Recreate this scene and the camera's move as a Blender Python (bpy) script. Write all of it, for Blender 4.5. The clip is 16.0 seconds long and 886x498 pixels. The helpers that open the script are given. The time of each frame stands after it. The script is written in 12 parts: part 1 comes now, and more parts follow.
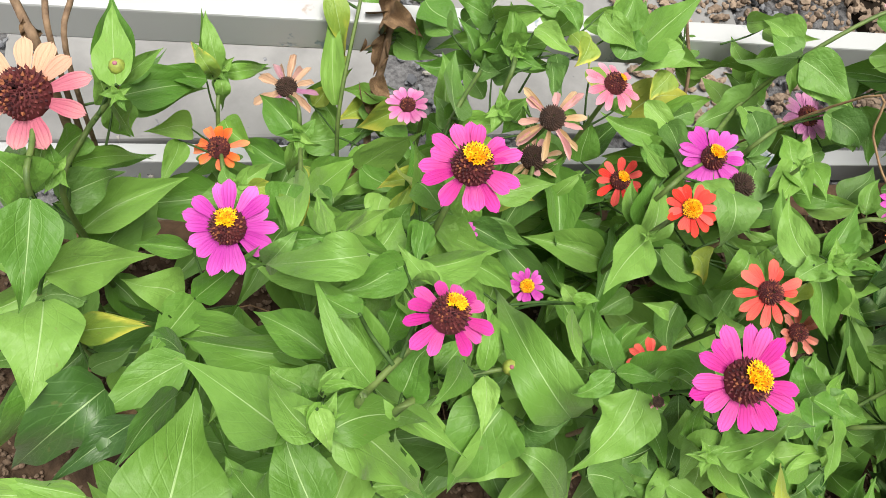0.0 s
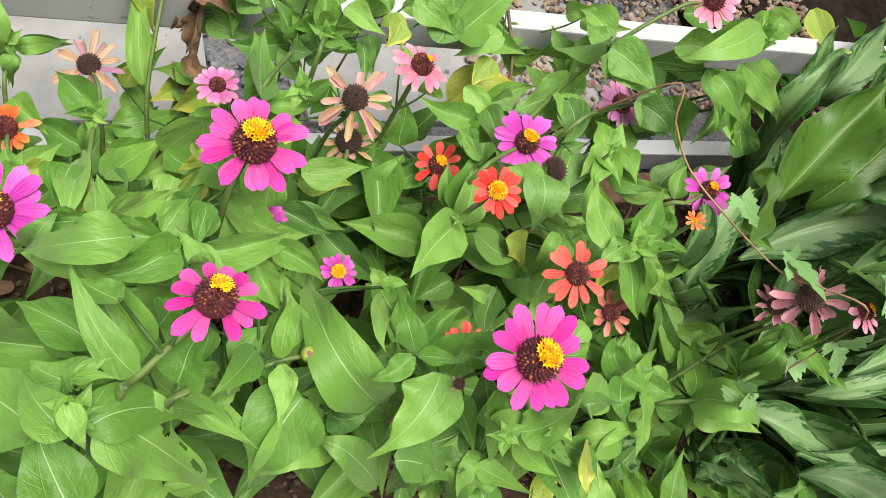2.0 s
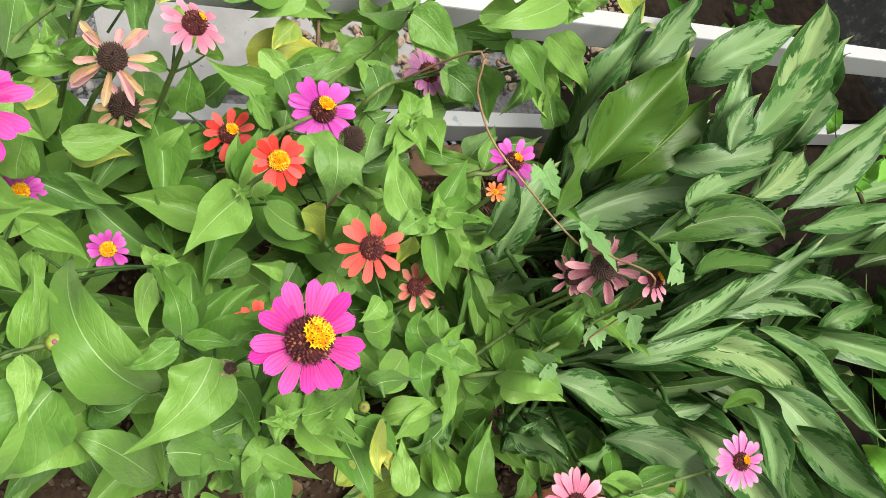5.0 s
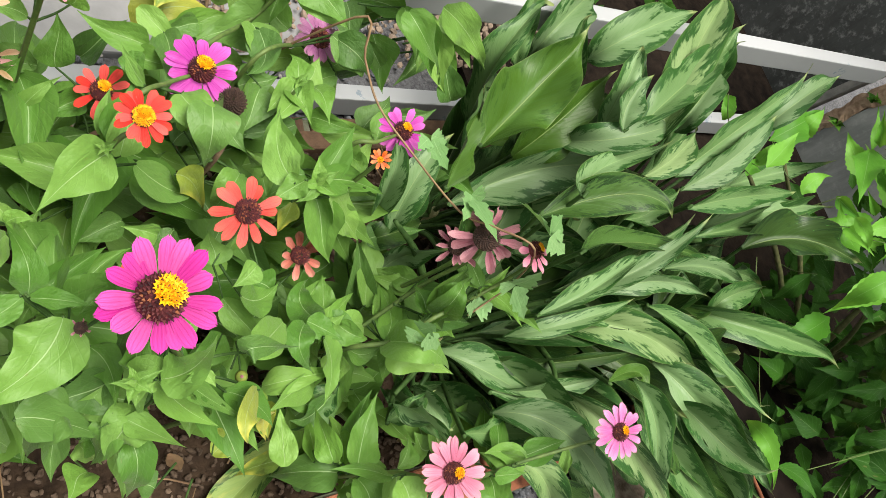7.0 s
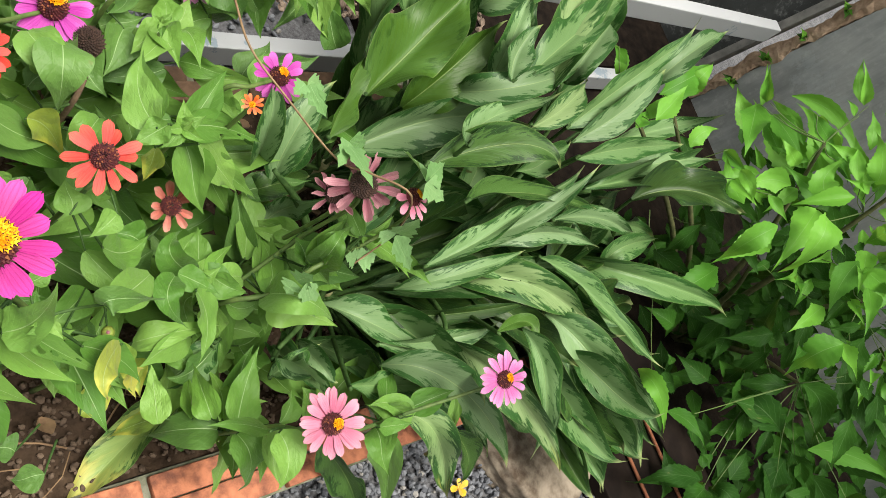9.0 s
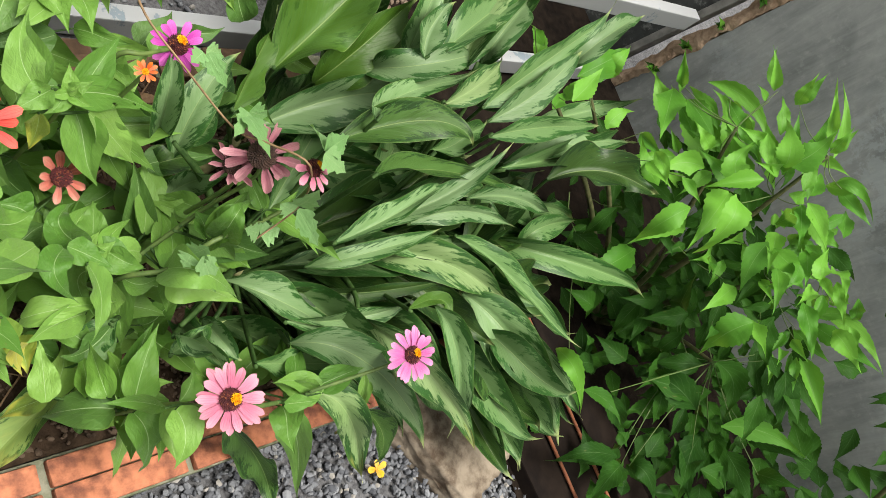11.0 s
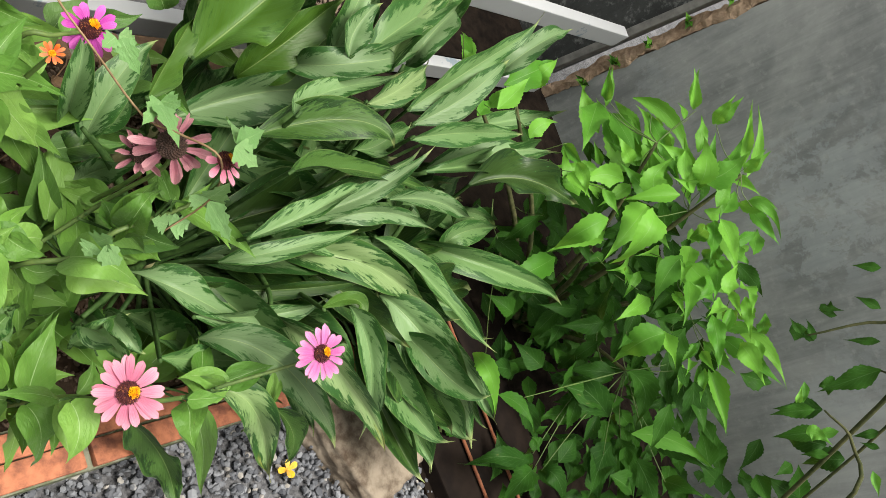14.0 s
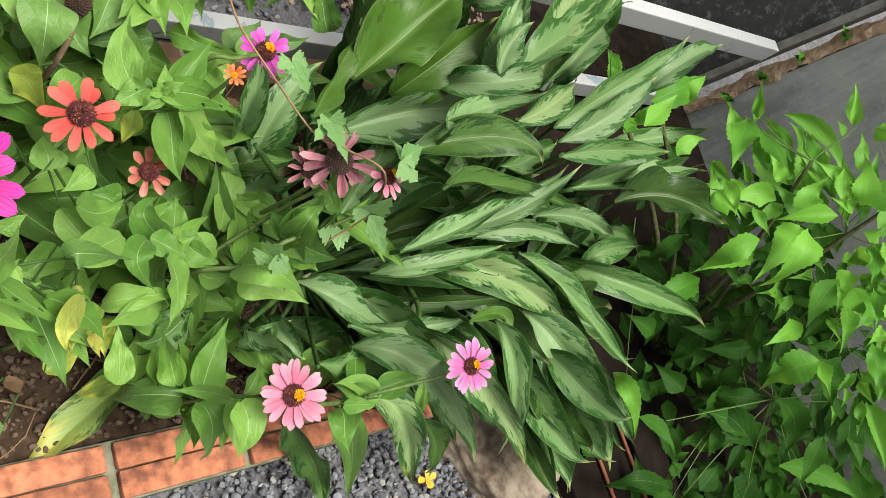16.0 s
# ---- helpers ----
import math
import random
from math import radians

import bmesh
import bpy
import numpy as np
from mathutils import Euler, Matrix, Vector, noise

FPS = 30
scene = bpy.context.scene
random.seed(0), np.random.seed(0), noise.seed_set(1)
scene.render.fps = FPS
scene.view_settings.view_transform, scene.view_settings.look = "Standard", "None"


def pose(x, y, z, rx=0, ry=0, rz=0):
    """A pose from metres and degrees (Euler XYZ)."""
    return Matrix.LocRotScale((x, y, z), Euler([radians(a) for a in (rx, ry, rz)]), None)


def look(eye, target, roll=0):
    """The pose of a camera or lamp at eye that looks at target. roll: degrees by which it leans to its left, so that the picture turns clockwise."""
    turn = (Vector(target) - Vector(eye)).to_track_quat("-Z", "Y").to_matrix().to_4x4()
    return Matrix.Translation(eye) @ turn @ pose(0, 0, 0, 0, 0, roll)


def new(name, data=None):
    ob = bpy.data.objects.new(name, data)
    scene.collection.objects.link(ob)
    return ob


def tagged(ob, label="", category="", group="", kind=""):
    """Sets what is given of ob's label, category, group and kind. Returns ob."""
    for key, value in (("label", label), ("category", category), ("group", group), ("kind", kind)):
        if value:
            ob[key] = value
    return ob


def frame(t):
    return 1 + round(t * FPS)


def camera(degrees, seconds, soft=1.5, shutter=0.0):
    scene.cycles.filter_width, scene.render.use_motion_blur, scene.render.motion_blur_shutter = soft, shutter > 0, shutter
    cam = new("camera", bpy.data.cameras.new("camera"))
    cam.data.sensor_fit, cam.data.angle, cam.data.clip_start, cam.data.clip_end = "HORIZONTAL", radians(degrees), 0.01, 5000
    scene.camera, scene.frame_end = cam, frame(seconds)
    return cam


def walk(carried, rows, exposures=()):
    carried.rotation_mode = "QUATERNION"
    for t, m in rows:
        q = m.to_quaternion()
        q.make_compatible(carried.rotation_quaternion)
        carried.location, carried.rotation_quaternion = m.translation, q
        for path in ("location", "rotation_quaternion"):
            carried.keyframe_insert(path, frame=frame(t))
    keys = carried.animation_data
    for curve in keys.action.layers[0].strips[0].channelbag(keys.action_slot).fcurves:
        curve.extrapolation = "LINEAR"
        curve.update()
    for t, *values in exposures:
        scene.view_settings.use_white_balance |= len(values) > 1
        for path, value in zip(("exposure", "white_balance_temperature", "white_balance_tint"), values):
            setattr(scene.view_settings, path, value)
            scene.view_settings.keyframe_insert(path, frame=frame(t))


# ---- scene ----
EXPOSURE = 0.62
cam = camera(57.2, 16.0, soft=0.8)
PATH = [
    (0, (0.006, -0.046, 1.141), (0.48, 0.778, -0.619), 24.2),
    (0.5, (0.026, -0.05, 1.139), (0.57, 0.762, -0.606), 27.4),
    (1, (0.045, -0.054, 1.139), (0.663, 0.742, -0.589), 30.7),
    (1.5, (0.059, -0.056, 1.137), (0.756, 0.72, -0.57), 34.1),
    (2, (0.073, -0.059, 1.136), (0.841, 0.697, -0.549), 36.9),
    (2.5, (0.086, -0.06, 1.135), (0.923, 0.671, -0.527), 39.7),
    (3, (0.098, -0.057, 1.135), (1.009, 0.642, -0.503), 42.6),
    (3.5, (0.114, -0.057, 1.132), (1.071, 0.616, -0.49), 44.5),
    (4, (0.13, -0.057, 1.132), (1.125, 0.593, -0.476), 45.8),
    (6.5, (0.185, -0.087, 1.138), (1.349, 0.47, -0.39), 52.0),
    (7, (0.198, -0.095, 1.141), (1.403, 0.439, -0.363), 53.7),
    (7.5, (0.212, -0.105, 1.143), (1.455, 0.407, -0.339), 54.9),
    (8, (0.224, -0.116, 1.145), (1.497, 0.355, -0.323), 56.3),
    (8.5, (0.233, -0.119, 1.148), (1.542, 0.309, -0.302), 57.6),
    (9, (0.242, -0.122, 1.148), (1.588, 0.27, -0.279), 58.6),
    (9.5, (0.251, -0.129, 1.15), (1.626, 0.237, -0.254), 59.3),
    (12, (0.279, -0.162, 1.169), (1.774, 0.139, -0.125), 62.1),
    (12.5, (0.279, -0.158, 1.173), (1.8, 0.132, -0.093), 62.9),
    (13, (0.28, -0.161, 1.177), (1.822, 0.121, -0.064), 63.8),
    (13.5, (0.285, -0.166, 1.178), (1.84, 0.113, -0.048), 64.3),
    (14, (0.287, -0.168, 1.179), (1.84, 0.114, -0.049), 64.7),
    (14.5, (0.282, -0.169, 1.176), (1.815, 0.129, -0.073), 64.4),
    (15, (0.273, -0.166, 1.173), (1.749, 0.162, -0.136), 63.8),
    (15.5, (0.266, -0.165, 1.168), (1.681, 0.198, -0.198), 62.8),
    (16, (0.256, -0.162, 1.162), (1.606, 0.251, -0.255), 61.5),
]
walk(cam, [(t, look(eye, target, roll)) for t, eye, target, roll in PATH], [(0, EXPOSURE - 0.12), (3, EXPOSURE - 0.04), (4, EXPOSURE - 0.04), (8, EXPOSURE - 0.1), (16, EXPOSURE - 0.1)])

# ---- daylight: bright overcast ----
world = bpy.data.worlds.new("sky")
scene.world = world
world.use_nodes = True
wn = world.node_tree.nodes
sky = wn.new("ShaderNodeTexSky")
sky.sky_type, sky.sun_disc = "NISHITA", False
sky.sun_elevation, sky.sun_rotation = radians(77), radians(178)
sky.air_density, sky.dust_density, sky.ozone_density = 1.0, 6.0, 0.6
soften = wn.new("ShaderNodeMix")
soften.data_type = "RGBA"
soften.inputs[0].default_value = 0.72
soften.inputs[7].default_value = (10.6, 10.5, 9.6, 1)
world.node_tree.links.new(sky.outputs[0], soften.inputs[6])
world.node_tree.links.new(soften.outputs[2], wn["Background"].inputs["Color"])
wn["Background"].inputs["Strength"].default_value = 0.078
sun_data = bpy.data.lights.new("sun", "SUN")
sun_data.energy, sun_data.angle, sun_data.color = 4.3, radians(32), (1.0, 0.955, 0.86)
sun = new("sun", sun_data)
sun.matrix_world = look((0.45, -0.75, 4.0), (0.4, 0.1, 0))


# ---- mesh helpers ----
def mesh_of(name, verts, faces, mats, uvs=None, smooth=True, slots=None):
    me = bpy.data.meshes.new(name)
    me.from_pydata(verts, [], faces)
    if uvs is not None:
        layer = me.uv_layers.new(name="UVMap")
        for loop in me.loops:
            layer.data[loop.index].uv = uvs[loop.vertex_index]
    for m in mats:
        me.materials.append(m)
    for i, poly in enumerate(me.polygons):
        poly.use_smooth = smooth
        if slots is not None:
            poly.material_index = slots[i]
    me.update()
    return me


WORLD_OF = {}


def thing(name, base, label, category, group=""):
    ob = new(name)
    ob.empty_display_size = 0.05
    ob.location = base
    WORLD_OF[ob] = Matrix.Translation(base)
    return tagged(ob, label, category, group)


def part(name, me, parent, m=None, label=""):
    """Link a mesh as one part under a thing or a part; m is its pose in the world."""
    ob = new(name, me)
    m = m if m is not None else Matrix.Identity(4)
    ob.parent = parent
    ob.matrix_basis = WORLD_OF[parent].inverted() @ m
    WORLD_OF[ob] = m
    return tagged(ob, label)


def structure(name, me, label="", category="", m=None):
    ob = new(name, me)
    m = m if m is not None else Matrix.Identity(4)
    ob.matrix_basis = m
    WORLD_OF[ob] = m
    return tagged(ob, label, category, kind="structure")


def box_data(x0, x1, y0, y1, z0, z1, bevel=0.0, jitter=0.0, rng=None):
    """Verts and faces of a box with chamfered edges."""
    bm = bmesh.new()
    bmesh.ops.create_cube(bm, size=1)
    for v in bm.verts:
        v.co = Vector(((x0 + x1) / 2 + v.co.x * (x1 - x0), (y0 + y1) / 2 + v.co.y * (y1 - y0), (z0 + z1) / 2 + v.co.z * (z1 - z0)))
        if jitter:
            v.co += Vector([rng.uniform(-jitter, jitter) for _ in range(3)])
    if bevel:
        bmesh.ops.bevel(bm, geom=bm.edges[:], offset=bevel, segments=2, affect="EDGES", profile=0.6)
    verts = [v.co.copy() for v in bm.verts]
    bm.verts.index_update()
    faces = [[v.index for v in f.verts] for f in bm.faces]
    bm.free()
    return verts, faces


def tube_data(points, radii, sides=6):
    """A tapered tube along points, closed at both ends."""
    verts, faces = [], []
    pts = [Vector(p) for p in points]
    side = None
    for i, p in enumerate(pts):
        d = (pts[min(i + 1, len(pts) - 1)] - pts[max(i - 1, 0)]).normalized()
        if side is None:
            side = d.orthogonal().normalized()
        side = (side - d * side.dot(d)).normalized()
        up = d.cross(side)
        for k in range(sides):
            a = 2 * math.pi * k / sides
            verts.append(p + (side * math.cos(a) + up * math.sin(a)) * radii[i])
    for i in range(len(pts) - 1):
        for k in range(sides):
            a, b = i * sides + k, i * sides + (k + 1) % sides
            faces.append((a, b, b + sides, a + sides))
    faces.append(tuple(range(sides))[::-1])
    faces.append(tuple(range((len(pts) - 1) * sides, len(pts) * sides)))
    return verts, faces


def glide(points, steps=5):
    """A smooth line through points."""
    p = [Vector(q) for q in points]
    p = [p[0] * 2 - p[1]] + p + [p[-1] * 2 - p[-2]]
    out = []
    for i in range(1, len(p) - 2):
        for k in range(steps):
            t = k / steps
            out.append(0.5 * (2 * p[i] + (p[i + 1] - p[i - 1]) * t + (2 * p[i - 1] - 5 * p[i] + 4 * p[i + 1] - p[i + 2]) * t * t + (3 * p[i] - p[i - 1] - 3 * p[i + 1] + p[i + 2]) * t ** 3))
    out.append(p[-2])
    return out


# ---- materials ----
class Nodes:
    """Short hand for building a node material."""

    def __init__(self, name):
        self.mat = bpy.data.materials.new(name)
        self.mat.use_nodes = True
        self.tree = self.mat.node_tree
        self.bsdf = self.tree.nodes["Principled BSDF"]
        self.out = self.tree.nodes["Material Output"]

    def add(self, kind, ins=None, **props):
        n = self.tree.nodes.new("ShaderNode" + kind)
        for k, v in props.items():
            setattr(n, k, v)
        for k, v in (ins or {}).items():
            self.to(n.inputs[k], v)
        return n

    def to(self, socket, v):
        if isinstance(v, bpy.types.NodeSocket):
            self.tree.links.new(v, socket)
        else:
            socket.default_value = v

    def math(self, op, a, b=0.0, c=0.0, clamp=False):
        n = self.add("Math", {0: a, 1: b, 2: c}, operation=op)
        n.use_clamp = clamp
        return n.outputs[0]

    def mix(self, fac, a, b, blend="MIX"):
        n = self.add("Mix", data_type="RGBA", blend_type=blend)
        self.to(n.inputs[0], fac)
        self.to(n.inputs[6], a if isinstance(a, bpy.types.NodeSocket) else (*a, 1))
        self.to(n.inputs[7], b if isinstance(b, bpy.types.NodeSocket) else (*b, 1))
        return n.outputs[2]

    def step(self, v, lo, hi):
        n = self.add("MapRange", {0: v, 1: lo, 2: hi, 3: 0.0, 4: 1.0}, interpolation_type="SMOOTHSTEP")
        return n.outputs[0]

    def noise(self, scale, detail=4, rough=0.55, vec=None, distort=0.0):
        n = self.add("TexNoise", {"Scale": scale, "Detail": detail, "Roughness": rough, "Distortion": distort})
        if vec is not None:
            self.to(n.inputs["Vector"], vec)
        return n.outputs[0]

    def coord(self, which="Object"):
        return self.add("TexCoord").outputs[which]

    def bump(self, height, strength=0.3, distance=0.002):
        n = self.add("Bump", {"Height": height, "Strength": strength, "Distance": distance})
        self.to(self.bsdf.inputs["Normal"], n.outputs[0])
        return n.outputs[0]

    def finish(self, colour, rough=0.5, metal=0.0, spec=0.5):
        self.to(self.bsdf.inputs["Base Color"], colour if isinstance(colour, bpy.types.NodeSocket) else (*colour, 1))
        self.to(self.bsdf.inputs["Roughness"], rough)
        self.to(self.bsdf.inputs["Metallic"], metal)
        self.to(self.bsdf.inputs["Specular IOR Level"], spec)
        return self.mat

    def translucent(self, colour, amount):
        t = self.add("BsdfTranslucent")
        self.to(t.inputs["Color"], colour)
        m = self.add("MixShader", {0: amount, 1: self.bsdf.outputs[0], 2: t.outputs[0]})
        self.to(self.out.inputs["Surface"], m.outputs[0])


def leaf_frame(n):
    """u runs from base to tip, a from midrib (0) to margin (1)."""
    uv = n.add("SeparateXYZ", {0: n.coord("UV")})
    u = uv.outputs[1]
    a = n.math("ABSOLUTE", n.math("MULTIPLY_ADD", uv.outputs[0], 2.0, -1.0))
    return u, a, uv.outputs[0]


def zinnia_leaf_material(name, dark, light, yellow=0.0, ribs=1.0, glow=0.20, gloss=0.42):
    n = Nodes(name)
    u, a, v = leaf_frame(n)
    rnd = n.add("ObjectInfo").outputs["Random"]
    obj = n.coord("Object")
    shift = n.add("VectorMath", {0: obj, 1: n.add("CombineXYZ", {0: n.math("MULTIPLY", rnd, 37.0), 1: n.math("MULTIPLY", rnd, 11.0)}).outputs[0]}, operation="ADD").outputs[0]
    big = n.noise(2.2, 3, 0.6, shift)
    fine = n.noise(38, 3, 0.6, shift)
    col = n.mix(n.step(n.math("ADD", n.math("MULTIPLY", rnd, 0.75), n.math("MULTIPLY", big, 0.5)), 0.2, 1.05), dark, light)
    rib = n.step(a, 0.030, 0.012)
    side = n.math("SUBTRACT", u, n.math("MULTIPLY", n.math("POWER", a, 0.75), 0.34))
    vein = n.math("ABSOLUTE", n.math("SUBTRACT", n.math("FRACT", n.math("MULTIPLY", side, 9.0)), 0.5))
    veinline = n.step(vein, 0.10, 0.02)
    col = n.mix(n.math("MULTIPLY", veinline, 0.07), col, (0.26, 0.44, 0.15))
    col = n.mix(n.math("MULTIPLY", rib, 0.65 * ribs), col, (0.40, 0.56, 0.26))
    three = n.math("ABSOLUTE", n.math("SUBTRACT", a, n.math("MULTIPLY", n.math("POWER", n.math("SUBTRACT", 1.0, u), 0.5), 0.42)))
    arc = n.step(three, 0.032, 0.006)
    col = n.mix(n.math("MULTIPLY", arc, 0.07 * ribs), col, (0.26, 0.45, 0.12))
    mottle = n.step(n.noise(16.0, 5, 0.7, shift), 0.35, 0.75)
    col = n.mix(n.math("MULTIPLY", mottle, 0.22), col, n.mix(0.5, col, (0.06, 0.14, 0.02)))
    spots = n.step(n.noise(9.0, 2, 0.5, shift), 0.70, 0.76)
    col = n.mix(n.math("MULTIPLY", spots, 0.35), col, (0.16, 0.15, 0.05))
    if yellow:
        edge = n.step(n.math("ADD", n.math("MULTIPLY", a, 0.35), n.math("ADD", n.math("MULTIPLY", u, 0.45), n.math("MULTIPLY", big, 0.7))), 0.95 - yellow * 0.6, 1.15 - yellow * 0.4)
        col = n.mix(n.math("MULTIPLY", edge, 0.8), col, (0.50, 0.48, 0.07))
        tip = n.step(n.math("ADD", u, n.math("MULTIPLY", fine, 0.25)), 1.02, 1.12)
        col = n.mix(tip, col, (0.22, 0.12, 0.05))
    height = n.math("ADD", n.math("MULTIPLY", veinline, -0.22), n.math("ADD", n.math("MULTIPLY", rib, -1.2), n.math("MULTIPLY", fine, 0.5)))
    n.bump(n.math("ADD", height, n.math("ADD", n.math("MULTIPLY", arc, -0.35), n.math("MULTIPLY", n.noise(5.0, 2, 0.5, shift), 5.0))), 0.40 * min(1.0, ribs + 0.1), 0.0018)
    n.finish(col, n.math("MULTIPLY_ADD", fine, 0.2, 0.42), 0.0, gloss)
    n.bsdf.inputs["Sheen Weight"].default_value, n.bsdf.inputs["Sheen Roughness"].default_value = 0.07 * min(1.0, ribs), 0.5
    n.translucent(n.mix(0.5, col, (0.30, 0.50, 0.06)), glow)
    return n.mat


def aglaonema_material(name, silver=(0.168, 0.268, 0.120), dark=(0.024, 0.080, 0.015), reach=0.64, yellow=0.0):
    n = Nodes(name)
    u, a, v = leaf_frame(n)
    rnd = n.add("ObjectInfo").outputs["Random"]
    seed = n.math("MULTIPLY", rnd, 91.0)
    slant = n.math("SUBTRACT", n.math("MULTIPLY", u, 1.0), n.math("MULTIPLY", a, 0.22))
    streak = n.add("CombineXYZ", {0: n.math("MULTIPLY", slant, 22.0), 1: n.math("MULTIPLY", v, 8.0), 2: seed}).outputs[0]
    big = n.add("CombineXYZ", {0: n.math("MULTIPLY", slant, 7.0), 1: n.math("MULTIPLY", v, 3.0), 2: seed}).outputs[0]
    s1 = n.noise(1.0, 5, 0.62, streak)
    s2 = n.noise(1.0, 3, 0.6, big)
    ends = n.math("MULTIPLY", n.math("POWER", n.math("ABSOLUTE", n.math("MULTIPLY_ADD", u, 2.0, -0.9)), 3.0), 0.35)
    edge = n.math("ADD", a, n.math("ADD", n.math("MULTIPLY_ADD", s1, 1.9, -0.95), n.math("ADD", n.math("MULTIPLY_ADD", s2, 1.5, -0.75), ends)))
    rim = n.step(edge, reach - 0.08, reach + 0.22)
    silver = n.mix(rnd, tuple(c * 0.75 for c in silver), tuple(c * 1.25 for c in silver))
    mid = n.mix(n.step(n.math("ADD", n.math("MULTIPLY", s2, 0.7), n.math("MULTIPLY", rnd, 0.3)), 0.35, 0.75), silver, n.mix(0.45, silver, (0.09, 0.19, 0.045)))
    fleck = n.step(n.noise(1.0, 4, 0.7, n.add("CombineXYZ", {0: n.math("MULTIPLY", slant, 60.0), 1: n.math("MULTIPLY", v, 16.0), 2: seed}).outputs[0]), 0.60, 0.68)
    rimcol = n.mix(n.math("MULTIPLY", fleck, 0.7), dark, (0.10, 0.27, 0.06))
    col = n.mix(rim, mid, rimcol)
    lateral = n.math("ABSOLUTE", n.math("SUBTRACT", n.math("FRACT", n.math("MULTIPLY", n.math("SUBTRACT", u, n.math("MULTIPLY", a, 0.30)), 17.0)), 0.5))
    line = n.step(lateral, 0.16, 0.02)
    col = n.mix(n.math("MULTIPLY", line, 0.09), col, (0.06, 0.17, 0.06))
    rib = n.step(a, 0.035, 0.010)
    col = n.mix(n.math("MULTIPLY", rib, 0.6), col, n.mix(0.5, silver, (0.34, 0.44, 0.17)))
    outer = n.math("MULTIPLY", n.step(n.math("ADD", a, n.math("MULTIPLY_ADD", s2, 0.5, -0.25)), 0.86, 0.93), n.step(rnd, 0.25, 0.7))
    col = n.mix(n.math("MULTIPLY", outer, 0.30), col, (0.09, 0.20, 0.035))
    margin = n.math("MAXIMUM", n.math("MULTIPLY", n.step(a, 0.97, 0.99), 0.3), n.step(u, 0.90, 0.96))
    col = n.mix(n.math("MULTIPLY", margin, 0.7), col, (0.36, 0.42, 0.17))
    if yellow:
        y = n.step(n.math("ADD", n.math("MULTIPLY", u, 0.7), n.math("MULTIPLY", s2, 0.6)), 0.95 - 0.5 * yellow, 1.2 - 0.5 * yellow)
        col = n.mix(n.math("MULTIPLY", y, 0.8), col, (0.55, 0.50, 0.13))
    n.bump(n.math("ADD", n.math("MULTIPLY", line, -0.25), n.math("ADD", n.math("MULTIPLY", rib, -1.5), n.math("MULTIPLY", s1, 1.2))), 0.35, 0.0015)
    n.finish(col, n.math("MULTIPLY_ADD", s2, 0.18, 0.36), 0.0, 0.32)
    n.translucent(col, 0.12)
    return n.mat


def petal_material(name, colour, tip, base=None, fade=None):
    n = Nodes(name)
    u, a, v = leaf_frame(n)
    rnd = n.add("ObjectInfo").outputs["Random"]
    line = n.noise(1.0, 4, 0.6, n.add("CombineXYZ", {0: n.math("MULTIPLY", v, 22.0), 1: n.math("MULTIPLY", u, 1.4), 2: n.math("MULTIPLY", rnd, 50.0)}).outputs[0])
    col = n.mix(n.step(n.math("ADD", u, n.math("MULTIPLY_ADD", line, 0.5, -0.25)), 0.45, 1.05), colour, tip)
    if base:
        col = n.mix(n.step(u, 0.45, 0.12), col, base)
    col = n.mix(n.math("MULTIPLY", n.step(line, 0.5, 0.75), 0.35), col, tip)
    furrow = n.step(n.math("ABSOLUTE", n.math("SUBTRACT", n.math("FRACT", n.math("MULTIPLY", v, 4.0)), 0.5)), 0.16, 0.02)
    col = n.mix(n.math("MULTIPLY", furrow, 0.12), col, n.mix(0.6, colour, (0.12, 0.004, 0.04), "MIX"))
    if fade:
        col = n.mix(n.math("MULTIPLY", n.step(rnd, 0.45, 0.62), 0.85), col, fade)
    dull = n.add("HueSaturation", {"Saturation": n.math("MULTIPLY_ADD", rnd, -0.12, 1.0), "Value": n.math("MULTIPLY_ADD", rnd, 0.25, 0.88), "Color": col}).outputs[0]
    n.bump(n.math("ADD", n.math("MULTIPLY", furrow, -1.2), n.math("ADD", line, n.math("MULTIPLY", a, 0.5))), 0.5, 0.0015)
    n.finish(dull, 0.55, 0.0, 0.25)
    n.bsdf.inputs["Sheen Weight"].default_value = 0.15
    n.translucent(dull, 0.18)
    return n.mat


def plain_material(name, a, b, scale=40.0, rough=0.6, bump=0.3, dist=0.002, spec=0.4, spread=(0.3, 0.7), vary=0.0):
    n = Nodes(name)
    obj = n.coord("Object")
    t = n.noise(scale, 5, 0.6, obj)
    big = n.noise(scale * 0.13, 3, 0.6, obj)
    col = n.mix(n.step(n.math("ADD", n.math("MULTIPLY", t, 0.6), n.math("MULTIPLY", big, 0.4)), *spread), a, b)
    if vary:
        rnd = n.add("ObjectInfo").outputs["Random"]
        col = n.add("HueSaturation", {"Value": n.math("MULTIPLY_ADD", rnd, vary, 1 - vary / 2), "Color": col}).outputs[0]
    n.bump(t, bump, dist)
    return n.finish(col, rough, 0.0, spec)


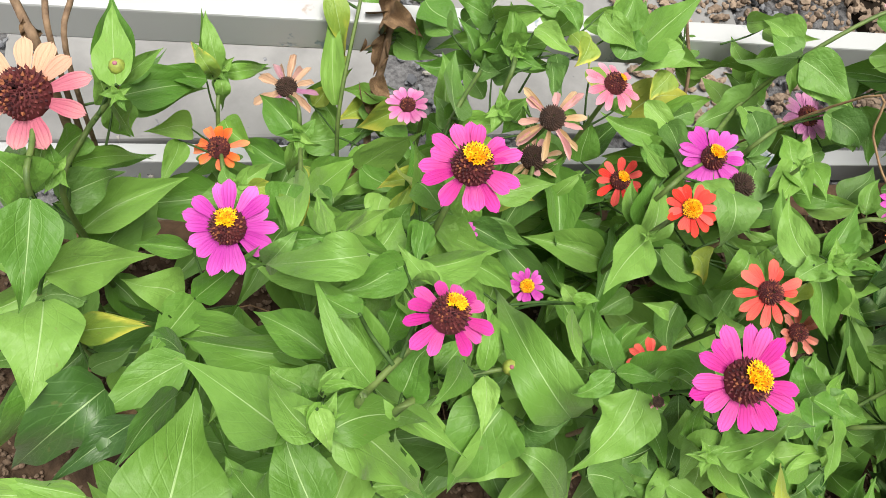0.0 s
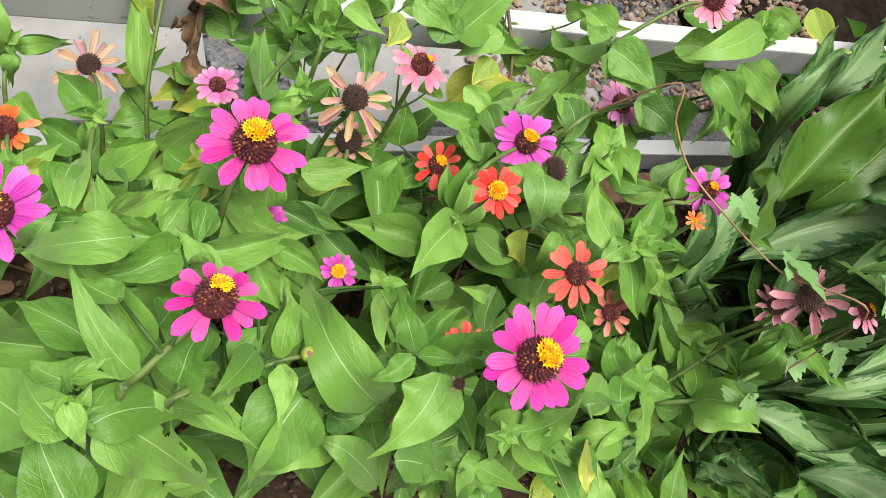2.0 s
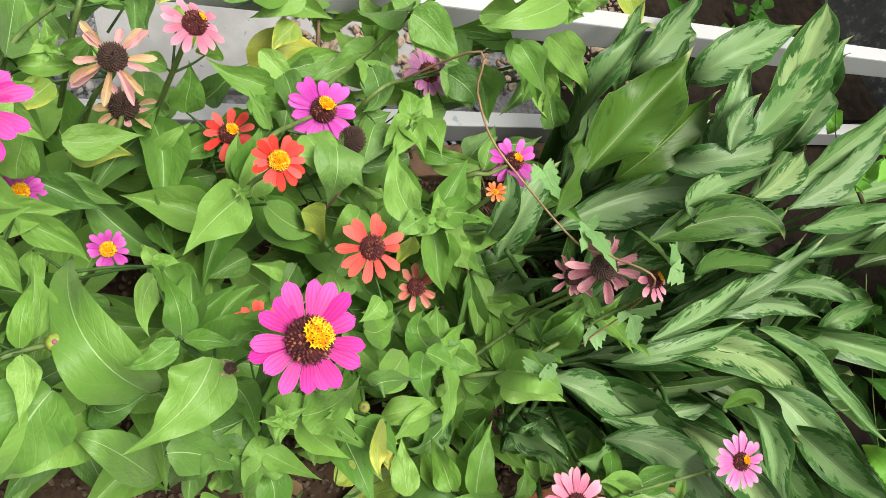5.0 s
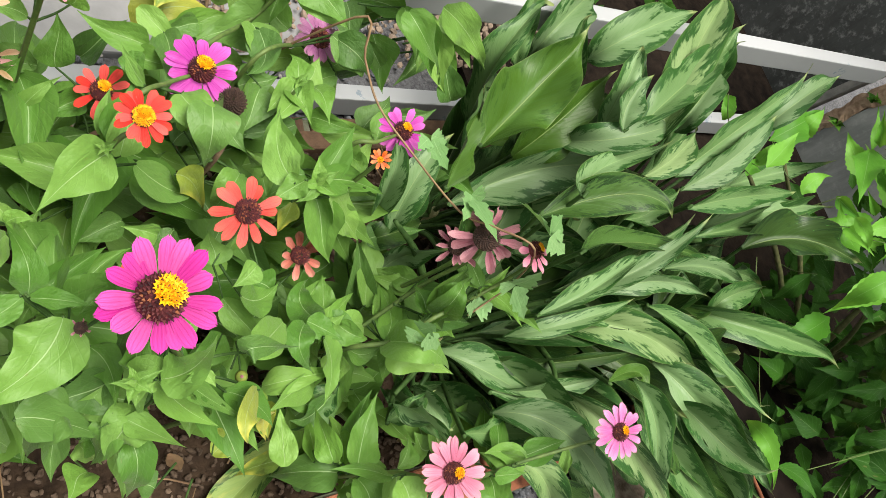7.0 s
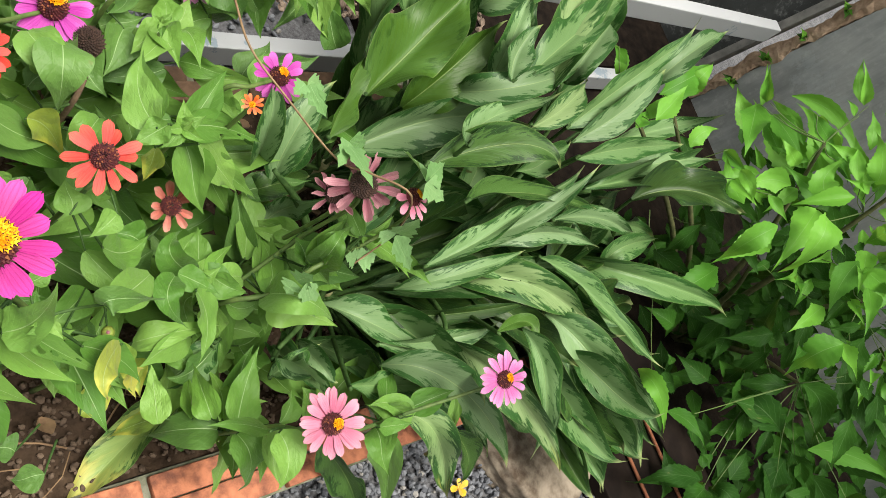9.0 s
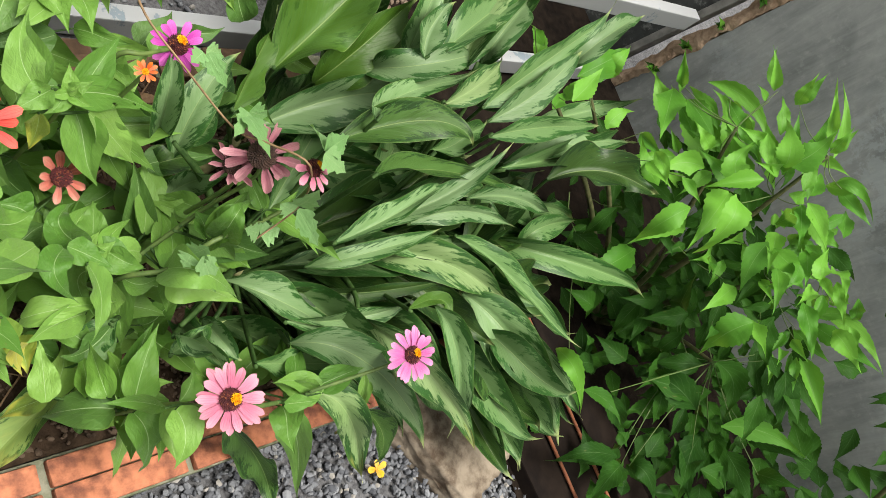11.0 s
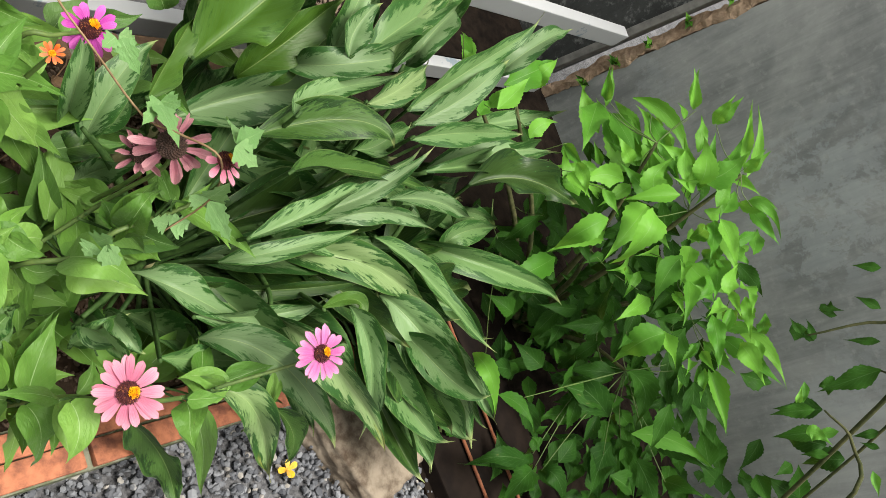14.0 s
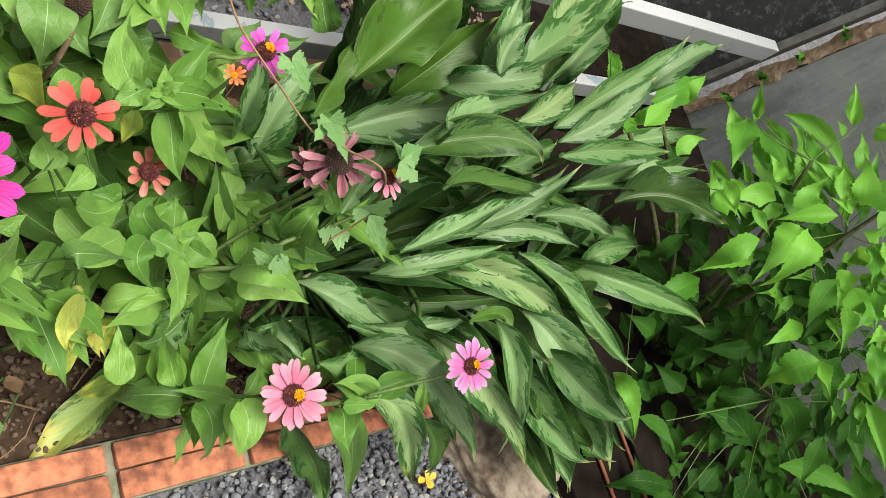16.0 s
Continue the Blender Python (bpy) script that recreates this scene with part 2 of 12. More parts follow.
LEAF = zinnia_leaf_material("zinnia_leaf", (0.068, 0.182, 0.019), (0.172, 0.330, 0.060))
LEAF_PALE = zinnia_leaf_material("zinnia_leaf_pale", (0.125, 0.275, 0.034), (0.205, 0.370, 0.072))
LEAF_SPENT = zinnia_leaf_material("zinnia_leaf_yellowing", (0.15, 0.26, 0.035), (0.27, 0.35, 0.045), yellow=0.34)
# Darker copy: shade of inner leaves put into colour; also for deeper green leaves.
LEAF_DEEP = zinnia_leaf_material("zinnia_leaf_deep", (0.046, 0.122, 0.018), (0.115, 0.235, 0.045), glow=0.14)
LEAF_MID = zinnia_leaf_material("zinnia_leaf_mid", (0.062, 0.160, 0.016), (0.125, 0.260, 0.040))
LEAF_GLOSSY = zinnia_leaf_material("broad_glossy_leaf", (0.012, 0.050, 0.006), (0.030, 0.095, 0.010), ribs=0.8, glow=0.08, gloss=0.7)
AGLA = aglaonema_material("aglaonema_leaf")
# Darker copy for inner and lower leaves; their shade is put into the colour.
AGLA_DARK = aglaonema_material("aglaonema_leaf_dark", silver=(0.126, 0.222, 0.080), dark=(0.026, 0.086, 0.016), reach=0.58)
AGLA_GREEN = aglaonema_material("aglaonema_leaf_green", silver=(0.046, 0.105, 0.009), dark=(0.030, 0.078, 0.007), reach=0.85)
# Olive darkened further: shade between the leaves is part of this colour.
AGLA_OLIVE_SHADE = aglaonema_material("aglaonema_leaf_olive", silver=(0.034, 0.075, 0.012), dark=(0.014, 0.042, 0.007), reach=0.62)
AGLA_YELLOW = aglaonema_material("aglaonema_leaf_yellowing", silver=(0.215, 0.305, 0.130), reach=0.58, yellow=0.10)
AGLA_FADED = aglaonema_material("aglaonema_leaf_faded", silver=(0.215, 0.300, 0.080), reach=0.70, yellow=0.62)
STEM = plain_material("green_stem", (0.048, 0.095, 0.022), (0.12, 0.175, 0.045), 90, 0.55, 0.25, 0.001)
PETIOLE = plain_material("leaf_stalk", (0.018, 0.050, 0.010), (0.060, 0.115, 0.030), 90, 0.6, 0.25, 0.001, 0.2)
STEM_BROWN = plain_material("dry_stem", (0.09, 0.055, 0.035), (0.24, 0.16, 0.10), 120, 0.85, 0.6, 0.002)
BUD_GREEN = plain_material("bud_scales", (0.13, 0.19, 0.03), (0.30, 0.34, 0.06), 160, 0.6, 0.5, 0.001)
SHRUB_STEM = plain_material("shrub_stem", (0.030, 0.042, 0.014), (0.105, 0.105, 0.045), 70, 0.8, 0.4, 0.002, 0.2)
CANE = plain_material("aglaonema_cane", (0.16, 0.15, 0.07), (0.30, 0.30, 0.14), 60, 0.6, 0.5, 0.002)
DRY = plain_material("dry_leaf", (0.09, 0.05, 0.028), (0.28, 0.18, 0.095), 45, 0.85, 0.7, 0.003)


def scale_material(name, colours, rough=0.7):
    """Small scales or florets, each of its own shade."""
    n = Nodes(name)
    rnd = n.add("NewGeometry").outputs["Random Per Island"]
    col = n.mix(n.step(rnd, 0.0, 0.7), colours[0], colours[1])
    col = n.mix(n.step(rnd, 0.80, 0.92), col, colours[2])
    return n.finish(col, rough, 0.0, 0.3)


DISC = scale_material("flower_disc", ((0.026, 0.005, 0.008), (0.10, 0.020, 0.022), (0.23, 0.078, 0.035)))
DISC_DRY = plain_material("spent_disc", (0.018, 0.010, 0.008), (0.075, 0.04, 0.028), 300, 0.85, 0.5, 0.001)
POLLEN = scale_material("yellow_floret", ((0.80, 0.30, 0.004), (0.88, 0.52, 0.012), (0.92, 0.66, 0.04)), 0.6)
BRICK = plain_material("terracotta_brick", (0.13, 0.052, 0.036), (0.46, 0.175, 0.095), 42, 0.92, 0.9, 0.005, 0.2, (0.32, 0.60), 0.35)
MORTAR = plain_material("mossy_mortar", (0.055, 0.075, 0.030), (0.25, 0.245, 0.19), 38, 0.95, 1.0, 0.008, 0.15)
SOIL = plain_material("garden_soil", (0.018, 0.012, 0.009), (0.070, 0.046, 0.030), 45, 0.95, 0.9, 0.008, 0.08)
CLOD = plain_material("soil_clod", (0.022, 0.015, 0.010), (0.15, 0.105, 0.075), 25, 0.95, 0.8, 0.004, 0.2)
CONCRETE = plain_material("old_concrete", (0.075, 0.052, 0.036), (0.27, 0.225, 0.175), 34, 0.95, 0.9, 0.005, 0.2, (0.34, 0.62))
# Near-black, since the shade on this ground is put into the soil colour.
SHADE_SOIL = plain_material("black_wet_soil", (0.005, 0.004, 0.0035), (0.022, 0.016, 0.012), 30, 0.95, 0.9, 0.008, 0.06)
SLAB = plain_material("pale_slab", (0.17, 0.17, 0.175), (0.25, 0.25, 0.255), 14, 0.9, 0.35, 0.002, 0.25)
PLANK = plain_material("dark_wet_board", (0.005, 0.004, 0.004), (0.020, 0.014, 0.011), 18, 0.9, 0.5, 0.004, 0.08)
RUST = plain_material("rusty_wire", (0.16, 0.05, 0.025), (0.30, 0.11, 0.05), 80, 0.8, 0.5, 0.002)
GRIT = plain_material("grey_gravel_bed", (0.045, 0.045, 0.05), (0.17, 0.17, 0.18), 140, 0.9, 0.8, 0.006, 0.3)
SHRUB = zinnia_leaf_material("shrub_leaf", (0.066, 0.232, 0.016), (0.175, 0.440, 0.046), ribs=0.4, glow=0.34, gloss=0.3)
# Darker shrub leaf: shade low in the shrub is put into the colour.
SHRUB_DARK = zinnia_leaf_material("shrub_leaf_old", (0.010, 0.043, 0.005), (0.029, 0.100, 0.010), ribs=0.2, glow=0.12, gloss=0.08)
VINE_LEAF = zinnia_leaf_material("vine_leaf", (0.15, 0.31, 0.10), (0.23, 0.41, 0.16), ribs=0.7)


def paint_material():
    n = Nodes("chipped_white_paint")
    obj = n.coord("Object")
    wear = n.noise(9.0, 6, 0.68, obj)
    chips = n.step(wear, 0.60, 0.63)
    dirt = n.step(n.noise(3.0, 4, 0.6, obj), 0.45, 0.8)
    white = n.mix(n.math("MULTIPLY", dirt, 0.4), (0.38, 0.392, 0.41), (0.29, 0.30, 0.31))
    col = n.mix(chips, white, (0.22, 0.27, 0.31))
    rust = n.step(n.noise(26.0, 4, 0.6, obj), 0.70, 0.78)
    col = n.mix(n.math("MULTIPLY", rust, 0.5), col, (0.25, 0.14, 0.08))
    n.bump(n.math("ADD", n.math("MULTIPLY", chips, -1.0), n.math("MULTIPLY", wear, 0.4)), 0.3, 0.001)
    return n.finish(col, 0.5, 0.0, 0.4)


def wall_material(name, a, b, patch, amount, worn=None):
    n = Nodes(name)
    obj = n.coord("Object")
    big = n.noise(2.6, 6, 0.65, obj, 0.6)
    fine = n.noise(42.0, 5, 0.65, obj)
    streak = n.noise(1.0, 5, 0.65, n.add("VectorMath", {0: obj, 1: (1.0, 24.0, 3.0)}, operation="MULTIPLY").outputs[0], 0.4)
    col = n.mix(n.step(n.math("ADD", n.math("MULTIPLY", big, 0.6), n.math("MULTIPLY", streak, 0.4)), 0.32, 0.7), a, b)
    region = n.step(n.noise(2.3, 5, 0.65, obj), 0.47, 0.60)
    flake = n.step(n.noise(17.0, 8, 0.72, obj, 0.3), 0.45, 0.53)
    if worn:
        spot = n.add("VectorMath", {0: n.add("VectorMath", {0: obj, 1: worn}, operation="SUBTRACT").outputs[0]}, operation="LENGTH").outputs["Value"]
        region = n.math("MAXIMUM", n.math("MULTIPLY", region, 0.6), n.step(n.math("ADD", spot, n.math("MULTIPLY", big, 0.25)), 0.42, 0.24))
    blot = n.math("MULTIPLY", n.math("MULTIPLY", flake, region), amount)
    col = n.mix(blot, col, patch)
    col = n.mix(n.math("MULTIPLY", n.step(fine, 0.5, 0.75), 0.45), col, (0.36, 0.375, 0.36))
    n.bump(n.math("ADD", n.math("MULTIPLY", fine, 0.5), streak), 0.35, 0.004)
    return n.finish(col, n.math("MULTIPLY_ADD", big, 0.25, 0.5), 0.0, 0.4)


PAINT = paint_material()
WALL = wall_material("grey_cement_render", (0.145, 0.156, 0.158), (0.335, 0.350, 0.342), (0.40, 0.45, 0.47), 0.32, (2.6, -0.05, 0.60))
# Shade behind the fence is put into this wall's colour.
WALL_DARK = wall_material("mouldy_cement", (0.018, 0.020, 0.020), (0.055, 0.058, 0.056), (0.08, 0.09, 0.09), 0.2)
EDGE = plain_material("crumbling_mortar_edge", (0.17, 0.11, 0.07), (0.42, 0.31, 0.22), 40, 0.95, 0.9, 0.008, 0.2)
STEEL = plain_material("weathered_grey_post", (0.10, 0.10, 0.095), (0.24, 0.235, 0.22), 30, 0.6, 0.3, 0.001)

PETALS = {
    "magenta": petal_material("magenta_petal", (0.50, 0.008, 0.235), (0.66, 0.024, 0.36)),
    "violet": petal_material("violet_petal", (0.48, 0.025, 0.36), (0.64, 0.085, 0.50)),
    "pink": petal_material("pink_petal", (0.58, 0.15, 0.26), (0.68, 0.28, 0.37)),
    "lilac": petal_material("lilac_pink_petal", (0.60, 0.12, 0.38), (0.72, 0.28, 0.50)),
    "mauve": petal_material("mauve_petal", (0.42, 0.13, 0.33), (0.56, 0.24, 0.42)),
    "red": petal_material("orange_red_petal", (0.66, 0.014, 0.006), (0.76, 0.036, 0.011)),
    "salmon": petal_material("salmon_petal", (0.62, 0.034, 0.022), (0.72, 0.080, 0.042)),
    "orange": petal_material("orange_petal", (0.72, 0.11, 0.008), (0.82, 0.22, 0.02)),
    "rose": petal_material("faded_rose_petal", (0.50, 0.12, 0.19), (0.60, 0.24, 0.27), fade=(0.56, 0.33, 0.18)),
    "dusk": petal_material("withered_mauve_petal", (0.40, 0.16, 0.30), (0.52, 0.26, 0.38), fade=(0.52, 0.33, 0.17)),
    "cream": petal_material("withered_cream_petal", (0.52, 0.33, 0.16), (0.60, 0.44, 0.25), fade=(0.58, 0.26, 0.30)),
    "yellow": petal_material("yellow_petal", (0.80, 0.42, 0.01), (0.86, 0.55, 0.02)),
    "peach": petal_material("faded_peach_petal", (0.52, 0.13, 0.09), (0.62, 0.25, 0.18)),
    "dusty": petal_material("dusty_pink_petal", (0.34, 0.11, 0.15), (0.52, 0.24, 0.27)),
}


# ---- leaf shapes ----
def lance(u):
    body = (min(u / 0.92, 1) ** 0.80) * (max(1 - u / 0.92, 0) ** 1.30) / 0.2550
    return 0.5 * body + 0.06 * max(0.0, 1 - u) ** 0.7


def oval(u):
    return 0.5 * (min(u, 1) ** 0.72) * (max(1 - u, 0) ** 0.95) / 0.3207


def paddle(u):
    return 0.5 * min(1.0, 0.38 + 1.05 * u) * math.sqrt(max(0.0, 1 - max(0.0, (u - 0.62) / 0.385) ** 3.4))


def blade_mesh(name, mat, shape, arch, fold, wave, waves, twist, seed, nu=12, nv=3, teeth=0, notch=0.0, cup=0.0, tipdrop=0.0, curl=0.0, holes=0, bend=0.0, snake=0.0):
    """A leaf blade of unit length and width: base at the origin, tip at +y, upper side +z."""
    rng = random.Random(seed)
    ph = rng.uniform(0, 6.28)

    def place(i, j):
        u, s = i / nu, j / nv
        h = max(shape(u), 0.004)
        if teeth and 0 < i < nu:
            h *= 1.0 + ((0.05, 0.13, -0.08)[int(i) % 3]) * teeth
        tw = twist * (u - 0.3)
        x = h * s
        z = arch * 4 * u * (1 - u) + fold * abs(x) * 0.6 + cup * x * x * 3
        z += wave * math.sin(waves * 6.28 * u + ph + (1.1 if s > 0 else 0)) * abs(s) ** 1.5 * (0.25 + h)
        z -= tipdrop * max(0.0, u - 0.72) ** 2 * 6
        z += abs(curl) * max(0.0, u - 0.84) ** 2 * 3.5
        y = u - (notch * (1 - abs(abs(s) - 0.5) * 2) * -1 + notch * (1 if abs(s) < 0.01 else 0)) * max(0.0, (u - 0.8) / 0.2)
        side = curl * max(0.0, u - 0.86) ** 2 * 26 + bend * 4 * u * (1 - u) + snake * math.sin(6.283 * u) * (1 - 0.4 * u)
        return (x * math.cos(tw) - z * math.sin(tw) * 0.4 + side, y - abs(curl) * max(0.0, u - 0.8) ** 2 * 2.0, z + x * math.sin(tw) * 0.5)

    w = 2 * nv + 1
    grid = [(float(i), float(j)) for i in range(nu + 1) for j in range(-nv, nv + 1)]
    faces = [(i * w + j, i * w + j + 1, i * w + w + j + 1, i * w + w + j) for i in range(nu) for j in range(w - 1)]
    for _ in range(holes):
        ci, cj, r = rng.uniform(0.2, 0.92) * nu, rng.choice((rng.uniform(-0.96, -0.2), rng.uniform(0.2, 0.96))) * nv, rng.uniform(0.9, 2.6)
        faces = [f for f in faces if math.hypot(f[0] // w + 0.5 - ci, f[0] % w - nv + 0.5 - cj) > r]
        for k, (i, j) in enumerate(grid):
            d = math.hypot(i - ci, j - cj)
            if 0.05 < d < r + 0.75 and 0 < i < nu and abs(j) < nv and i == int(i) and j == int(j):
                f = (r + 0.15 * math.sin(5 * math.atan2(j - cj, i - ci))) / d
                grid[k] = (min(max(ci + (i - ci) * f, 0.0), nu), min(max(cj + (j - cj) * f, -nv), nv))
    verts = [place(i, j) for i, j in grid]
    uvs = [(0.5 + 0.5 * j / nv, i / nu) for i, j in grid]
    return mesh_of(name, verts, faces, [mat], uvs)


def profile(values):
    """Half width along a blade through evenly spaced values."""
    k = len(values) - 1

    def half(u):
        x = min(max(u, 0.0), 1.0) * k
        i = min(int(x), k - 1)
        f = x - i
        p0, p1, p2, p3 = values[max(i - 1, 0)], values[i], values[i + 1], values[min(i + 2, k)]
        v = 0.5 * (2 * p1 + (p2 - p0) * f + (2 * p0 - 5 * p1 + 4 * p2 - p3) * f * f + (3 * p1 - p0 - 3 * p2 + p3) * f ** 3)
        return max(0.5 * v, 0.003)
    return half


sessile = profile((0.26, 0.76, 0.97, 1.0, 0.92, 0.78, 0.60, 0.42, 0.25, 0.11, 0.0))
sword = profile((0.08, 0.46, 0.78, 0.95, 1.0, 0.97, 0.87, 0.70, 0.46, 0.20, 0.0))
broad = profile((0.10, 0.60, 0.90, 1.0, 1.0, 0.95, 0.84, 0.67, 0.45, 0.20, 0.0))
serrate = profile((0.08, 0.48, 0.86, 1.0, 0.94, 0.78, 0.58, 0.39, 0.22, 0.09, 0.0))


def variants(name, mat, shape, count, seed, **kw):
    rng = random.Random(seed)
    out = []
    for k in range(count):
        out.append(blade_mesh(name, mat, shape, rng.uniform(*kw.get("arch", (0.02, 0.10))), rng.uniform(*kw.get("fold", (0.2, 0.6))),
                              rng.uniform(*kw.get("wave", (0.02, 0.08))), rng.uniform(1.0, 2.6), rng.uniform(*kw.get("twist", (-0.3, 0.3))), seed * 31 + k,
                              nu=kw.get("nu", 12), nv=kw.get("nv", 3), teeth=kw.get("teeth", 0), notch=kw.get("notch", 0.0), cup=kw.get("cup", 0.0), tipdrop=kw.get("tipdrop", 0.0), curl=rng.uniform(-1, 1) * kw.get("curl", 0.0), bend=rng.uniform(-1, 1) * kw.get("bend", 0.0), snake=rng.uniform(-1, 1) * kw.get("bend", 0.0) * 0.6, holes=kw.get("holes", 0)))
    return out


ZLEAF = {m: variants("zinnia_leaf", mat, sessile, 8, 3 + i, fold=(0.25, 0.9), arch=(0.01, 0.12), wave=(0.02, 0.09), bend=0.14, nu=14) for i, (m, mat) in enumerate((("g", LEAF), ("p", LEAF_PALE), ("y", LEAF_SPENT), ("d", LEAF_DEEP)))}
ZLEAF["b"] = variants("zinnia_leaf", DRY, sessile, 8, 9, fold=(0.6, 1.6), arch=(-0.1, 0.25), wave=(0.2, 0.45), twist=(-1.6, 1.6), bend=0.4, nu=18, nv=4)
ALEAF = {m: variants("aglaonema_leaf", mat, sword, 8, 20 + i, arch=(-0.02, 0.05), fold=(0.25, 0.7), wave=(0.04, 0.12), twist=(-0.55, 0.55), nu=22, nv=4, tipdrop=0.0, curl=0.6, bend=0.2)
         for i, (m, mat) in enumerate((("a", AGLA), ("k", AGLA_DARK), ("n", AGLA_GREEN), ("y", AGLA_YELLOW), ("o", AGLA_OLIVE_SHADE)))}
ZLEAF["h"] = variants("zinnia_leaf", LEAF, sessile, 6, 17, nu=44, nv=13, holes=5)
ALEAF["y"] = variants("aglaonema_leaf", AGLA_YELLOW, lance, 3, 29, arch=(0.03, 0.07), fold=(0.1, 0.3), wave=(0.02, 0.05), twist=(-0.1, 0.1), nu=16, nv=4, tipdrop=0.08)
ALEAF["n"] = variants("aglaonema_leaf", AGLA_GREEN, oval, 4, 27, arch=(0.02, 0.06), fold=(0.15, 0.4), wave=(0.03, 0.07), twist=(-0.2, 0.2), nu=18, nv=4, tipdrop=0.0, curl=0.9)
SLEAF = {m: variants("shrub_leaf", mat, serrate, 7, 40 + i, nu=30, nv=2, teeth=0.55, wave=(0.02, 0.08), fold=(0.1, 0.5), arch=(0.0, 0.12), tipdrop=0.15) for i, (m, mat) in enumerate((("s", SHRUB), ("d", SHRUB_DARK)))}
VINE_STEM = plain_material("vine_stem", (0.16, 0.09, 0.045), (0.30, 0.20, 0.11), 90, 0.7, 0.3, 0.001)
VLEAF = variants("vine_leaf", VINE_LEAF, profile((0.12, 0.85, 1.05, 0.74, 0.98, 0.72, 0.44, 0.56, 0.34, 0.14, 0.0)), 4, 60, nu=30, nv=2, teeth=0.5, fold=(0.0, 0.15), arch=(0.0, 0.04), wave=(0.0, 0.04), twist=(-0.1, 0.1))
PETAL = {k: variants("petal", m, paddle, 4, 70 + i, arch=(0.0, 0.07), fold=(-0.1, 0.25), wave=(0.0, 0.03), twist=(-0.15, 0.15), nu=10, nv=2, notch=0.03) for i, (k, m) in enumerate(PETALS.items())}
PETAL_OLD = {k: variants("petal", m, paddle, 4, 90 + i, arch=(-0.14, 0.10), fold=(0.2, 0.9), wave=(0.04, 0.12), twist=(-0.9, 0.9), nu=8, nv=2) for i, (k, m) in enumerate(PETALS.items())}

PICK = random.Random(5)


def span(p, q, width, normal, rise=None):
    """The pose that lays a unit blade from p to q, its upper side towards normal."""
    p, q = Vector(p), Vector(q)
    y = q - p
    length = y.length
    y.normalize()
    z = Vector(normal)
    z = z - y * z.dot(y)
    if z.length < 1e-4:
        z = y.orthogonal()
    z.normalize()
    x = y.cross(z)
    m = Matrix.Identity(4)
    for r in range(3):
        m[r][0], m[r][1], m[r][2], m[r][3] = x[r] * width, y[r] * length, z[r] * length, p[r]
    return m


OPEN_SIDE = Vector((0.15, -0.35, 1.5))


def tilt_of(p, q, lean):
    """The upper side of a leaf: turned to the open, lit side above the path."""
    n = (OPEN_SIDE - (Vector(p) + Vector(q)) * 0.5).normalized()
    return n + Vector((PICK.uniform(-0.3, 0.3) + lean, PICK.uniform(-0.3, 0.3), PICK.uniform(-0.1, 0.3)))


def deeper(p, q, by):
    """A leaf of the inner layer, below the outer ones."""
    p, q = Vector(p), Vector(q)
    away = ((p + q) * 0.5 - OPEN_SIDE).normalized() * by
    return p + away, q + away


def zleaf(plant, p, q, w, kind="g", joint=None):
    """A zinnia leaf from p to q; joint: where its side branch leaves the stem."""
    p, q = deeper(p, q, 0.0 if kind == "b" else 0.034)
    if joint and (Vector(joint) - Vector(p)).length < 0.07:
        j, e = Vector(joint), Vector(p)
        bend = Vector((j.x * 0.4 + e.x * 0.6, j.y * 0.4 + e.y * 0.6, j.z * 0.6 + e.z * 0.4))
        stalk(plant, [j, bend, e], 0.0015, 0.0010, PETIOLE, "branch")
    return part("leaf", PICK.choice(ZLEAF[kind]), plant, span(p, q, w * 0.9, tilt_of(p, q, 0.0)), {"y": "yellowing leaf", "b": "withered brown leaf", "h": "insect-eaten leaf"}.get(kind, ""))


GROWN = {}


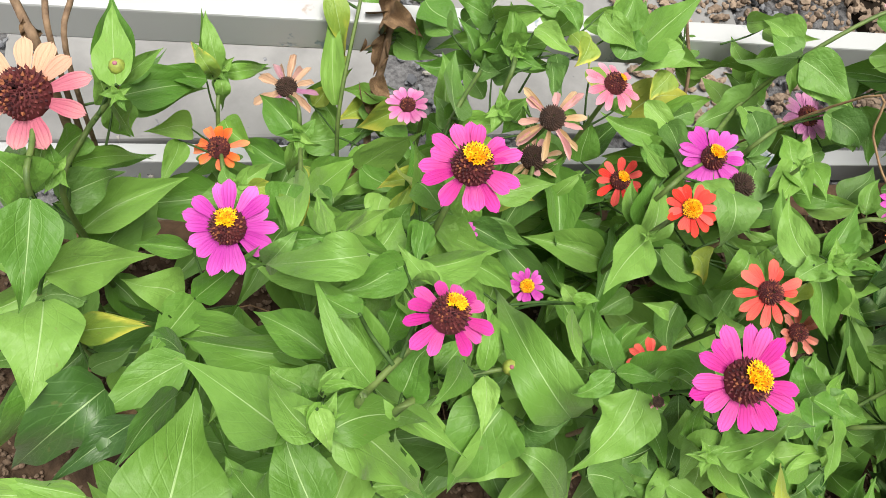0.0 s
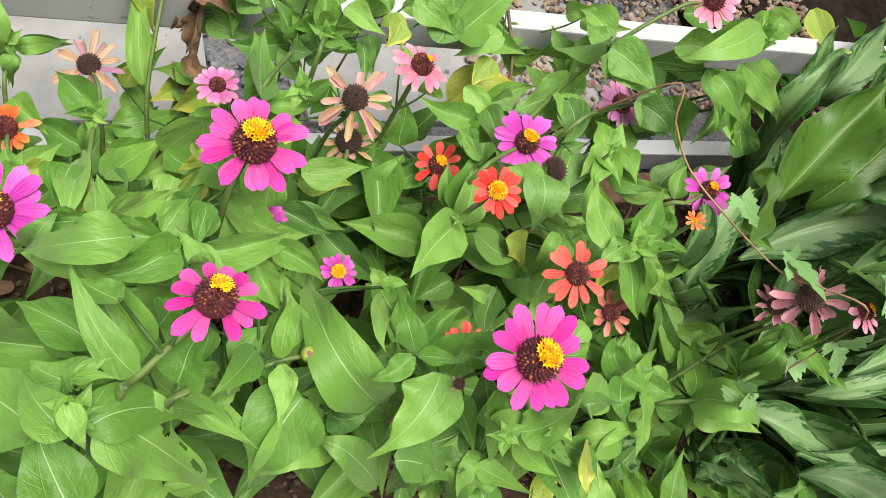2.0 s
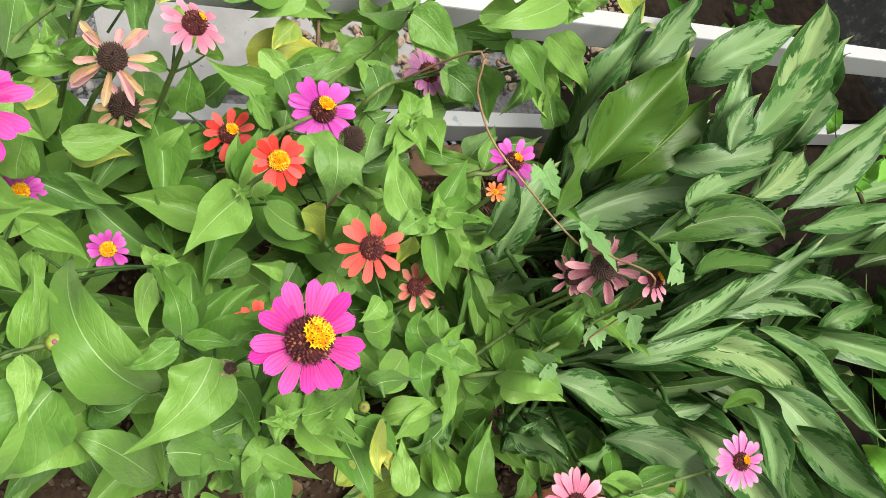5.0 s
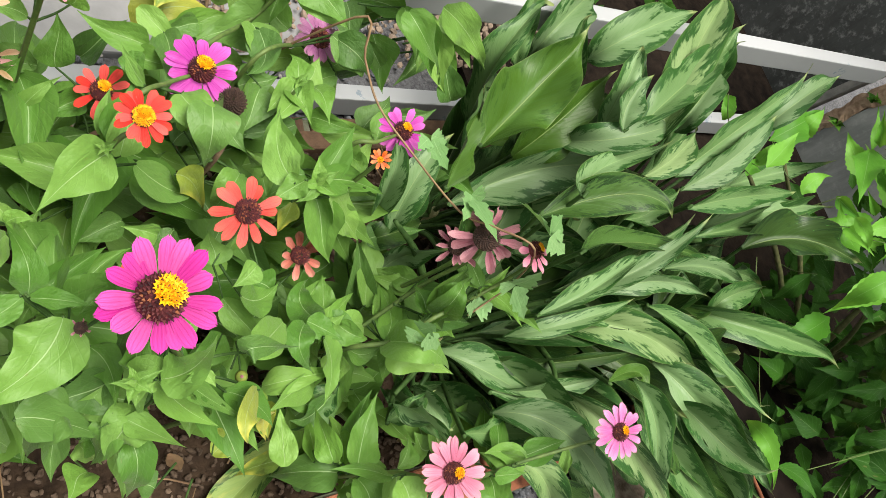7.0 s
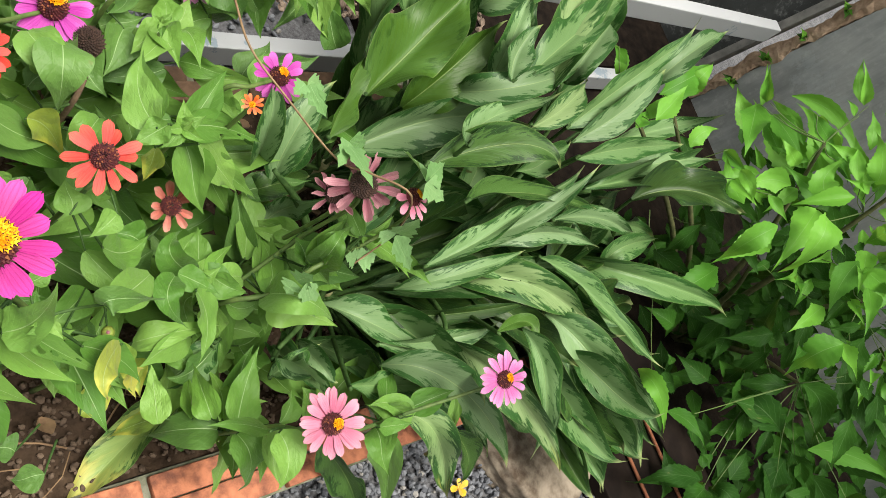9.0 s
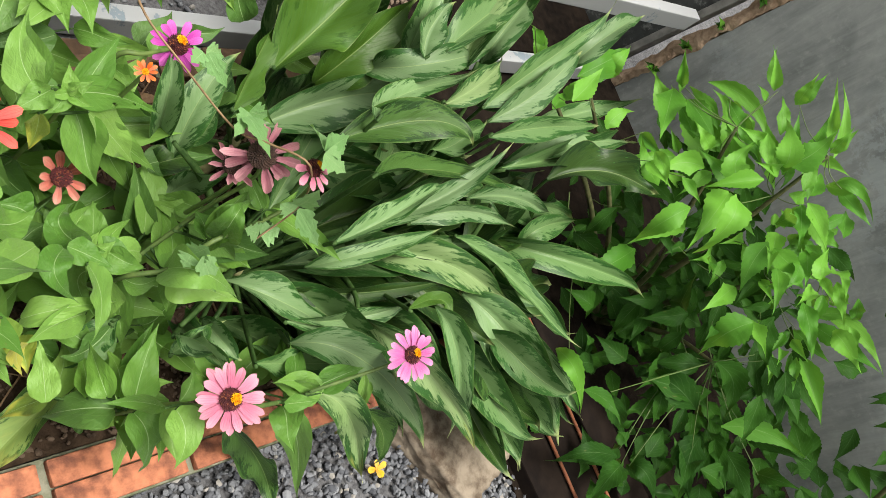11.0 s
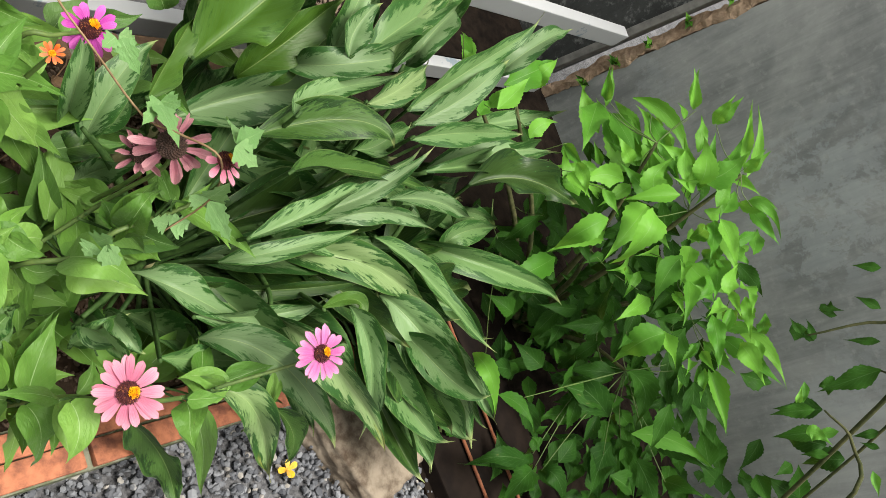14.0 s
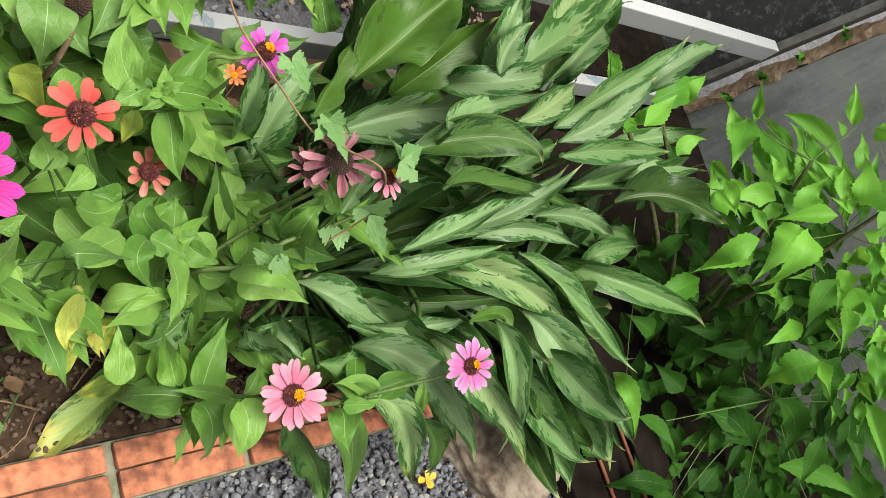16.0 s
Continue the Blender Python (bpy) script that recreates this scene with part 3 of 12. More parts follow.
def grow_leaf(plant, b, m, t, width, kind, joint=None):
    """A leaf of its own shape: its midrib runs from b past m to the tip t; joint: where its stalk leaves the stem."""
    mat, shape, nu, nv, fold, wave, holes, teeth, label = GROWN[kind]
    b, m, t = Vector(b), Vector(m), Vector(t)
    width *= 0.78 if kind[0] == "s" else 1.0
    rng = random.Random(int((b.x * 7919 + b.y * 104729 + t.z * 1299709) * 100))
    if joint and (kind[0] == "a" or (Vector(joint) - b).length < (0.05 if kind[0] == "s" else 0.08)):
        j = Vector(joint)
        away = (m - OPEN_SIDE).normalized() * (j - b).length
        stalk(plant, [j, j * 0.45 + b * 0.55 + away * 0.32, b + away * 0.06, b], 0.0045 if kind[0] == "a" else 0.0019, 0.0026 if kind[0] == "a" else 0.0012, STEM if kind[0] == "s" else PETIOLE, "petiole" if kind[0] == "a" else "branch")
    c = m * 2 - (b + t) * 0.5
    lit = (OPEN_SIDE - m).normalized()
    sway = 0.5 if kind[0] == "a" else 0.36
    tilt = lit + Vector((rng.uniform(-sway, sway), rng.uniform(-sway, sway), rng.uniform(-0.15, 0.25)))
    pose_of = span(b, t, width, tilt)
    back = pose_of.inverted()
    length = (t - b).length
    f, wv, waves, ph = rng.uniform(*fold), rng.uniform(*wave), rng.uniform(1.2, 2.8), rng.uniform(0, 6.28)
    twist, curl = rng.uniform(-0.35, 0.35), rng.uniform(-1, 1) * (0.09 if kind[0] == "a" else 0.03)
    droop = rng.uniform(-0.02, 0.10)

    def place(i, s):
        u = i / nu
        p = b * (1 - u) ** 2 + c * (2 * u * (1 - u)) + t * u * u
        d = ((c - b) * (1 - u) + (t - c) * u).normalized()
        side = d.cross(tilt).normalized()
        up = side.cross(d).normalized()
        a = twist * (u - 0.4)
        side, up = side * math.cos(a) + up * math.sin(a), up * math.cos(a) - side * math.sin(a)
        h = shape(u) * width
        if teeth and 0 < i < nu:
            h *= 1.0 + (-0.06, 0.0, 0.06)[int(i) % 3] * teeth
        x = h * s
        z = f * abs(x) * (1.15 - 0.5 * u) - 0.25 * f * abs(x) * abs(s)
        z += wv * width * math.sin(waves * 6.28 * u + ph + (1.7 if s > 0 else 0)) * abs(s) ** 1.6 * min(1.0, 6 * u * (1 - u) + 0.2)
        tip = max(0.0, u - 0.80) / 0.20
        p = p + up * (z - droop * length * 0.35 * tip * tip) + side * (x * (1 - 0.10 * f) + curl * length * tip * tip * 0.6)
        return back @ p

    w = 2 * nv + 1
    grid = [(float(i), float(k)) for i in range(nu + 1) for k in range(-nv, nv + 1)]
    faces = [(i * w + k, i * w + k + 1, i * w + w + k + 1, i * w + w + k) for i in range(nu) for k in range(w - 1)]
    for _ in range(holes):
        ci, ck, r = rng.uniform(0.25, 0.9) * nu, rng.choice((-1, 1)) * rng.uniform(0.2, 0.95) * nv, rng.uniform(0.8, 2.3)
        faces = [q for q in faces if math.hypot(q[0] // w + 0.5 - ci, q[0] % w - nv + 0.5 - ck) > r]
    verts = [place(i, k / nv) for i, k in grid]
    me = mesh_of("leaf", verts, faces, [mat], [(0.5 + 0.5 * k / nv, i / nu) for i, k in grid])
    return part("leaf", me, plant, pose_of, label)


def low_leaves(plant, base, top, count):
    """Leaves along the lower stem, under the upper ones; some in the shade-darkened copy."""
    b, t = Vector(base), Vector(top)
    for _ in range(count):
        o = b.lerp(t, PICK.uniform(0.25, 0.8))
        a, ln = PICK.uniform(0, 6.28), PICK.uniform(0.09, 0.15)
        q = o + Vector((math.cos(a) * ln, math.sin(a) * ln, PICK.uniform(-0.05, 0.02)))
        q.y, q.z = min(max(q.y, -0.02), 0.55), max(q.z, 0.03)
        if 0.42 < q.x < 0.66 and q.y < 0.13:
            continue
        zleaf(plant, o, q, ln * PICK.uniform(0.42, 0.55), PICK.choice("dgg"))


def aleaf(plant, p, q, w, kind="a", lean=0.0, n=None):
    # Inner leaves switch to the copy that is darkened for shade.
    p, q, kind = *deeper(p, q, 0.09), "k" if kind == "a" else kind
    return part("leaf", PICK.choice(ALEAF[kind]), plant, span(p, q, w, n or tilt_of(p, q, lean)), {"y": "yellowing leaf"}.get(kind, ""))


def stalk(plant, points, r0, r1, mat=None, name="stem", label=""):
    pts = glide(points, 5)
    k = len(pts) - 1
    return part(name, mesh_of(name, *tube_data(pts, [r0 + (r1 - r0) * i / k for i in range(k + 1)], 6), [mat or STEM]), plant, None, label)


def disc_mesh(radius, height, mat, seed):
    """A cone of scales set in spirals."""
    rng = random.Random(seed)
    verts, faces = [], []
    rings = 6
    for i in range(rings + 1):
        f = i / rings
        for k in range(14):
            a = 6.283 * k / 14
            r = radius * math.cos(f * 1.45)
            verts.append((r * math.cos(a), r * math.sin(a), height * math.sin(f * 1.45) - radius * 0.1))
    for i in range(rings):
        for k in range(14):
            a, b = i * 14 + k, i * 14 + (k + 1) % 14
            faces.append((a, b, b + 14, a + 14))
    count = 150
    for k in range(count):
        f = math.sqrt((k + 0.5) / count)
        a = k * 2.39996
        r = radius * f
        z = height * math.sqrt(max(0.0, 1 - f * f * 0.96)) - radius * 0.06
        s = radius * 0.078 * rng.uniform(0.8, 1.3)
        out = Vector((math.cos(a) * f, math.sin(a) * f, 0.55)).normalized()
        side = out.orthogonal().normalized()
        up = out.cross(side)
        c = Vector((r * math.cos(a), r * math.sin(a), z))
        base = len(verts)
        for j in range(4):
            t = 1.5708 * j + rng.uniform(-0.3, 0.3)
            verts.append(c + (side * math.cos(t) + up * math.sin(t)) * s)
        verts.append(c + out * s * rng.uniform(1.4, 2.4))
        faces.extend((base + j, base + (j + 1) % 4, base + 4) for j in range(4))
    return mesh_of("flower_disc", verts, faces, [mat], smooth=False)


def floret_mesh(radius, height, toward, spread, seed):
    """Open yellow florets: small five-lobed cups over one side of the cone."""
    rng = random.Random(seed)
    verts, faces = [], []
    t = Vector((*toward, 0.0))
    count = 95
    for k in range(count):
        f = math.sqrt((k + 0.5) / count)
        a = k * 2.39996 + 0.4
        d = Vector((math.cos(a) * f, math.sin(a) * f, 0))
        if (d - t * 0.42).length > spread * 1.08:
            continue
        z = height * math.sqrt(max(0.0, 1 - f * f * 0.96)) + radius * 0.14
        out = Vector((d.x, d.y, 0.6)).normalized()
        side = out.orthogonal().normalized()
        up = out.cross(side)
        c = d * radius + Vector((0, 0, z))
        s = radius * 0.150 * rng.uniform(0.85, 1.2)
        b = len(verts)
        verts.append(c - out * s * 1.3)
        for j in range(10):
            w = 0.6283 * j + rng.uniform(-0.1, 0.1)
            rr = s * (1.25 if j % 2 == 0 else 0.62)
            verts.append(c + (side * math.cos(w) + up * math.sin(w)) * rr + out * (s * (0.35 if j % 2 == 0 else -0.1)))
        faces.extend((b, b + 1 + j, b + 1 + (j + 1) % 10) for j in range(10))
    if not verts:
        return None
    return mesh_of("florets", verts, faces, [POLLEN], smooth=False)


def bloom(plant, centre, normal, radius, colour, petals=16, disc=0.36, cone=0.8, pollen=0.45, toward=(0, 1, 0), droop=0.05, old=False, spent=False, gaps=(), width=0.305, name="flower_head"):
    """A flower head: cone, florets and petals, facing normal; radius to the petal tips."""
    rng = random.Random(int(centre[0] * 7919 + centre[1] * 104729 + centre[2] * 1299709))
    c, nrm = Vector(centre), Vector(normal).normalized()
    y = Vector(toward)
    y = (y - nrm * y.dot(nrm)).normalized()
    x = y.cross(nrm)
    m = Matrix.Identity(4)
    for r in range(3):
        m[r][0], m[r][1], m[r][2], m[r][3] = x[r], y[r], nrm[r], c[r]
    rd, cone = radius * disc * 0.92, cone * 1.35
    head = part(name, disc_mesh(rd, rd * cone, DISC_DRY if spent else DISC, rng.random()), plant, m)
    if pollen > 0:
        me = floret_mesh(rd, rd * cone, (0.0, 1.0) if pollen < 0.9 else (0.0, 0.0), pollen, rng.random())
        if me:
            part("pollen_crown", me, head, m, "open yellow florets")
    sepal = mesh_of("calyx", *tube_data([c - nrm * rd * 1.0, c - nrm * rd * 0.75, c - nrm * rd * 0.3, c - nrm * rd * 0.02], [rd * 0.25, rd * 0.62, rd * 0.85, rd * 0.8], 10), [STEM])
    part("calyx", sepal, head, None, "green scaly calyx")
    pool = (PETAL_OLD if old else PETAL)[colour]
    off = rng.uniform(0, 6.28)
    for k in range(petals):
        if k in gaps:
            continue
        a = off + 6.2832 * k / petals + rng.uniform(-0.15, 0.15) * (1.6 if old else 1.0)
        d = x * math.cos(a) + y * math.sin(a)
        ln = radius * rng.uniform(0.86, 1.08) * (rng.uniform(0.8, 1.1) if old else 1.0)
        lift = -droop + rng.uniform(-0.06, 0.06) * (4.0 if old else 1.0)
        low = (k % 2) * 0.035 * radius
        p = c + d * rd * 0.62 - nrm * (rd * 0.12 + low)
        q = c + d * ln + nrm * (radius * lift - low)
        part("petal", rng.choice(pool), head, span(p, q, radius * width * rng.uniform(0.9, 1.1) * (0.75 if old else 1.0), nrm))
    return head


def bud(plant, centre, normal, radius):
    c, nrm = Vector(centre), Vector(normal).normalized()
    me = mesh_of("bud", *tube_data([c - nrm * radius, c - nrm * radius * 0.8, c - nrm * radius * 0.1, c + nrm * radius * 0.5, c + nrm * radius * 0.8], [radius * 0.4, radius * 0.8, radius, radius * 0.8, radius * 0.45], 10), [BUD_GREEN])
    b = part("bud", me, plant, None, "closed green flower bud")
    crown = tube_data([c + nrm * radius * 0.72, c + nrm * radius * 0.92, c + nrm * radius * 1.0], [radius * 0.30, radius * 0.26, radius * 0.10], 8)
    part("bud_tip", mesh_of("bud_tip", *crown, [PETALS["dusty"]]), b)
    return b


# ---- the setting ----
def ground_mesh():
    n = 90
    verts, faces = [], []

    def spread(k):
        f = 2 * k / n - 1
        return (abs(f) ** 4 * 60 + abs(f) * 1.6) * (1 if f > 0 else -1)
    for i in range(n + 1):
        for j in range(n + 1):
            x, y = 0.9 + spread(i), 0.1 + spread(j)
            verts.append((x, y, -0.06 + 0.006 * noise.noise((x * 5, y * 5, 0))))
    for i in range(n):
        for j in range(n):
            a = i * (n + 1) + j
            faces.append((a, a + n + 1, a + n + 2, a + 1))
    return mesh_of("ground", verts, faces, [GRIT])


structure("ground", ground_mesh(), "grey gravel ground round the flower bed", "ground")


def soil_mesh():
    verts, faces = [], []
    nx, ny = 330, 80
    for i in range(nx + 1):
        for j in range(ny + 1):
            x, y = -1.3 + 2.74 * i / nx, -0.055 + 0.56 * j / ny
            z = 0.020 + 0.016 * noise.noise((x * 14, y * 14, 1)) + 0.014 * noise.noise((x * 45, y * 45, 3))
            verts.append((x, y, z))
    for i in range(nx):
        for j in range(ny):
            a = i * (ny + 1) + j
            faces.append((a, a + ny + 1, a + ny + 2, a + 1))
    return mesh_of("soil", verts, faces, [SOIL])


structure("soil", soil_mesh(), "dark crumbly garden soil inside the brick border", "soil")


def pebble_field(name, mat, count, x0, x1, y0, y1, z, size, seed, label, category, keep=None):
    rng = random.Random(seed)
    verts, faces = [], []
    bm = bmesh.new()
    bmesh.ops.create_icosphere(bm, subdivisions=1, radius=1)
    ball = [v.co.copy() for v in bm.verts]
    bm.verts.index_update()
    tri = [[v.index for v in f.verts] for f in bm.faces]
    bm.free()
    for _ in range(count):
        x, y = rng.uniform(x0, x1), rng.uniform(y0, y1)
        if keep and not keep(x, y):
            continue
        s = size * rng.uniform(0.5, 1.25)
        e = Euler((rng.uniform(0, 6.3), rng.uniform(0, 6.3), rng.uniform(0, 6.3))).to_matrix()
        sc = Vector((rng.uniform(0.8, 1.4), rng.uniform(0.6, 1.0), rng.uniform(0.45, 0.8)))
        b = len(verts)
        zz = z + rng.uniform(-0.3, 0.9) * size
        for v in ball:
            w = e @ Vector((v.x * sc.x, v.y * sc.y, v.z * sc.z)) * s * rng.uniform(0.8, 1.1)
            verts.append((x + w.x, y + w.y, zz + w.z * 0.8))
        faces.extend([b + k for k in f] for f in tri)
    ob = new(name, mesh_of(name, verts, faces, [mat], smooth=False))
    return tagged(ob, label, category, kind="stuff")


def stone_material():
    n = Nodes("grey_gravel_stone")
    rnd = n.add("NewGeometry").outputs["Random Per Island"]
    t = n.noise(120.0, 4, 0.6, n.coord("Object"))
    col = n.mix(rnd, (0.075, 0.08, 0.095), (0.25, 0.26, 0.285))
    col = n.mix(n.math("MULTIPLY", n.step(rnd, 0.93, 0.95), 0.7), col, (0.36, 0.33, 0.29))
    col = n.mix(n.math("MULTIPLY", t, 0.3), col, (0.05, 0.05, 0.055))
    n.bump(t, 0.3, 0.002)
    return n.finish(col, 0.75, 0.0, 0.35)


STONE = stone_material()
pebble_field("gravel", STONE, 6500, 0.45, 1.75, -0.62, -0.13, -0.052, 0.0085, 11, "loose blue-grey gravel in front of the brick border", "gravel")
pebble_field("gravel", STONE, 4200, -0.75, 1.15, 0.55, 1.35, -0.054, 0.0095, 12, "loose grey gravel behind the flower bed", "gravel")
pebble_field("soil_clods", CLOD, 9000, -0.5, 1.42, -0.05, 0.5, 0.024, 0.0055, 13, "small clods and crumbs of dark soil", "soil")

# brick border: bricks set on edge, two rows in front
border = structure("brick_border", mesh_of("mortar_bed", *box_data(-1.3, 1.50, -0.139, -0.056, -0.07, 0.030, 0.003), [MORTAR], smooth=False), "terracotta brick border with mossy mortar joints", "border")
border_back = structure("brick_border", mesh_of("mortar_bed", *box_data(-1.3, 1.50, 0.506, 0.570, -0.07, 0.022, 0.003), [MORTAR], smooth=False), "weathered brick border at the fence side of the bed", "border")
border_end = structure("brick_border", mesh_of("mortar_bed", *box_data(1.425, 1.498, -0.058, 0.508, -0.07, 0.026, 0.003), [MORTAR], smooth=False), "brick border at the end of the bed", "border")
BRICK_OLD = plain_material("dirty_old_brick", (0.07, 0.045, 0.03), (0.20, 0.12, 0.075), 40, 0.95, 0.6, 0.004, 0.2, (0.25, 0.75), 0.4)
BRICKS, BRICKS_OLD = [], []
brng = random.Random(21)
for k in range(5):
    BRICKS.append(mesh_of("brick", *box_data(-0.088, 0.088, -0.0185, 0.0185, -0.05, 0.05, 0.0035, 0.0016, brng), [BRICK], smooth=False))
    BRICKS_OLD.append(mesh_of("brick", *box_data(-0.088, 0.088, -0.0185, 0.0185, -0.05, 0.05, 0.005, 0.003, brng), [BRICK_OLD], smooth=False))

# white fence
fence = thing("fence", (0.7, 0.68, -0.06), "low white painted metal fence with chipped rails", "fence")
FENCE = Matrix.Translation((0, 0.660, 0)) @ pose(0, 0, 0, 0, 0.2, -2.23)
part("rail", mesh_of("rail", *box_data(-1.9, 2.50, 0.0, 0.034, 0.281, 0.338, 0.003), [PAINT], smooth=False), fence, FENCE, "upper rail")
part("rail", mesh_of("rail", *box_data(-1.9, 2.50, 0.0, 0.034, -0.045, 0.012, 0.003), [PAINT], smooth=False), fence, FENCE @ pose(0, 0, -0.016, 0, -1.1, 0), "lower rail")
part("post", mesh_of("post", *box_data(-1.96, -1.90, 0.0, 0.05, -0.10, 0.42, 0.004), [PAINT], smooth=False), fence, FENCE)

# pale slabs behind the fence
for sx in (-0.62, 0.20, 0.98):
    sl = new("paving_slab", mesh_of("paving_slab", *box_data(-0.31, 0.31, -0.20, 0.20, -0.04, 0.012, 0.006), [SLAB], smooth=False))
    sl.location = (sx - 0.255 + 0.0, 0.93, -0.052)
    tagged(sl, "pale grey concrete paving slab lying in gravel", "paving slab", "slabs behind the fence")

# grey wall on the far side, its broken end and the post beside it
WX = 2.60
def leaning(data, lean):
    """Lets upright edges at the wall's end lean a little towards the bed."""
    verts, faces = data
    return [(x, y - lean * z if y > 0 else y, z) for x, y, z in verts], faces


structure("wall_east", mesh_of("wall", *leaning(box_data(WX, WX + 0.12, -6.0, 0.556, -0.2, 2.6, 0.004), 0.10), [WALL], smooth=False), "dark grey cement wall with pale worn patches", "wall")
def ragged_edge():
    """The mortar left at the end of the wall, broken unevenly."""
    verts, faces, n = [], [], 220
    for i in range(n + 1):
        z = -0.2 + 2.8 * i / n
        for j, (x, y) in enumerate(((0.10, 0.552), (0.0, 0.553), (-0.004, 0.566), (-0.002, 0.580), (0.010, 0.598), (0.10, 0.600))):
            k = 0.0 if j in (0, 5) else 1.0
            verts.append((WX + x - k * 0.010 * abs(noise.noise((z * 22, j * 3.1, 2))), y + k * 0.016 * noise.noise((z * 14, j * 1.7, 5)) + k * 0.008 * noise.noise((z * 60, j, 9)) - 0.10 * z, z))
    for i in range(n):
        for j in range(5):
            a = i * 6 + j
            faces.append((a, a + 1, a + 7, a + 6))
    return mesh_of("wall_edge", verts, faces, [EDGE], smooth=False)


structure("wall_edge", ragged_edge(), "crumbling brown mortar edge of the wall", "wall")
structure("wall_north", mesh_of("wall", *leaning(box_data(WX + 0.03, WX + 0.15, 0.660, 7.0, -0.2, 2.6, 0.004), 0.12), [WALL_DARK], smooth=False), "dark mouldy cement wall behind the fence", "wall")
structure("wall_post", mesh_of("post", *leaning(box_data(WX - 0.012, WX + 0.03, 0.632, 0.657, -0.1, 2.4, 0.003), 0.13), [STEEL], smooth=False), "weathered grey metal post at the wall", "post")
structure("dark_ground", mesh_of("dark_ground", *box_data(1.52, WX, -2.6, 0.60, -0.1, -0.045, 0.0), [SHADE_SOIL], smooth=False), "bare damp soil between the bed and the wall", "ground")
structure("dark_ground", mesh_of("dark_ground", *box_data(1.35, WX, 0.66, 3.2, -0.1, -0.035, 0.0), [SHADE_SOIL], smooth=False), "bare damp soil behind the fence", "ground")
CRUMB = plain_material("brown_crumb", (0.09, 0.065, 0.05), (0.34, 0.26, 0.20), 30, 0.95, 0.8, 0.004, 0.2, (0.3, 0.7), 0.5)
pebble_field("litter_crumbs", CRUMB, 3600, 0.75, 1.75, 0.74, 1.7, -0.036, 0.011, 17, "brown crumbled leaf litter and stones behind the fence", "litter")

# concrete footing and dark boards at the end of the bed
def lump_mesh():
    bm = bmesh.new()
    bmesh.ops.create_icosphere(bm, subdivisions=5, radius=1)
    verts = []
    for v in bm.verts:
        c = v.co
        k = max(abs(c.x), abs(c.y) * 0.98, abs(c.z)) ** 0.92
        d = 1.0 / k * (1 + 0.12 * noise.noise(c * 1.7) + 0.07 * noise.noise(c * 4.5))
        rough = 0.004 * noise.noise(c * 9.0) + 0.002 * noise.noise(c * 21.0)
        verts.append((c.x * d * 0.088, c.y * d * 0.125, c.z * d * 0.05 + 0.012 * c.y + rough))
    bm.verts.index_update()
    faces = [[v.index for v in f.verts] for f in bm.faces]
    bm.free()
    return mesh_of("concrete_footing", verts, faces, [CONCRETE])


foot = new("concrete_footing", lump_mesh())
foot.matrix_basis = pose(1.375, -0.235, -0.035, 0, 0, 24)
tagged(foot, "rough beige concrete lump beside the gravel", "concrete")

boards = thing("dark_boards", (1.66, -0.25, -0.06), "dark wet boards with rusty wires lying beside the bed", "boards")
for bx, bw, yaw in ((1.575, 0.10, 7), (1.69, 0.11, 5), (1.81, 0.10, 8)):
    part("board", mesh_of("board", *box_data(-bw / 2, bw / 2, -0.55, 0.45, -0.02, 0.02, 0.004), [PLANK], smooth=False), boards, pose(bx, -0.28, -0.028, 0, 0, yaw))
for bx in (1.60, 1.70):
    part("wire", mesh_of("wire", *tube_data(glide([(bx, 0.1, 0.0), (bx + 0.02, -0.2, 0.0), (bx + 0.07, -0.75, -0.002)]), [0.004] * 11, 6), [RUST]), boards)
pole = new("wooden_pole", mesh_of("wooden_pole", *tube_data(glide([(2.05, -0.62, 0.02), (2.25, -0.80, 0.035), (2.45, -1.05, 0.02), (2.7, -1.4, 0.03)]), [0.022, 0.02, 0.021, 0.02, 0.02, 0.021, 0.019, 0.02, 0.02, 0.018, 0.02, 0.018, 0.018, 0.017, 0.016, 0.016], 8), [STEM_BROWN]))
tagged(pole, "weathered brown wooden pole lying by the wall", "pole")


def sleaf(plant, p, q, w, kind="s"):
    p, q = deeper(p, q, 0.05)
    # Low leaves take the shade-dark copy by height.
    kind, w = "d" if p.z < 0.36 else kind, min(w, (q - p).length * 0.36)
    return part("leaf", PICK.choice(SLEAF[kind]), plant, span(p, q, w, tilt_of(p, q, PICK.uniform(-0.2, 0.2))))


def vleaf(plant, p, q, w):
    return part("leaf", PICK.choice(VLEAF), plant, span(p, q, w, tilt_of(p, q, 0.0)))


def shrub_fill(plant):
    """Inner leaves of the shrub, round its branches, in the shade-darkened copy."""
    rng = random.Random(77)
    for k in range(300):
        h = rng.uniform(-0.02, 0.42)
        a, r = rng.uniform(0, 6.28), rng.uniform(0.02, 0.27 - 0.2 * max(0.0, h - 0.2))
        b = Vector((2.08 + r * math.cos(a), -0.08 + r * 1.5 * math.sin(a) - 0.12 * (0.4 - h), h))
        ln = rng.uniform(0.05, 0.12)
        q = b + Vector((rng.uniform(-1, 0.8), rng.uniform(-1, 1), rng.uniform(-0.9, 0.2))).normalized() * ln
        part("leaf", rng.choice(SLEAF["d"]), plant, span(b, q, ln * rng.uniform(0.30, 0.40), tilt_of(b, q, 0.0)))


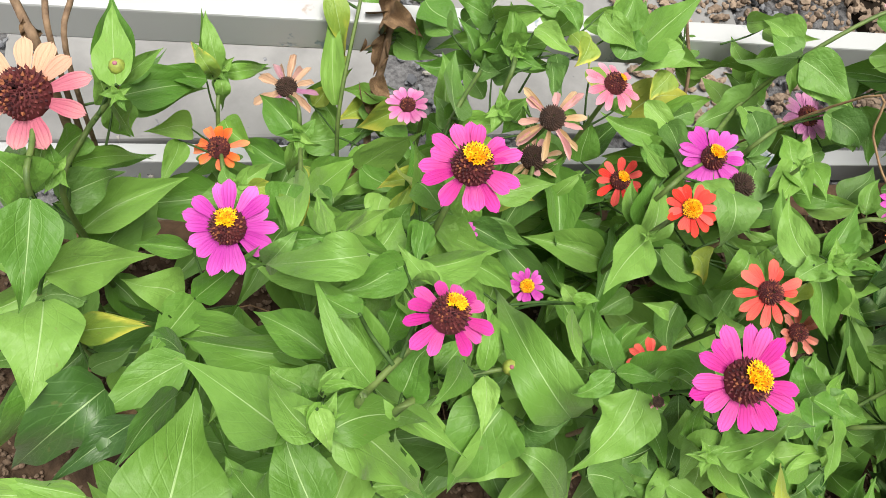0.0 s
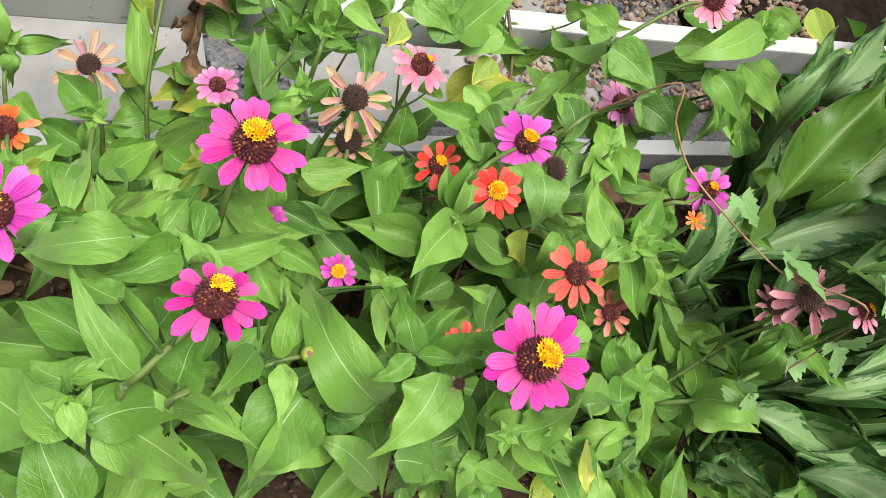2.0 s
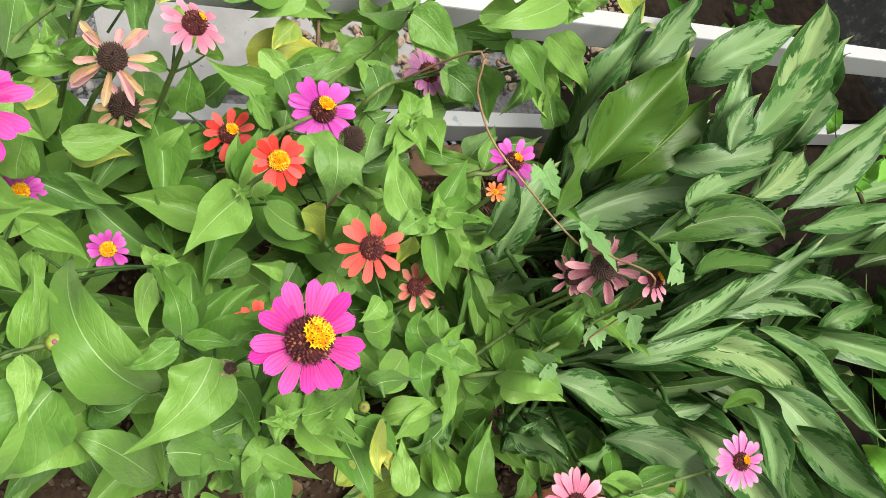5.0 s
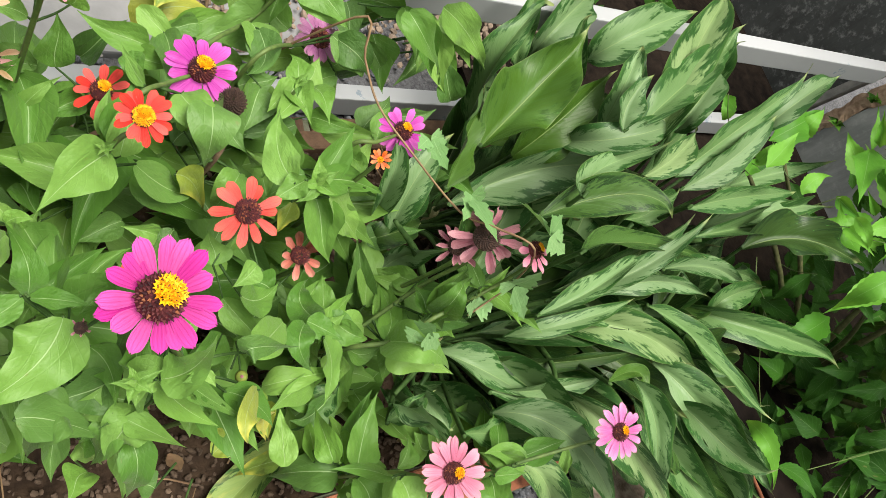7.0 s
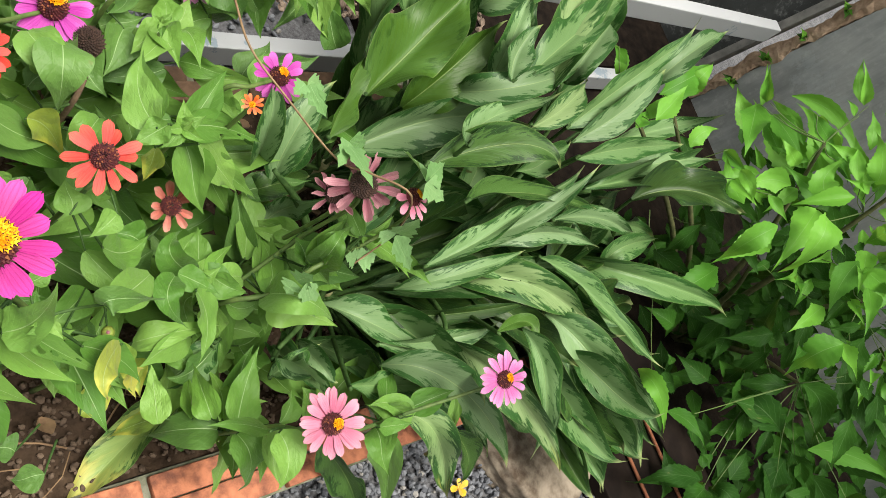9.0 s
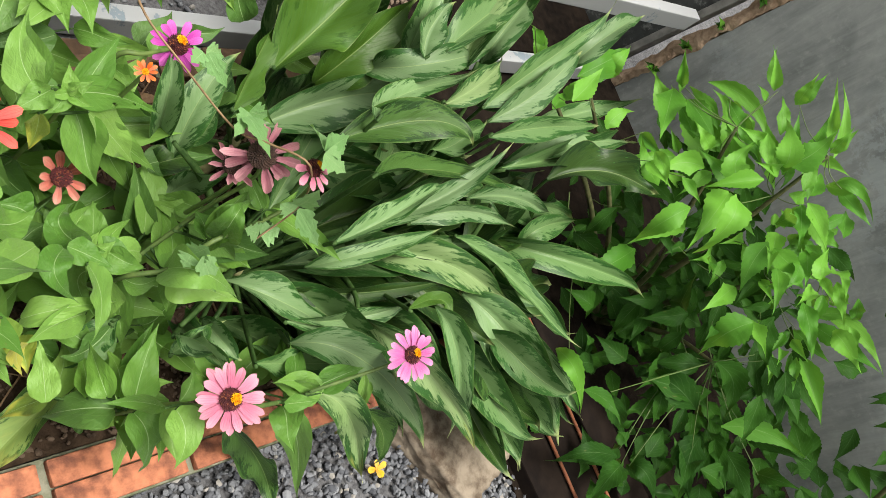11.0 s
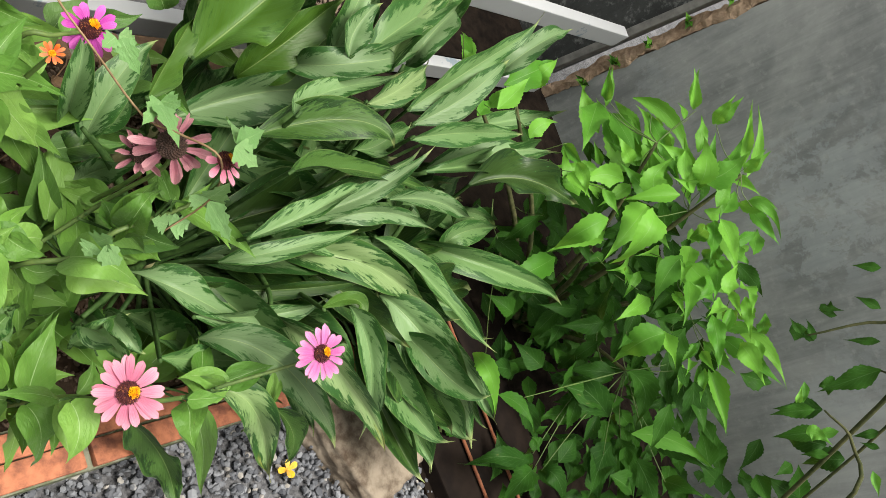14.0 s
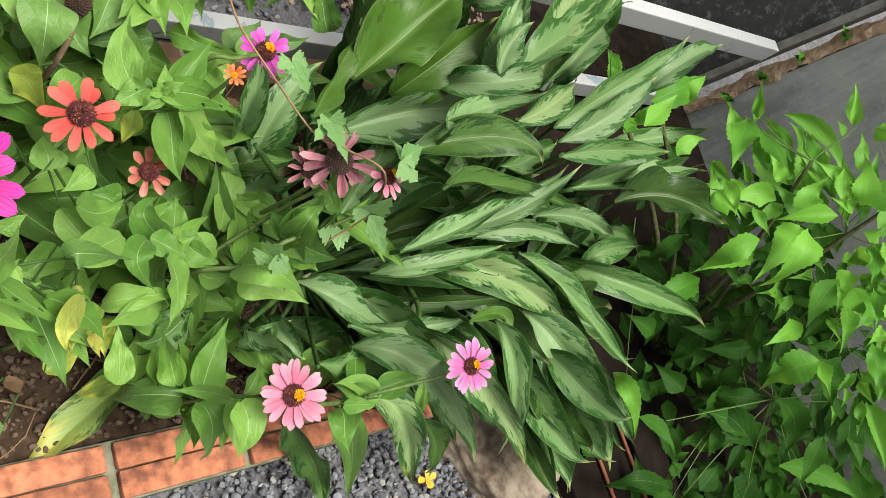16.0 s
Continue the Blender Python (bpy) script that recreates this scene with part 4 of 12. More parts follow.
def shrub_crown(plant):
    """Young leaves on the upper shoots of the shrub."""
    rng = random.Random(80)
    for k in range(90):
        h = rng.uniform(0.32, 0.54)
        a, r = rng.uniform(0, 6.28), 0.24 * rng.uniform(0.1, 1.0) ** 0.6 * (1.25 - h)
        b = Vector((2.09 + r * math.cos(a), -0.06 + r * 1.6 * math.sin(a) - 0.25 * (0.5 - h), h))
        ln = rng.uniform(0.06, 0.13)
        q = b + Vector((math.cos(a) * 0.7 + rng.uniform(-0.5, 0.5), math.sin(a) * 0.7 + rng.uniform(-0.5, 0.5), rng.uniform(-0.5, 0.4))).normalized() * ln
        part("leaf", rng.choice(SLEAF["s"]), plant, span(b, q, ln * rng.uniform(0.28, 0.38), tilt_of(b, q, 0.0)))


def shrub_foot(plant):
    """Low leaves at the foot of the shrub, in the shade-darkened copy."""
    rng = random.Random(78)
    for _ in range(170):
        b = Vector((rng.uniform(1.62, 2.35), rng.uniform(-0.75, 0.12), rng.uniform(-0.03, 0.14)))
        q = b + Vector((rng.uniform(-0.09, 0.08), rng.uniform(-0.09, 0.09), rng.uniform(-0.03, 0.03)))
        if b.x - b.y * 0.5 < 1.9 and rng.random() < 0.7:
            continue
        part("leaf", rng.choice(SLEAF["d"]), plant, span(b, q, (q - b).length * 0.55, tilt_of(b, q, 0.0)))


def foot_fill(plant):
    """Leaves of the dark shrub near the foot of the wall, in the shade-darkened copy."""
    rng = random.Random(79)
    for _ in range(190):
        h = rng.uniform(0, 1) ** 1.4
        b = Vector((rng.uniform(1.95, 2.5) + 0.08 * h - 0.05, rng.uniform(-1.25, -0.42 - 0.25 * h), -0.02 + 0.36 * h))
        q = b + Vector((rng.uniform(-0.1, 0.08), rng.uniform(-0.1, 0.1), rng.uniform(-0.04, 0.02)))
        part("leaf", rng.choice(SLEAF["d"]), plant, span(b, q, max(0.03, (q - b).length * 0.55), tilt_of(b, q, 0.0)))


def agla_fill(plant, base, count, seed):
    """Lower leaves of an aglaonema, spreading from its cane, in colours darkened for shade."""
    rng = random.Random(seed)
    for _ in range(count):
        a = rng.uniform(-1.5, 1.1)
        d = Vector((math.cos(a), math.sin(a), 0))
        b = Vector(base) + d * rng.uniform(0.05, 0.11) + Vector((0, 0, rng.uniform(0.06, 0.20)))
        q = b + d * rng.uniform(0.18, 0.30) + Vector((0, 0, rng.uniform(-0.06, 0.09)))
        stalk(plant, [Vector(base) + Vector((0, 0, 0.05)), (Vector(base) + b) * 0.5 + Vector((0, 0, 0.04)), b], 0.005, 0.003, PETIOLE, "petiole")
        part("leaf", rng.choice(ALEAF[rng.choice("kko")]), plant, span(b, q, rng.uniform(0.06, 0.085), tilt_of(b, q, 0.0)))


def tuft(plant, at, size, count=6, kind="p"):
    """A rosette of young leaves at a shoot's tip."""
    c = Vector(at)
    up = (OPEN_SIDE - c).normalized()
    x = up.orthogonal().normalized()
    y = up.cross(x)
    turn = PICK.uniform(0, 6.28)
    for k in range(count):
        a = turn + k * 2.4 + PICK.uniform(-0.4, 0.4)
        out = x * math.cos(a) + y * math.sin(a)
        f = (0.45 + 0.55 * k / count) * PICK.uniform(0.8, 1.15)
        q = c + (out * f + up * (0.75 - 0.7 * f)) * size
        part("leaf", PICK.choice(ZLEAF[kind if k < count * 0.6 else "g"]), plant, span(c + up * (0.006 - 0.006 * f), q, size * f * PICK.uniform(0.48, 0.66), up + out * PICK.uniform(-0.1, 0.5)))


def weed(at, size, seed, toward=(-1, 0, 0)):
    """A seedling in the crack beside the wall."""
    rng = random.Random(seed)
    w = thing("weed", at, "tiny green weed growing from the crack beside the wall", "weed", "weeds at the wall")
    c = Vector(at)
    for k in range(6):
        q = c + Vector((toward[0] * rng.uniform(0.3, 1.0) + rng.uniform(-0.3, 0.3), rng.uniform(-0.9, 0.9), rng.uniform(-0.3, 0.9))) * size
        part("leaf", rng.choice(SLEAF["d" if k % 2 else "s"]), w, span(c, q, size * 0.5, Vector((-1, -0.3, 0.8))))


for k, zz in enumerate((0.10, 0.22, 0.34, 0.47, 0.60, 0.70)):
    weed((WX - 0.004, 0.541 + 0.004 * (k % 2), zz), 0.035, k + 40)
for k, (wx, wy) in enumerate(((1.62, 0.82), (1.75, 0.90), (1.52, 0.80), (1.9, 0.86), (2.1, 0.95))):
    rngw = random.Random(k + 60)
    w = thing("weed", (wx, wy, -0.035), "dark green weed on damp soil behind the fence", "weed", "weeds behind the fence")
    for _ in range(9):
        c = Vector((wx + rngw.uniform(-0.03, 0.03), wy + rngw.uniform(-0.03, 0.03), -0.03 + rngw.uniform(0.02, 0.10)))
        q = c + Vector((rngw.uniform(-0.06, 0.05), rngw.uniform(-0.06, 0.05), rngw.uniform(-0.01, 0.03)))
        part("leaf", rngw.choice(SLEAF["d"]), w, span(c, q, 0.035, tilt_of(c, q, 0.0)))


def litter():
    """Dry leaves and twigs lying on the soil."""
    rng = random.Random(91)
    verts, faces = [], []
    for _ in range(150):
        x, y, a = rng.uniform(-0.2, 1.35), rng.uniform(-0.03, 0.47), rng.uniform(0, 6.28)
        p = [Vector((x, y, 0.045))]
        for k in range(3):
            a += rng.uniform(-0.6, 0.6)
            p.append(p[-1] + Vector((math.cos(a), math.sin(a), rng.uniform(-0.15, 0.15))) * rng.uniform(0.015, 0.04))
        v, f = tube_data(p, [rng.uniform(0.0008, 0.002)] * 4, 5)
        n = len(verts)
        verts += v
        faces += [[n + i for i in q] for q in f]
    for _ in range(60):
        x, y, a, s = rng.uniform(-0.2, 1.35), rng.uniform(-0.03, 0.47), rng.uniform(0, 6.28), rng.uniform(0.012, 0.034)
        d, e = Vector((math.cos(a), math.sin(a), 0)), Vector((-math.sin(a), math.cos(a), 0))
        n = len(verts)
        for i in range(5):
            u = i / 4
            h = s * 0.42 * math.sin(math.pi * min(1, u * 0.9 + 0.05))
            for j in (-1, 0, 1):
                verts.append(Vector((x, y, 0.045)) + d * s * u + e * h * j + Vector((0, 0, 0.25 * s * abs(j) + 0.3 * s * math.sin(3 * u + a))))
        faces += [(n + i * 3 + j, n + i * 3 + j + 1, n + i * 3 + j + 4, n + i * 3 + j + 3) for i in range(4) for j in range(2)]
    return mesh_of("leaf_litter", verts, faces, [DRY])


tagged(new("leaf_litter", litter()), "dry brown leaves and twigs on the soil", "leaf litter", kind="stuff")

LEAF_YELLOW = zinnia_leaf_material("zinnia_leaf_yellow", (0.24, 0.31, 0.045), (0.50, 0.46, 0.075), yellow=0.22)
# kind of leaf: material, outline, steps along and across, fold, waviness, holes, teeth, label
for key, mat, holes, label in (("g", LEAF, 0, ""), ("p", LEAF_PALE, 0, ""), ("d", LEAF_DEEP, 0, ""), ("m", LEAF_MID, 0, ""), ("y", LEAF_SPENT, 0, "yellowing leaf"), ("Y", LEAF_YELLOW, 0, "yellow fading leaf"), ("q", LEAF_GLOSSY, 0, "dark glossy leaf"), ("h", LEAF, 5, "insect-eaten leaf")):
    GROWN["z" + key] = (mat, sessile, 44 if holes else 18, 10 if holes else 4, (0.12, 0.55), (0.02, 0.10), holes, 0, label)
for key, mat, shape in (("a", AGLA, sword), ("k", AGLA_DARK, sword), ("n", AGLA_GREEN, broad), ("y", AGLA_YELLOW, sword), ("Y", AGLA_FADED, sword), ("o", AGLA_OLIVE_SHADE, broad)):
    GROWN["a" + key] = (mat, shape, 30, 5, (0.45, 1.3), (0.08, 0.22), 0, 0, "")
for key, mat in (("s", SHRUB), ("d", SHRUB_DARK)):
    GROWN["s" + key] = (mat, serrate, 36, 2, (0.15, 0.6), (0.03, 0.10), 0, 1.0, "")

# ---- zinnias ----

p = thing("zinnia", (-0.163, 0.357, 0.02), "zinnia with a large faded pink and tan flower", "flower", "zinnias in the bed")
stalk(p, [(-0.163, 0.357, 0.02), (-0.163, 0.337, 0.282), (-0.163, 0.317, 0.503), (-0.161, 0.361, 0.52), (-0.163, 0.404, 0.515)], 0.0036, 0.0023)
bloom(p, (-0.166, 0.399, 0.532), (-0.172, -0.299, 0.938), 0.0538, "rose", toward=(0.045, 0.9, 0.433), petals=13, disc=0.45, cone=0.7, pollen=0, old=False, gaps=(2, 5))
zleaf(p, (-0.158, 0.311, 0.517), (-0.186, 0.326, 0.566), 0.053)
zleaf(p, (-0.162, 0.321, 0.5), (-0.155, 0.377, 0.511), 0.036, "g", (-0.163, 0.321, 0.459))
zleaf(p, (-0.154, 0.301, 0.455), (-0.125, 0.295, 0.433), 0.021, "b", (-0.163, 0.325, 0.414))
tuft(p, (-0.149, 0.353, 0.488), 0.027)
grow_leaf(p, (-0.156, 0.3, 0.531), (-0.161, 0.259, 0.511), (-0.168, 0.219, 0.489), 0.0541, "zg", (-0.163, 0.317, 0.503))
low_leaves(p, (-0.163, 0.357, 0.02), (-0.163, 0.317, 0.503), 6)

p = thing("zinnia", (-0.043, 0.317, 0.02), "zinnia with violet-pink petals and yellow florets", "flower", "zinnias in the bed")
stalk(p, [(-0.043, 0.317, 0.02), (-0.043, 0.297, 0.215), (-0.043, 0.277, 0.37), (-0.018, 0.281, 0.448), (-0.005, 0.294, 0.476)], 0.0036, 0.0023)
bloom(p, (-0.007, 0.29, 0.489), (-0.172, -0.299, 0.938), 0.0418, "violet", toward=(0.129, 0.884, 0.449), petals=16, disc=0.42, pollen=0.52)
zleaf(p, (-0.037, 0.297, 0.421), (-0.095, 0.313, 0.41), 0.026, "g", (-0.033, 0.279, 0.401))
zleaf(p, (-0.051, 0.268, 0.371), (-0.105, 0.277, 0.411), 0.053, "g", (-0.043, 0.281, 0.339))
zleaf(p, (-0.052, 0.173, 0.383), (-0.107, 0.103, 0.414), 0.041, "d", (-0.048, 0.219, 0.334))
zleaf(p, (0.054, 0.324, 0.498), (0.044, 0.276, 0.493), 0.044, "g", (-0.005, 0.294, 0.476))
zleaf(p, (0.012, 0.341, 0.454), (0.044, 0.354, 0.446), 0.027, "y", (-0.023, 0.28, 0.432))
zleaf(p, (0.053, 0.322, 0.496), (0.058, 0.27, 0.491), 0.031, "y", (-0.005, 0.294, 0.476))
zleaf(p, (0.001, 0.279, 0.323), (-0.048, 0.243, 0.293), 0.034, "g", (-0.043, 0.285, 0.308))
zleaf(p, (-0.062, 0.234, 0.296), (-0.076, 0.255, 0.319), 0.025, "g", (-0.043, 0.289, 0.277))
zleaf(p, (-0.053, 0.167, 0.349), (-0.009, 0.131, 0.362), 0.032, "g", (-0.049, 0.214, 0.303))
zleaf(p, (0.024, 0.251, 0.489), (0.078, 0.247, 0.517), 0.032, "g", (-0.01, 0.289, 0.465))
grow_leaf(p, (-0.046, 0.186, 0.444), (-0.089, 0.17, 0.427), (-0.133, 0.145, 0.412), 0.0460, "zg", (-0.024, 0.28, 0.428))
grow_leaf(p, (-0.042, 0.265, 0.39), (-0.062, 0.232, 0.405), (-0.083, 0.196, 0.423), 0.0420, "zh", (-0.04, 0.278, 0.38))
grow_leaf(p, (-0.042, 0.265, 0.392), (-0.012, 0.269, 0.436), (0.018, 0.26, 0.504), 0.0319, "zg", (-0.04, 0.278, 0.38))
grow_leaf(p, (-0.051, 0.236, 0.389), (0.006, 0.2, 0.44), (0.057, 0.14, 0.543), 0.0461, "zg", (-0.04, 0.278, 0.38))
grow_leaf(p, (-0.047, 0.186, 0.442), (-0.068, 0.218, 0.415), (-0.087, 0.211, 0.417), 0.0312, "zd", (-0.024, 0.28, 0.428))
low_leaves(p, (-0.043, 0.317, 0.02), (-0.043, 0.277, 0.37), 6)

p = thing("zinnia", (0.16, 0.287, 0.02), "tall zinnia with bright magenta petals and a yellow-tipped cone", "flower", "zinnias in the bed")
stalk(p, [(0.16, 0.287, 0.02), (0.16, 0.267, 0.308), (0.16, 0.247, 0.556), (0.171, 0.262, 0.591), (0.182, 0.272, 0.608)], 0.0036, 0.0023)
bloom(p, (0.18, 0.268, 0.62), (-0.172, -0.299, 0.938), 0.0387, "magenta", toward=(0.451, 0.756, 0.475), petals=17, disc=0.46, cone=0.95, pollen=0.56)
zleaf(p, (0.151, 0.23, 0.589), (0.124, 0.201, 0.585), 0.030, "g", (0.162, 0.25, 0.563))
zleaf(p, (0.166, 0.257, 0.534), (0.198, 0.231, 0.51), 0.043, "g", (0.16, 0.251, 0.506))
zleaf(p, (0.135, 0.273, 0.521), (0.159, 0.306, 0.526), 0.027, "y", (0.16, 0.251, 0.506))
zleaf(p, (0.135, 0.303, 0.509), (0.114, 0.26, 0.504), 0.033, "p", (0.16, 0.255, 0.457))
zleaf(p, (0.168, 0.259, 0.535), (0.22, 0.244, 0.504), 0.042, "g", (0.16, 0.251, 0.506))
zleaf(p, (0.135, 0.204, 0.563), (0.22, 0.229, 0.54), 0.035, "g", (0.16, 0.251, 0.506))
zleaf(p, (0.132, 0.263, 0.525), (0.154, 0.274, 0.548), 0.031, "g", (0.16, 0.251, 0.506))
zleaf(p, (0.147, 0.228, 0.6), (0.137, 0.187, 0.598), 0.021, "g", (0.167, 0.256, 0.577))
zleaf(p, (0.157, 0.288, 0.558), (0.184, 0.251, 0.562), 0.040, "g", (0.16, 0.251, 0.506))
zleaf(p, (0.116, 0.222, 0.564), (0.139, 0.253, 0.562), 0.034, "g", (0.16, 0.251, 0.506))
zleaf(p, (0.19, 0.298, 0.543), (0.219, 0.336, 0.552), 0.030, "g", (0.16, 0.251, 0.506))
zleaf(p, (0.195, 0.336, 0.528), (0.238, 0.348, 0.525), 0.023, "p", (0.16, 0.251, 0.506))
zleaf(p, (0.2, 0.336, 0.545), (0.243, 0.301, 0.509), 0.032, "p", (0.18, 0.294, 0.496))
zleaf(p, (0.135, 0.234, 0.498), (0.192, 0.24, 0.49), 0.028, "d", (0.16, 0.255, 0.457))
zleaf(p, (0.167, 0.306, 0.45), (0.112, 0.294, 0.458), 0.025, "g", (0.16, 0.259, 0.407))
grow_leaf(p, (0.18, 0.287, 0.485), (0.165, 0.316, 0.517), (0.152, 0.325, 0.568), 0.0254, "zg", (0.16, 0.255, 0.463))
grow_leaf(p, (0.123, 0.203, 0.513), (0.092, 0.185, 0.58), (0.074, 0.204, 0.586), 0.0352, "zh", (0.16, 0.252, 0.494))
low_leaves(p, (0.16, 0.287, 0.02), (0.16, 0.247, 0.556), 6)

p = thing("zinnia", (0.076, 0.136, 0.02), "tall zinnia with bright magenta petals and a yellow-tipped cone", "flower", "zinnias in the bed")
stalk(p, [(0.076, 0.136, 0.02), (0.076, 0.116, 0.325), (0.076, 0.096, 0.589), (0.088, 0.108, 0.594), (0.131, 0.143, 0.596), (0.135, 0.136, 0.64)], 0.0036, 0.0023)
bloom(p, (0.135, 0.135, 0.651), (0.044, -0.054, 0.998), 0.0314, "magenta", toward=(0.374, 0.797, 0.474), petals=13, disc=0.46, cone=1.0, pollen=0.5, droop=0.3, gaps=(3,))
zleaf(p, (0.066, 0.137, 0.563), (0.014, 0.182, 0.548), 0.040, "g", (0.076, 0.1, 0.536))
zleaf(p, (0.076, 0.149, 0.503), (-0.052, 0.198, 0.459), 0.053, "g", (0.076, 0.104, 0.483))
zleaf(p, (0.089, 0.107, 0.594), (0.051, 0.184, 0.628), 0.043, "g", (0.076, 0.1, 0.536))
zleaf(p, (0.126, 0.186, 0.611), (0.065, 0.165, 0.619), 0.036, "g", (0.131, 0.143, 0.596))
zleaf(p, (0.123, 0.178, 0.598), (0.134, 0.145, 0.574), 0.027, "g", (0.131, 0.143, 0.596))
zleaf(p, (0.064, 0.096, 0.449), (0.105, 0.092, 0.466), 0.021, "g", (0.076, 0.108, 0.43))
grow_leaf(p, (0.088, 0.108, 0.594), (0.065, 0.136, 0.618), (0.051, 0.184, 0.624), 0.0252, "zg")
grow_leaf(p, (0.063, 0.09, 0.581), (0.098, 0.071, 0.547), (0.147, 0.05, 0.439), 0.0586, "zh", (0.076, 0.099, 0.556))
grow_leaf(p, (0.081, 0.149, 0.623), (0.068, 0.161, 0.615), (0.053, 0.174, 0.611), 0.0232, "zg", (0.104, 0.121, 0.595))
grow_leaf(p, (0.14, 0.164, 0.618), (0.135, 0.195, 0.587), (0.119, 0.221, 0.586), 0.0252, "zg", (0.11, 0.126, 0.595))
low_leaves(p, (0.076, 0.136, 0.02), (0.076, 0.096, 0.589), 6)

p = thing("zinnia", (0.258, 0.263, 0.02), "zinnia with violet-pink petals and yellow florets", "flower", "zinnias in the bed")
stalk(p, [(0.258, 0.263, 0.02), (0.275, 0.27, 0.22), (0.294, 0.266, 0.35), (0.295, 0.262, 0.378)], 0.0036, 0.0023)
bloom(p, (0.294, 0.26, 0.386), (-0.28, -0.36, 0.90), 0.0195, "violet", toward=(0.045, 0.9, 0.433), petals=15, disc=0.42, cone=0.5, pollen=1.2, droop=0.0)
zleaf(p, (0.237, 0.319, 0.414), (0.298, 0.296, 0.394), 0.037, "d", (0.247, 0.275, 0.362))
zleaf(p, (0.249, 0.322, 0.405), (0.319, 0.307, 0.378), 0.030, "d", (0.258, 0.231, 0.369))
zleaf(p, (0.348, 0.249, 0.356), (0.361, 0.163, 0.367), 0.047, "g", (0.258, 0.235, 0.33))
zleaf(p, (0.227, 0.243, 0.43), (0.229, 0.198, 0.432), 0.023, "g", (0.258, 0.227, 0.407))
zleaf(p, (0.284, 0.186, 0.387), (0.232, 0.214, 0.405), 0.038, "d", (0.258, 0.231, 0.369))
zleaf(p, (0.221, 0.301, 0.45), (0.225, 0.333, 0.493), 0.040, "g", (0.275, 0.242, 0.427))
grow_leaf(p, (0.327, 0.223, 0.422), (0.32, 0.236, 0.425), (0.317, 0.25, 0.416), 0.0176, "zp", (0.258, 0.228, 0.398))
grow_leaf(p, (0.319, 0.216, 0.44), (0.328, 0.216, 0.451), (0.34, 0.211, 0.455), 0.0170, "zp", (0.258, 0.226, 0.422))
low_leaves(p, (0.258, 0.263, 0.02), (0.258, 0.223, 0.446), 6)

p = thing("zinnia", (0.493, 0.118, 0.02), "tall zinnia with bright magenta petals and a yellow-tipped cone", "flower", "zinnias in the bed")
stalk(p, [(0.493, 0.118, 0.02), (0.493, 0.098, 0.191), (0.493, 0.078, 0.321), (0.399, 0.085, 0.515), (0.391, 0.096, 0.56)], 0.0036, 0.0023)
bloom(p, (0.388, 0.091, 0.574), (-0.172, -0.299, 0.938), 0.0451, "magenta", toward=(0.751, 0.497, 0.435), petals=16, disc=0.44, cone=0.8, pollen=0.62)
zleaf(p, (0.41, 0.06, 0.426), (0.419, 0.11, 0.474), 0.045, "g", (0.455, 0.081, 0.399))
zleaf(p, (0.506, 0.067, 0.275), (0.493, 0.027, 0.262), 0.046, "g", (0.493, 0.09, 0.243))
zleaf(p, (0.487, 0.063, 0.354), (0.543, 0.001, 0.339), 0.045, "h", (0.493, 0.078, 0.321))
zleaf(p, (0.409, 0.056, 0.351), (0.433, 0.019, 0.336), 0.034, "g", (0.493, 0.078, 0.321))
zleaf(p, (0.422, 0.102, 0.497), (0.42, 0.148, 0.489), 0.025, "g", (0.418, 0.084, 0.476))
zleaf(p, (0.469, 0.051, 0.404), (0.492, -0.041, 0.394), 0.051, "h", (0.474, 0.079, 0.36))
zleaf(p, (0.423, 0.033, 0.306), (0.41, -0.021, 0.275), 0.038, "g", (0.493, 0.086, 0.269))
zleaf(p, (0.465, 0.087, 0.351), (0.469, 0.113, 0.376), 0.024, "g", (0.493, 0.078, 0.321))
zleaf(p, (0.493, 0.064, 0.335), (0.474, 0.1, 0.351), 0.026)
zleaf(p, (0.48, 0.075, 0.34), (0.444, 0.06, 0.314), 0.022, "d", (0.493, 0.078, 0.321))
zleaf(p, (0.445, 0.099, 0.439), (0.47, 0.11, 0.448), 0.020, "g", (0.455, 0.081, 0.399))
zleaf(p, (0.524, 0.116, 0.341), (0.473, 0.069, 0.343), 0.039, "g", (0.493, 0.078, 0.321))
tuft(p, (0.473, 0.069, 0.352), 0.039)
tuft(p, (0.389, 0.05, 0.477), 0.022)
tuft(p, (0.382, 0.05, 0.495), 0.024)
tuft(p, (0.436, 0.049, 0.497), 0.020)
grow_leaf(p, (0.385, 0.046, 0.483), (0.396, 0.081, 0.462), (0.385, 0.097, 0.53), 0.0329, "zg", (0.422, 0.083, 0.467))
grow_leaf(p, (0.408, 0.054, 0.473), (0.426, 0.052, 0.502), (0.429, 0.059, 0.56), 0.0392, "zg", (0.422, 0.083, 0.467))
grow_leaf(p, (0.484, 0.047, 0.406), (0.526, 0.035, 0.371), (0.552, 0.011, 0.341), 0.0336, "zg", (0.458, 0.081, 0.394))
grow_leaf(p, (0.406, 0.056, 0.467), (0.442, 0.036, 0.416), (0.477, 0.018, 0.393), 0.0296, "zp", (0.434, 0.082, 0.442))
grow_leaf(p, (0.414, 0.059, 0.462), (0.397, 0.06, 0.452), (0.42, 0.038, 0.359), 0.0343, "zg", (0.434, 0.082, 0.442))
grow_leaf(p, (0.397, 0.114, 0.45), (0.426, 0.077, 0.358), (0.372, 0.037, 0.394), 0.0405, "zd", (0.434, 0.082, 0.442))
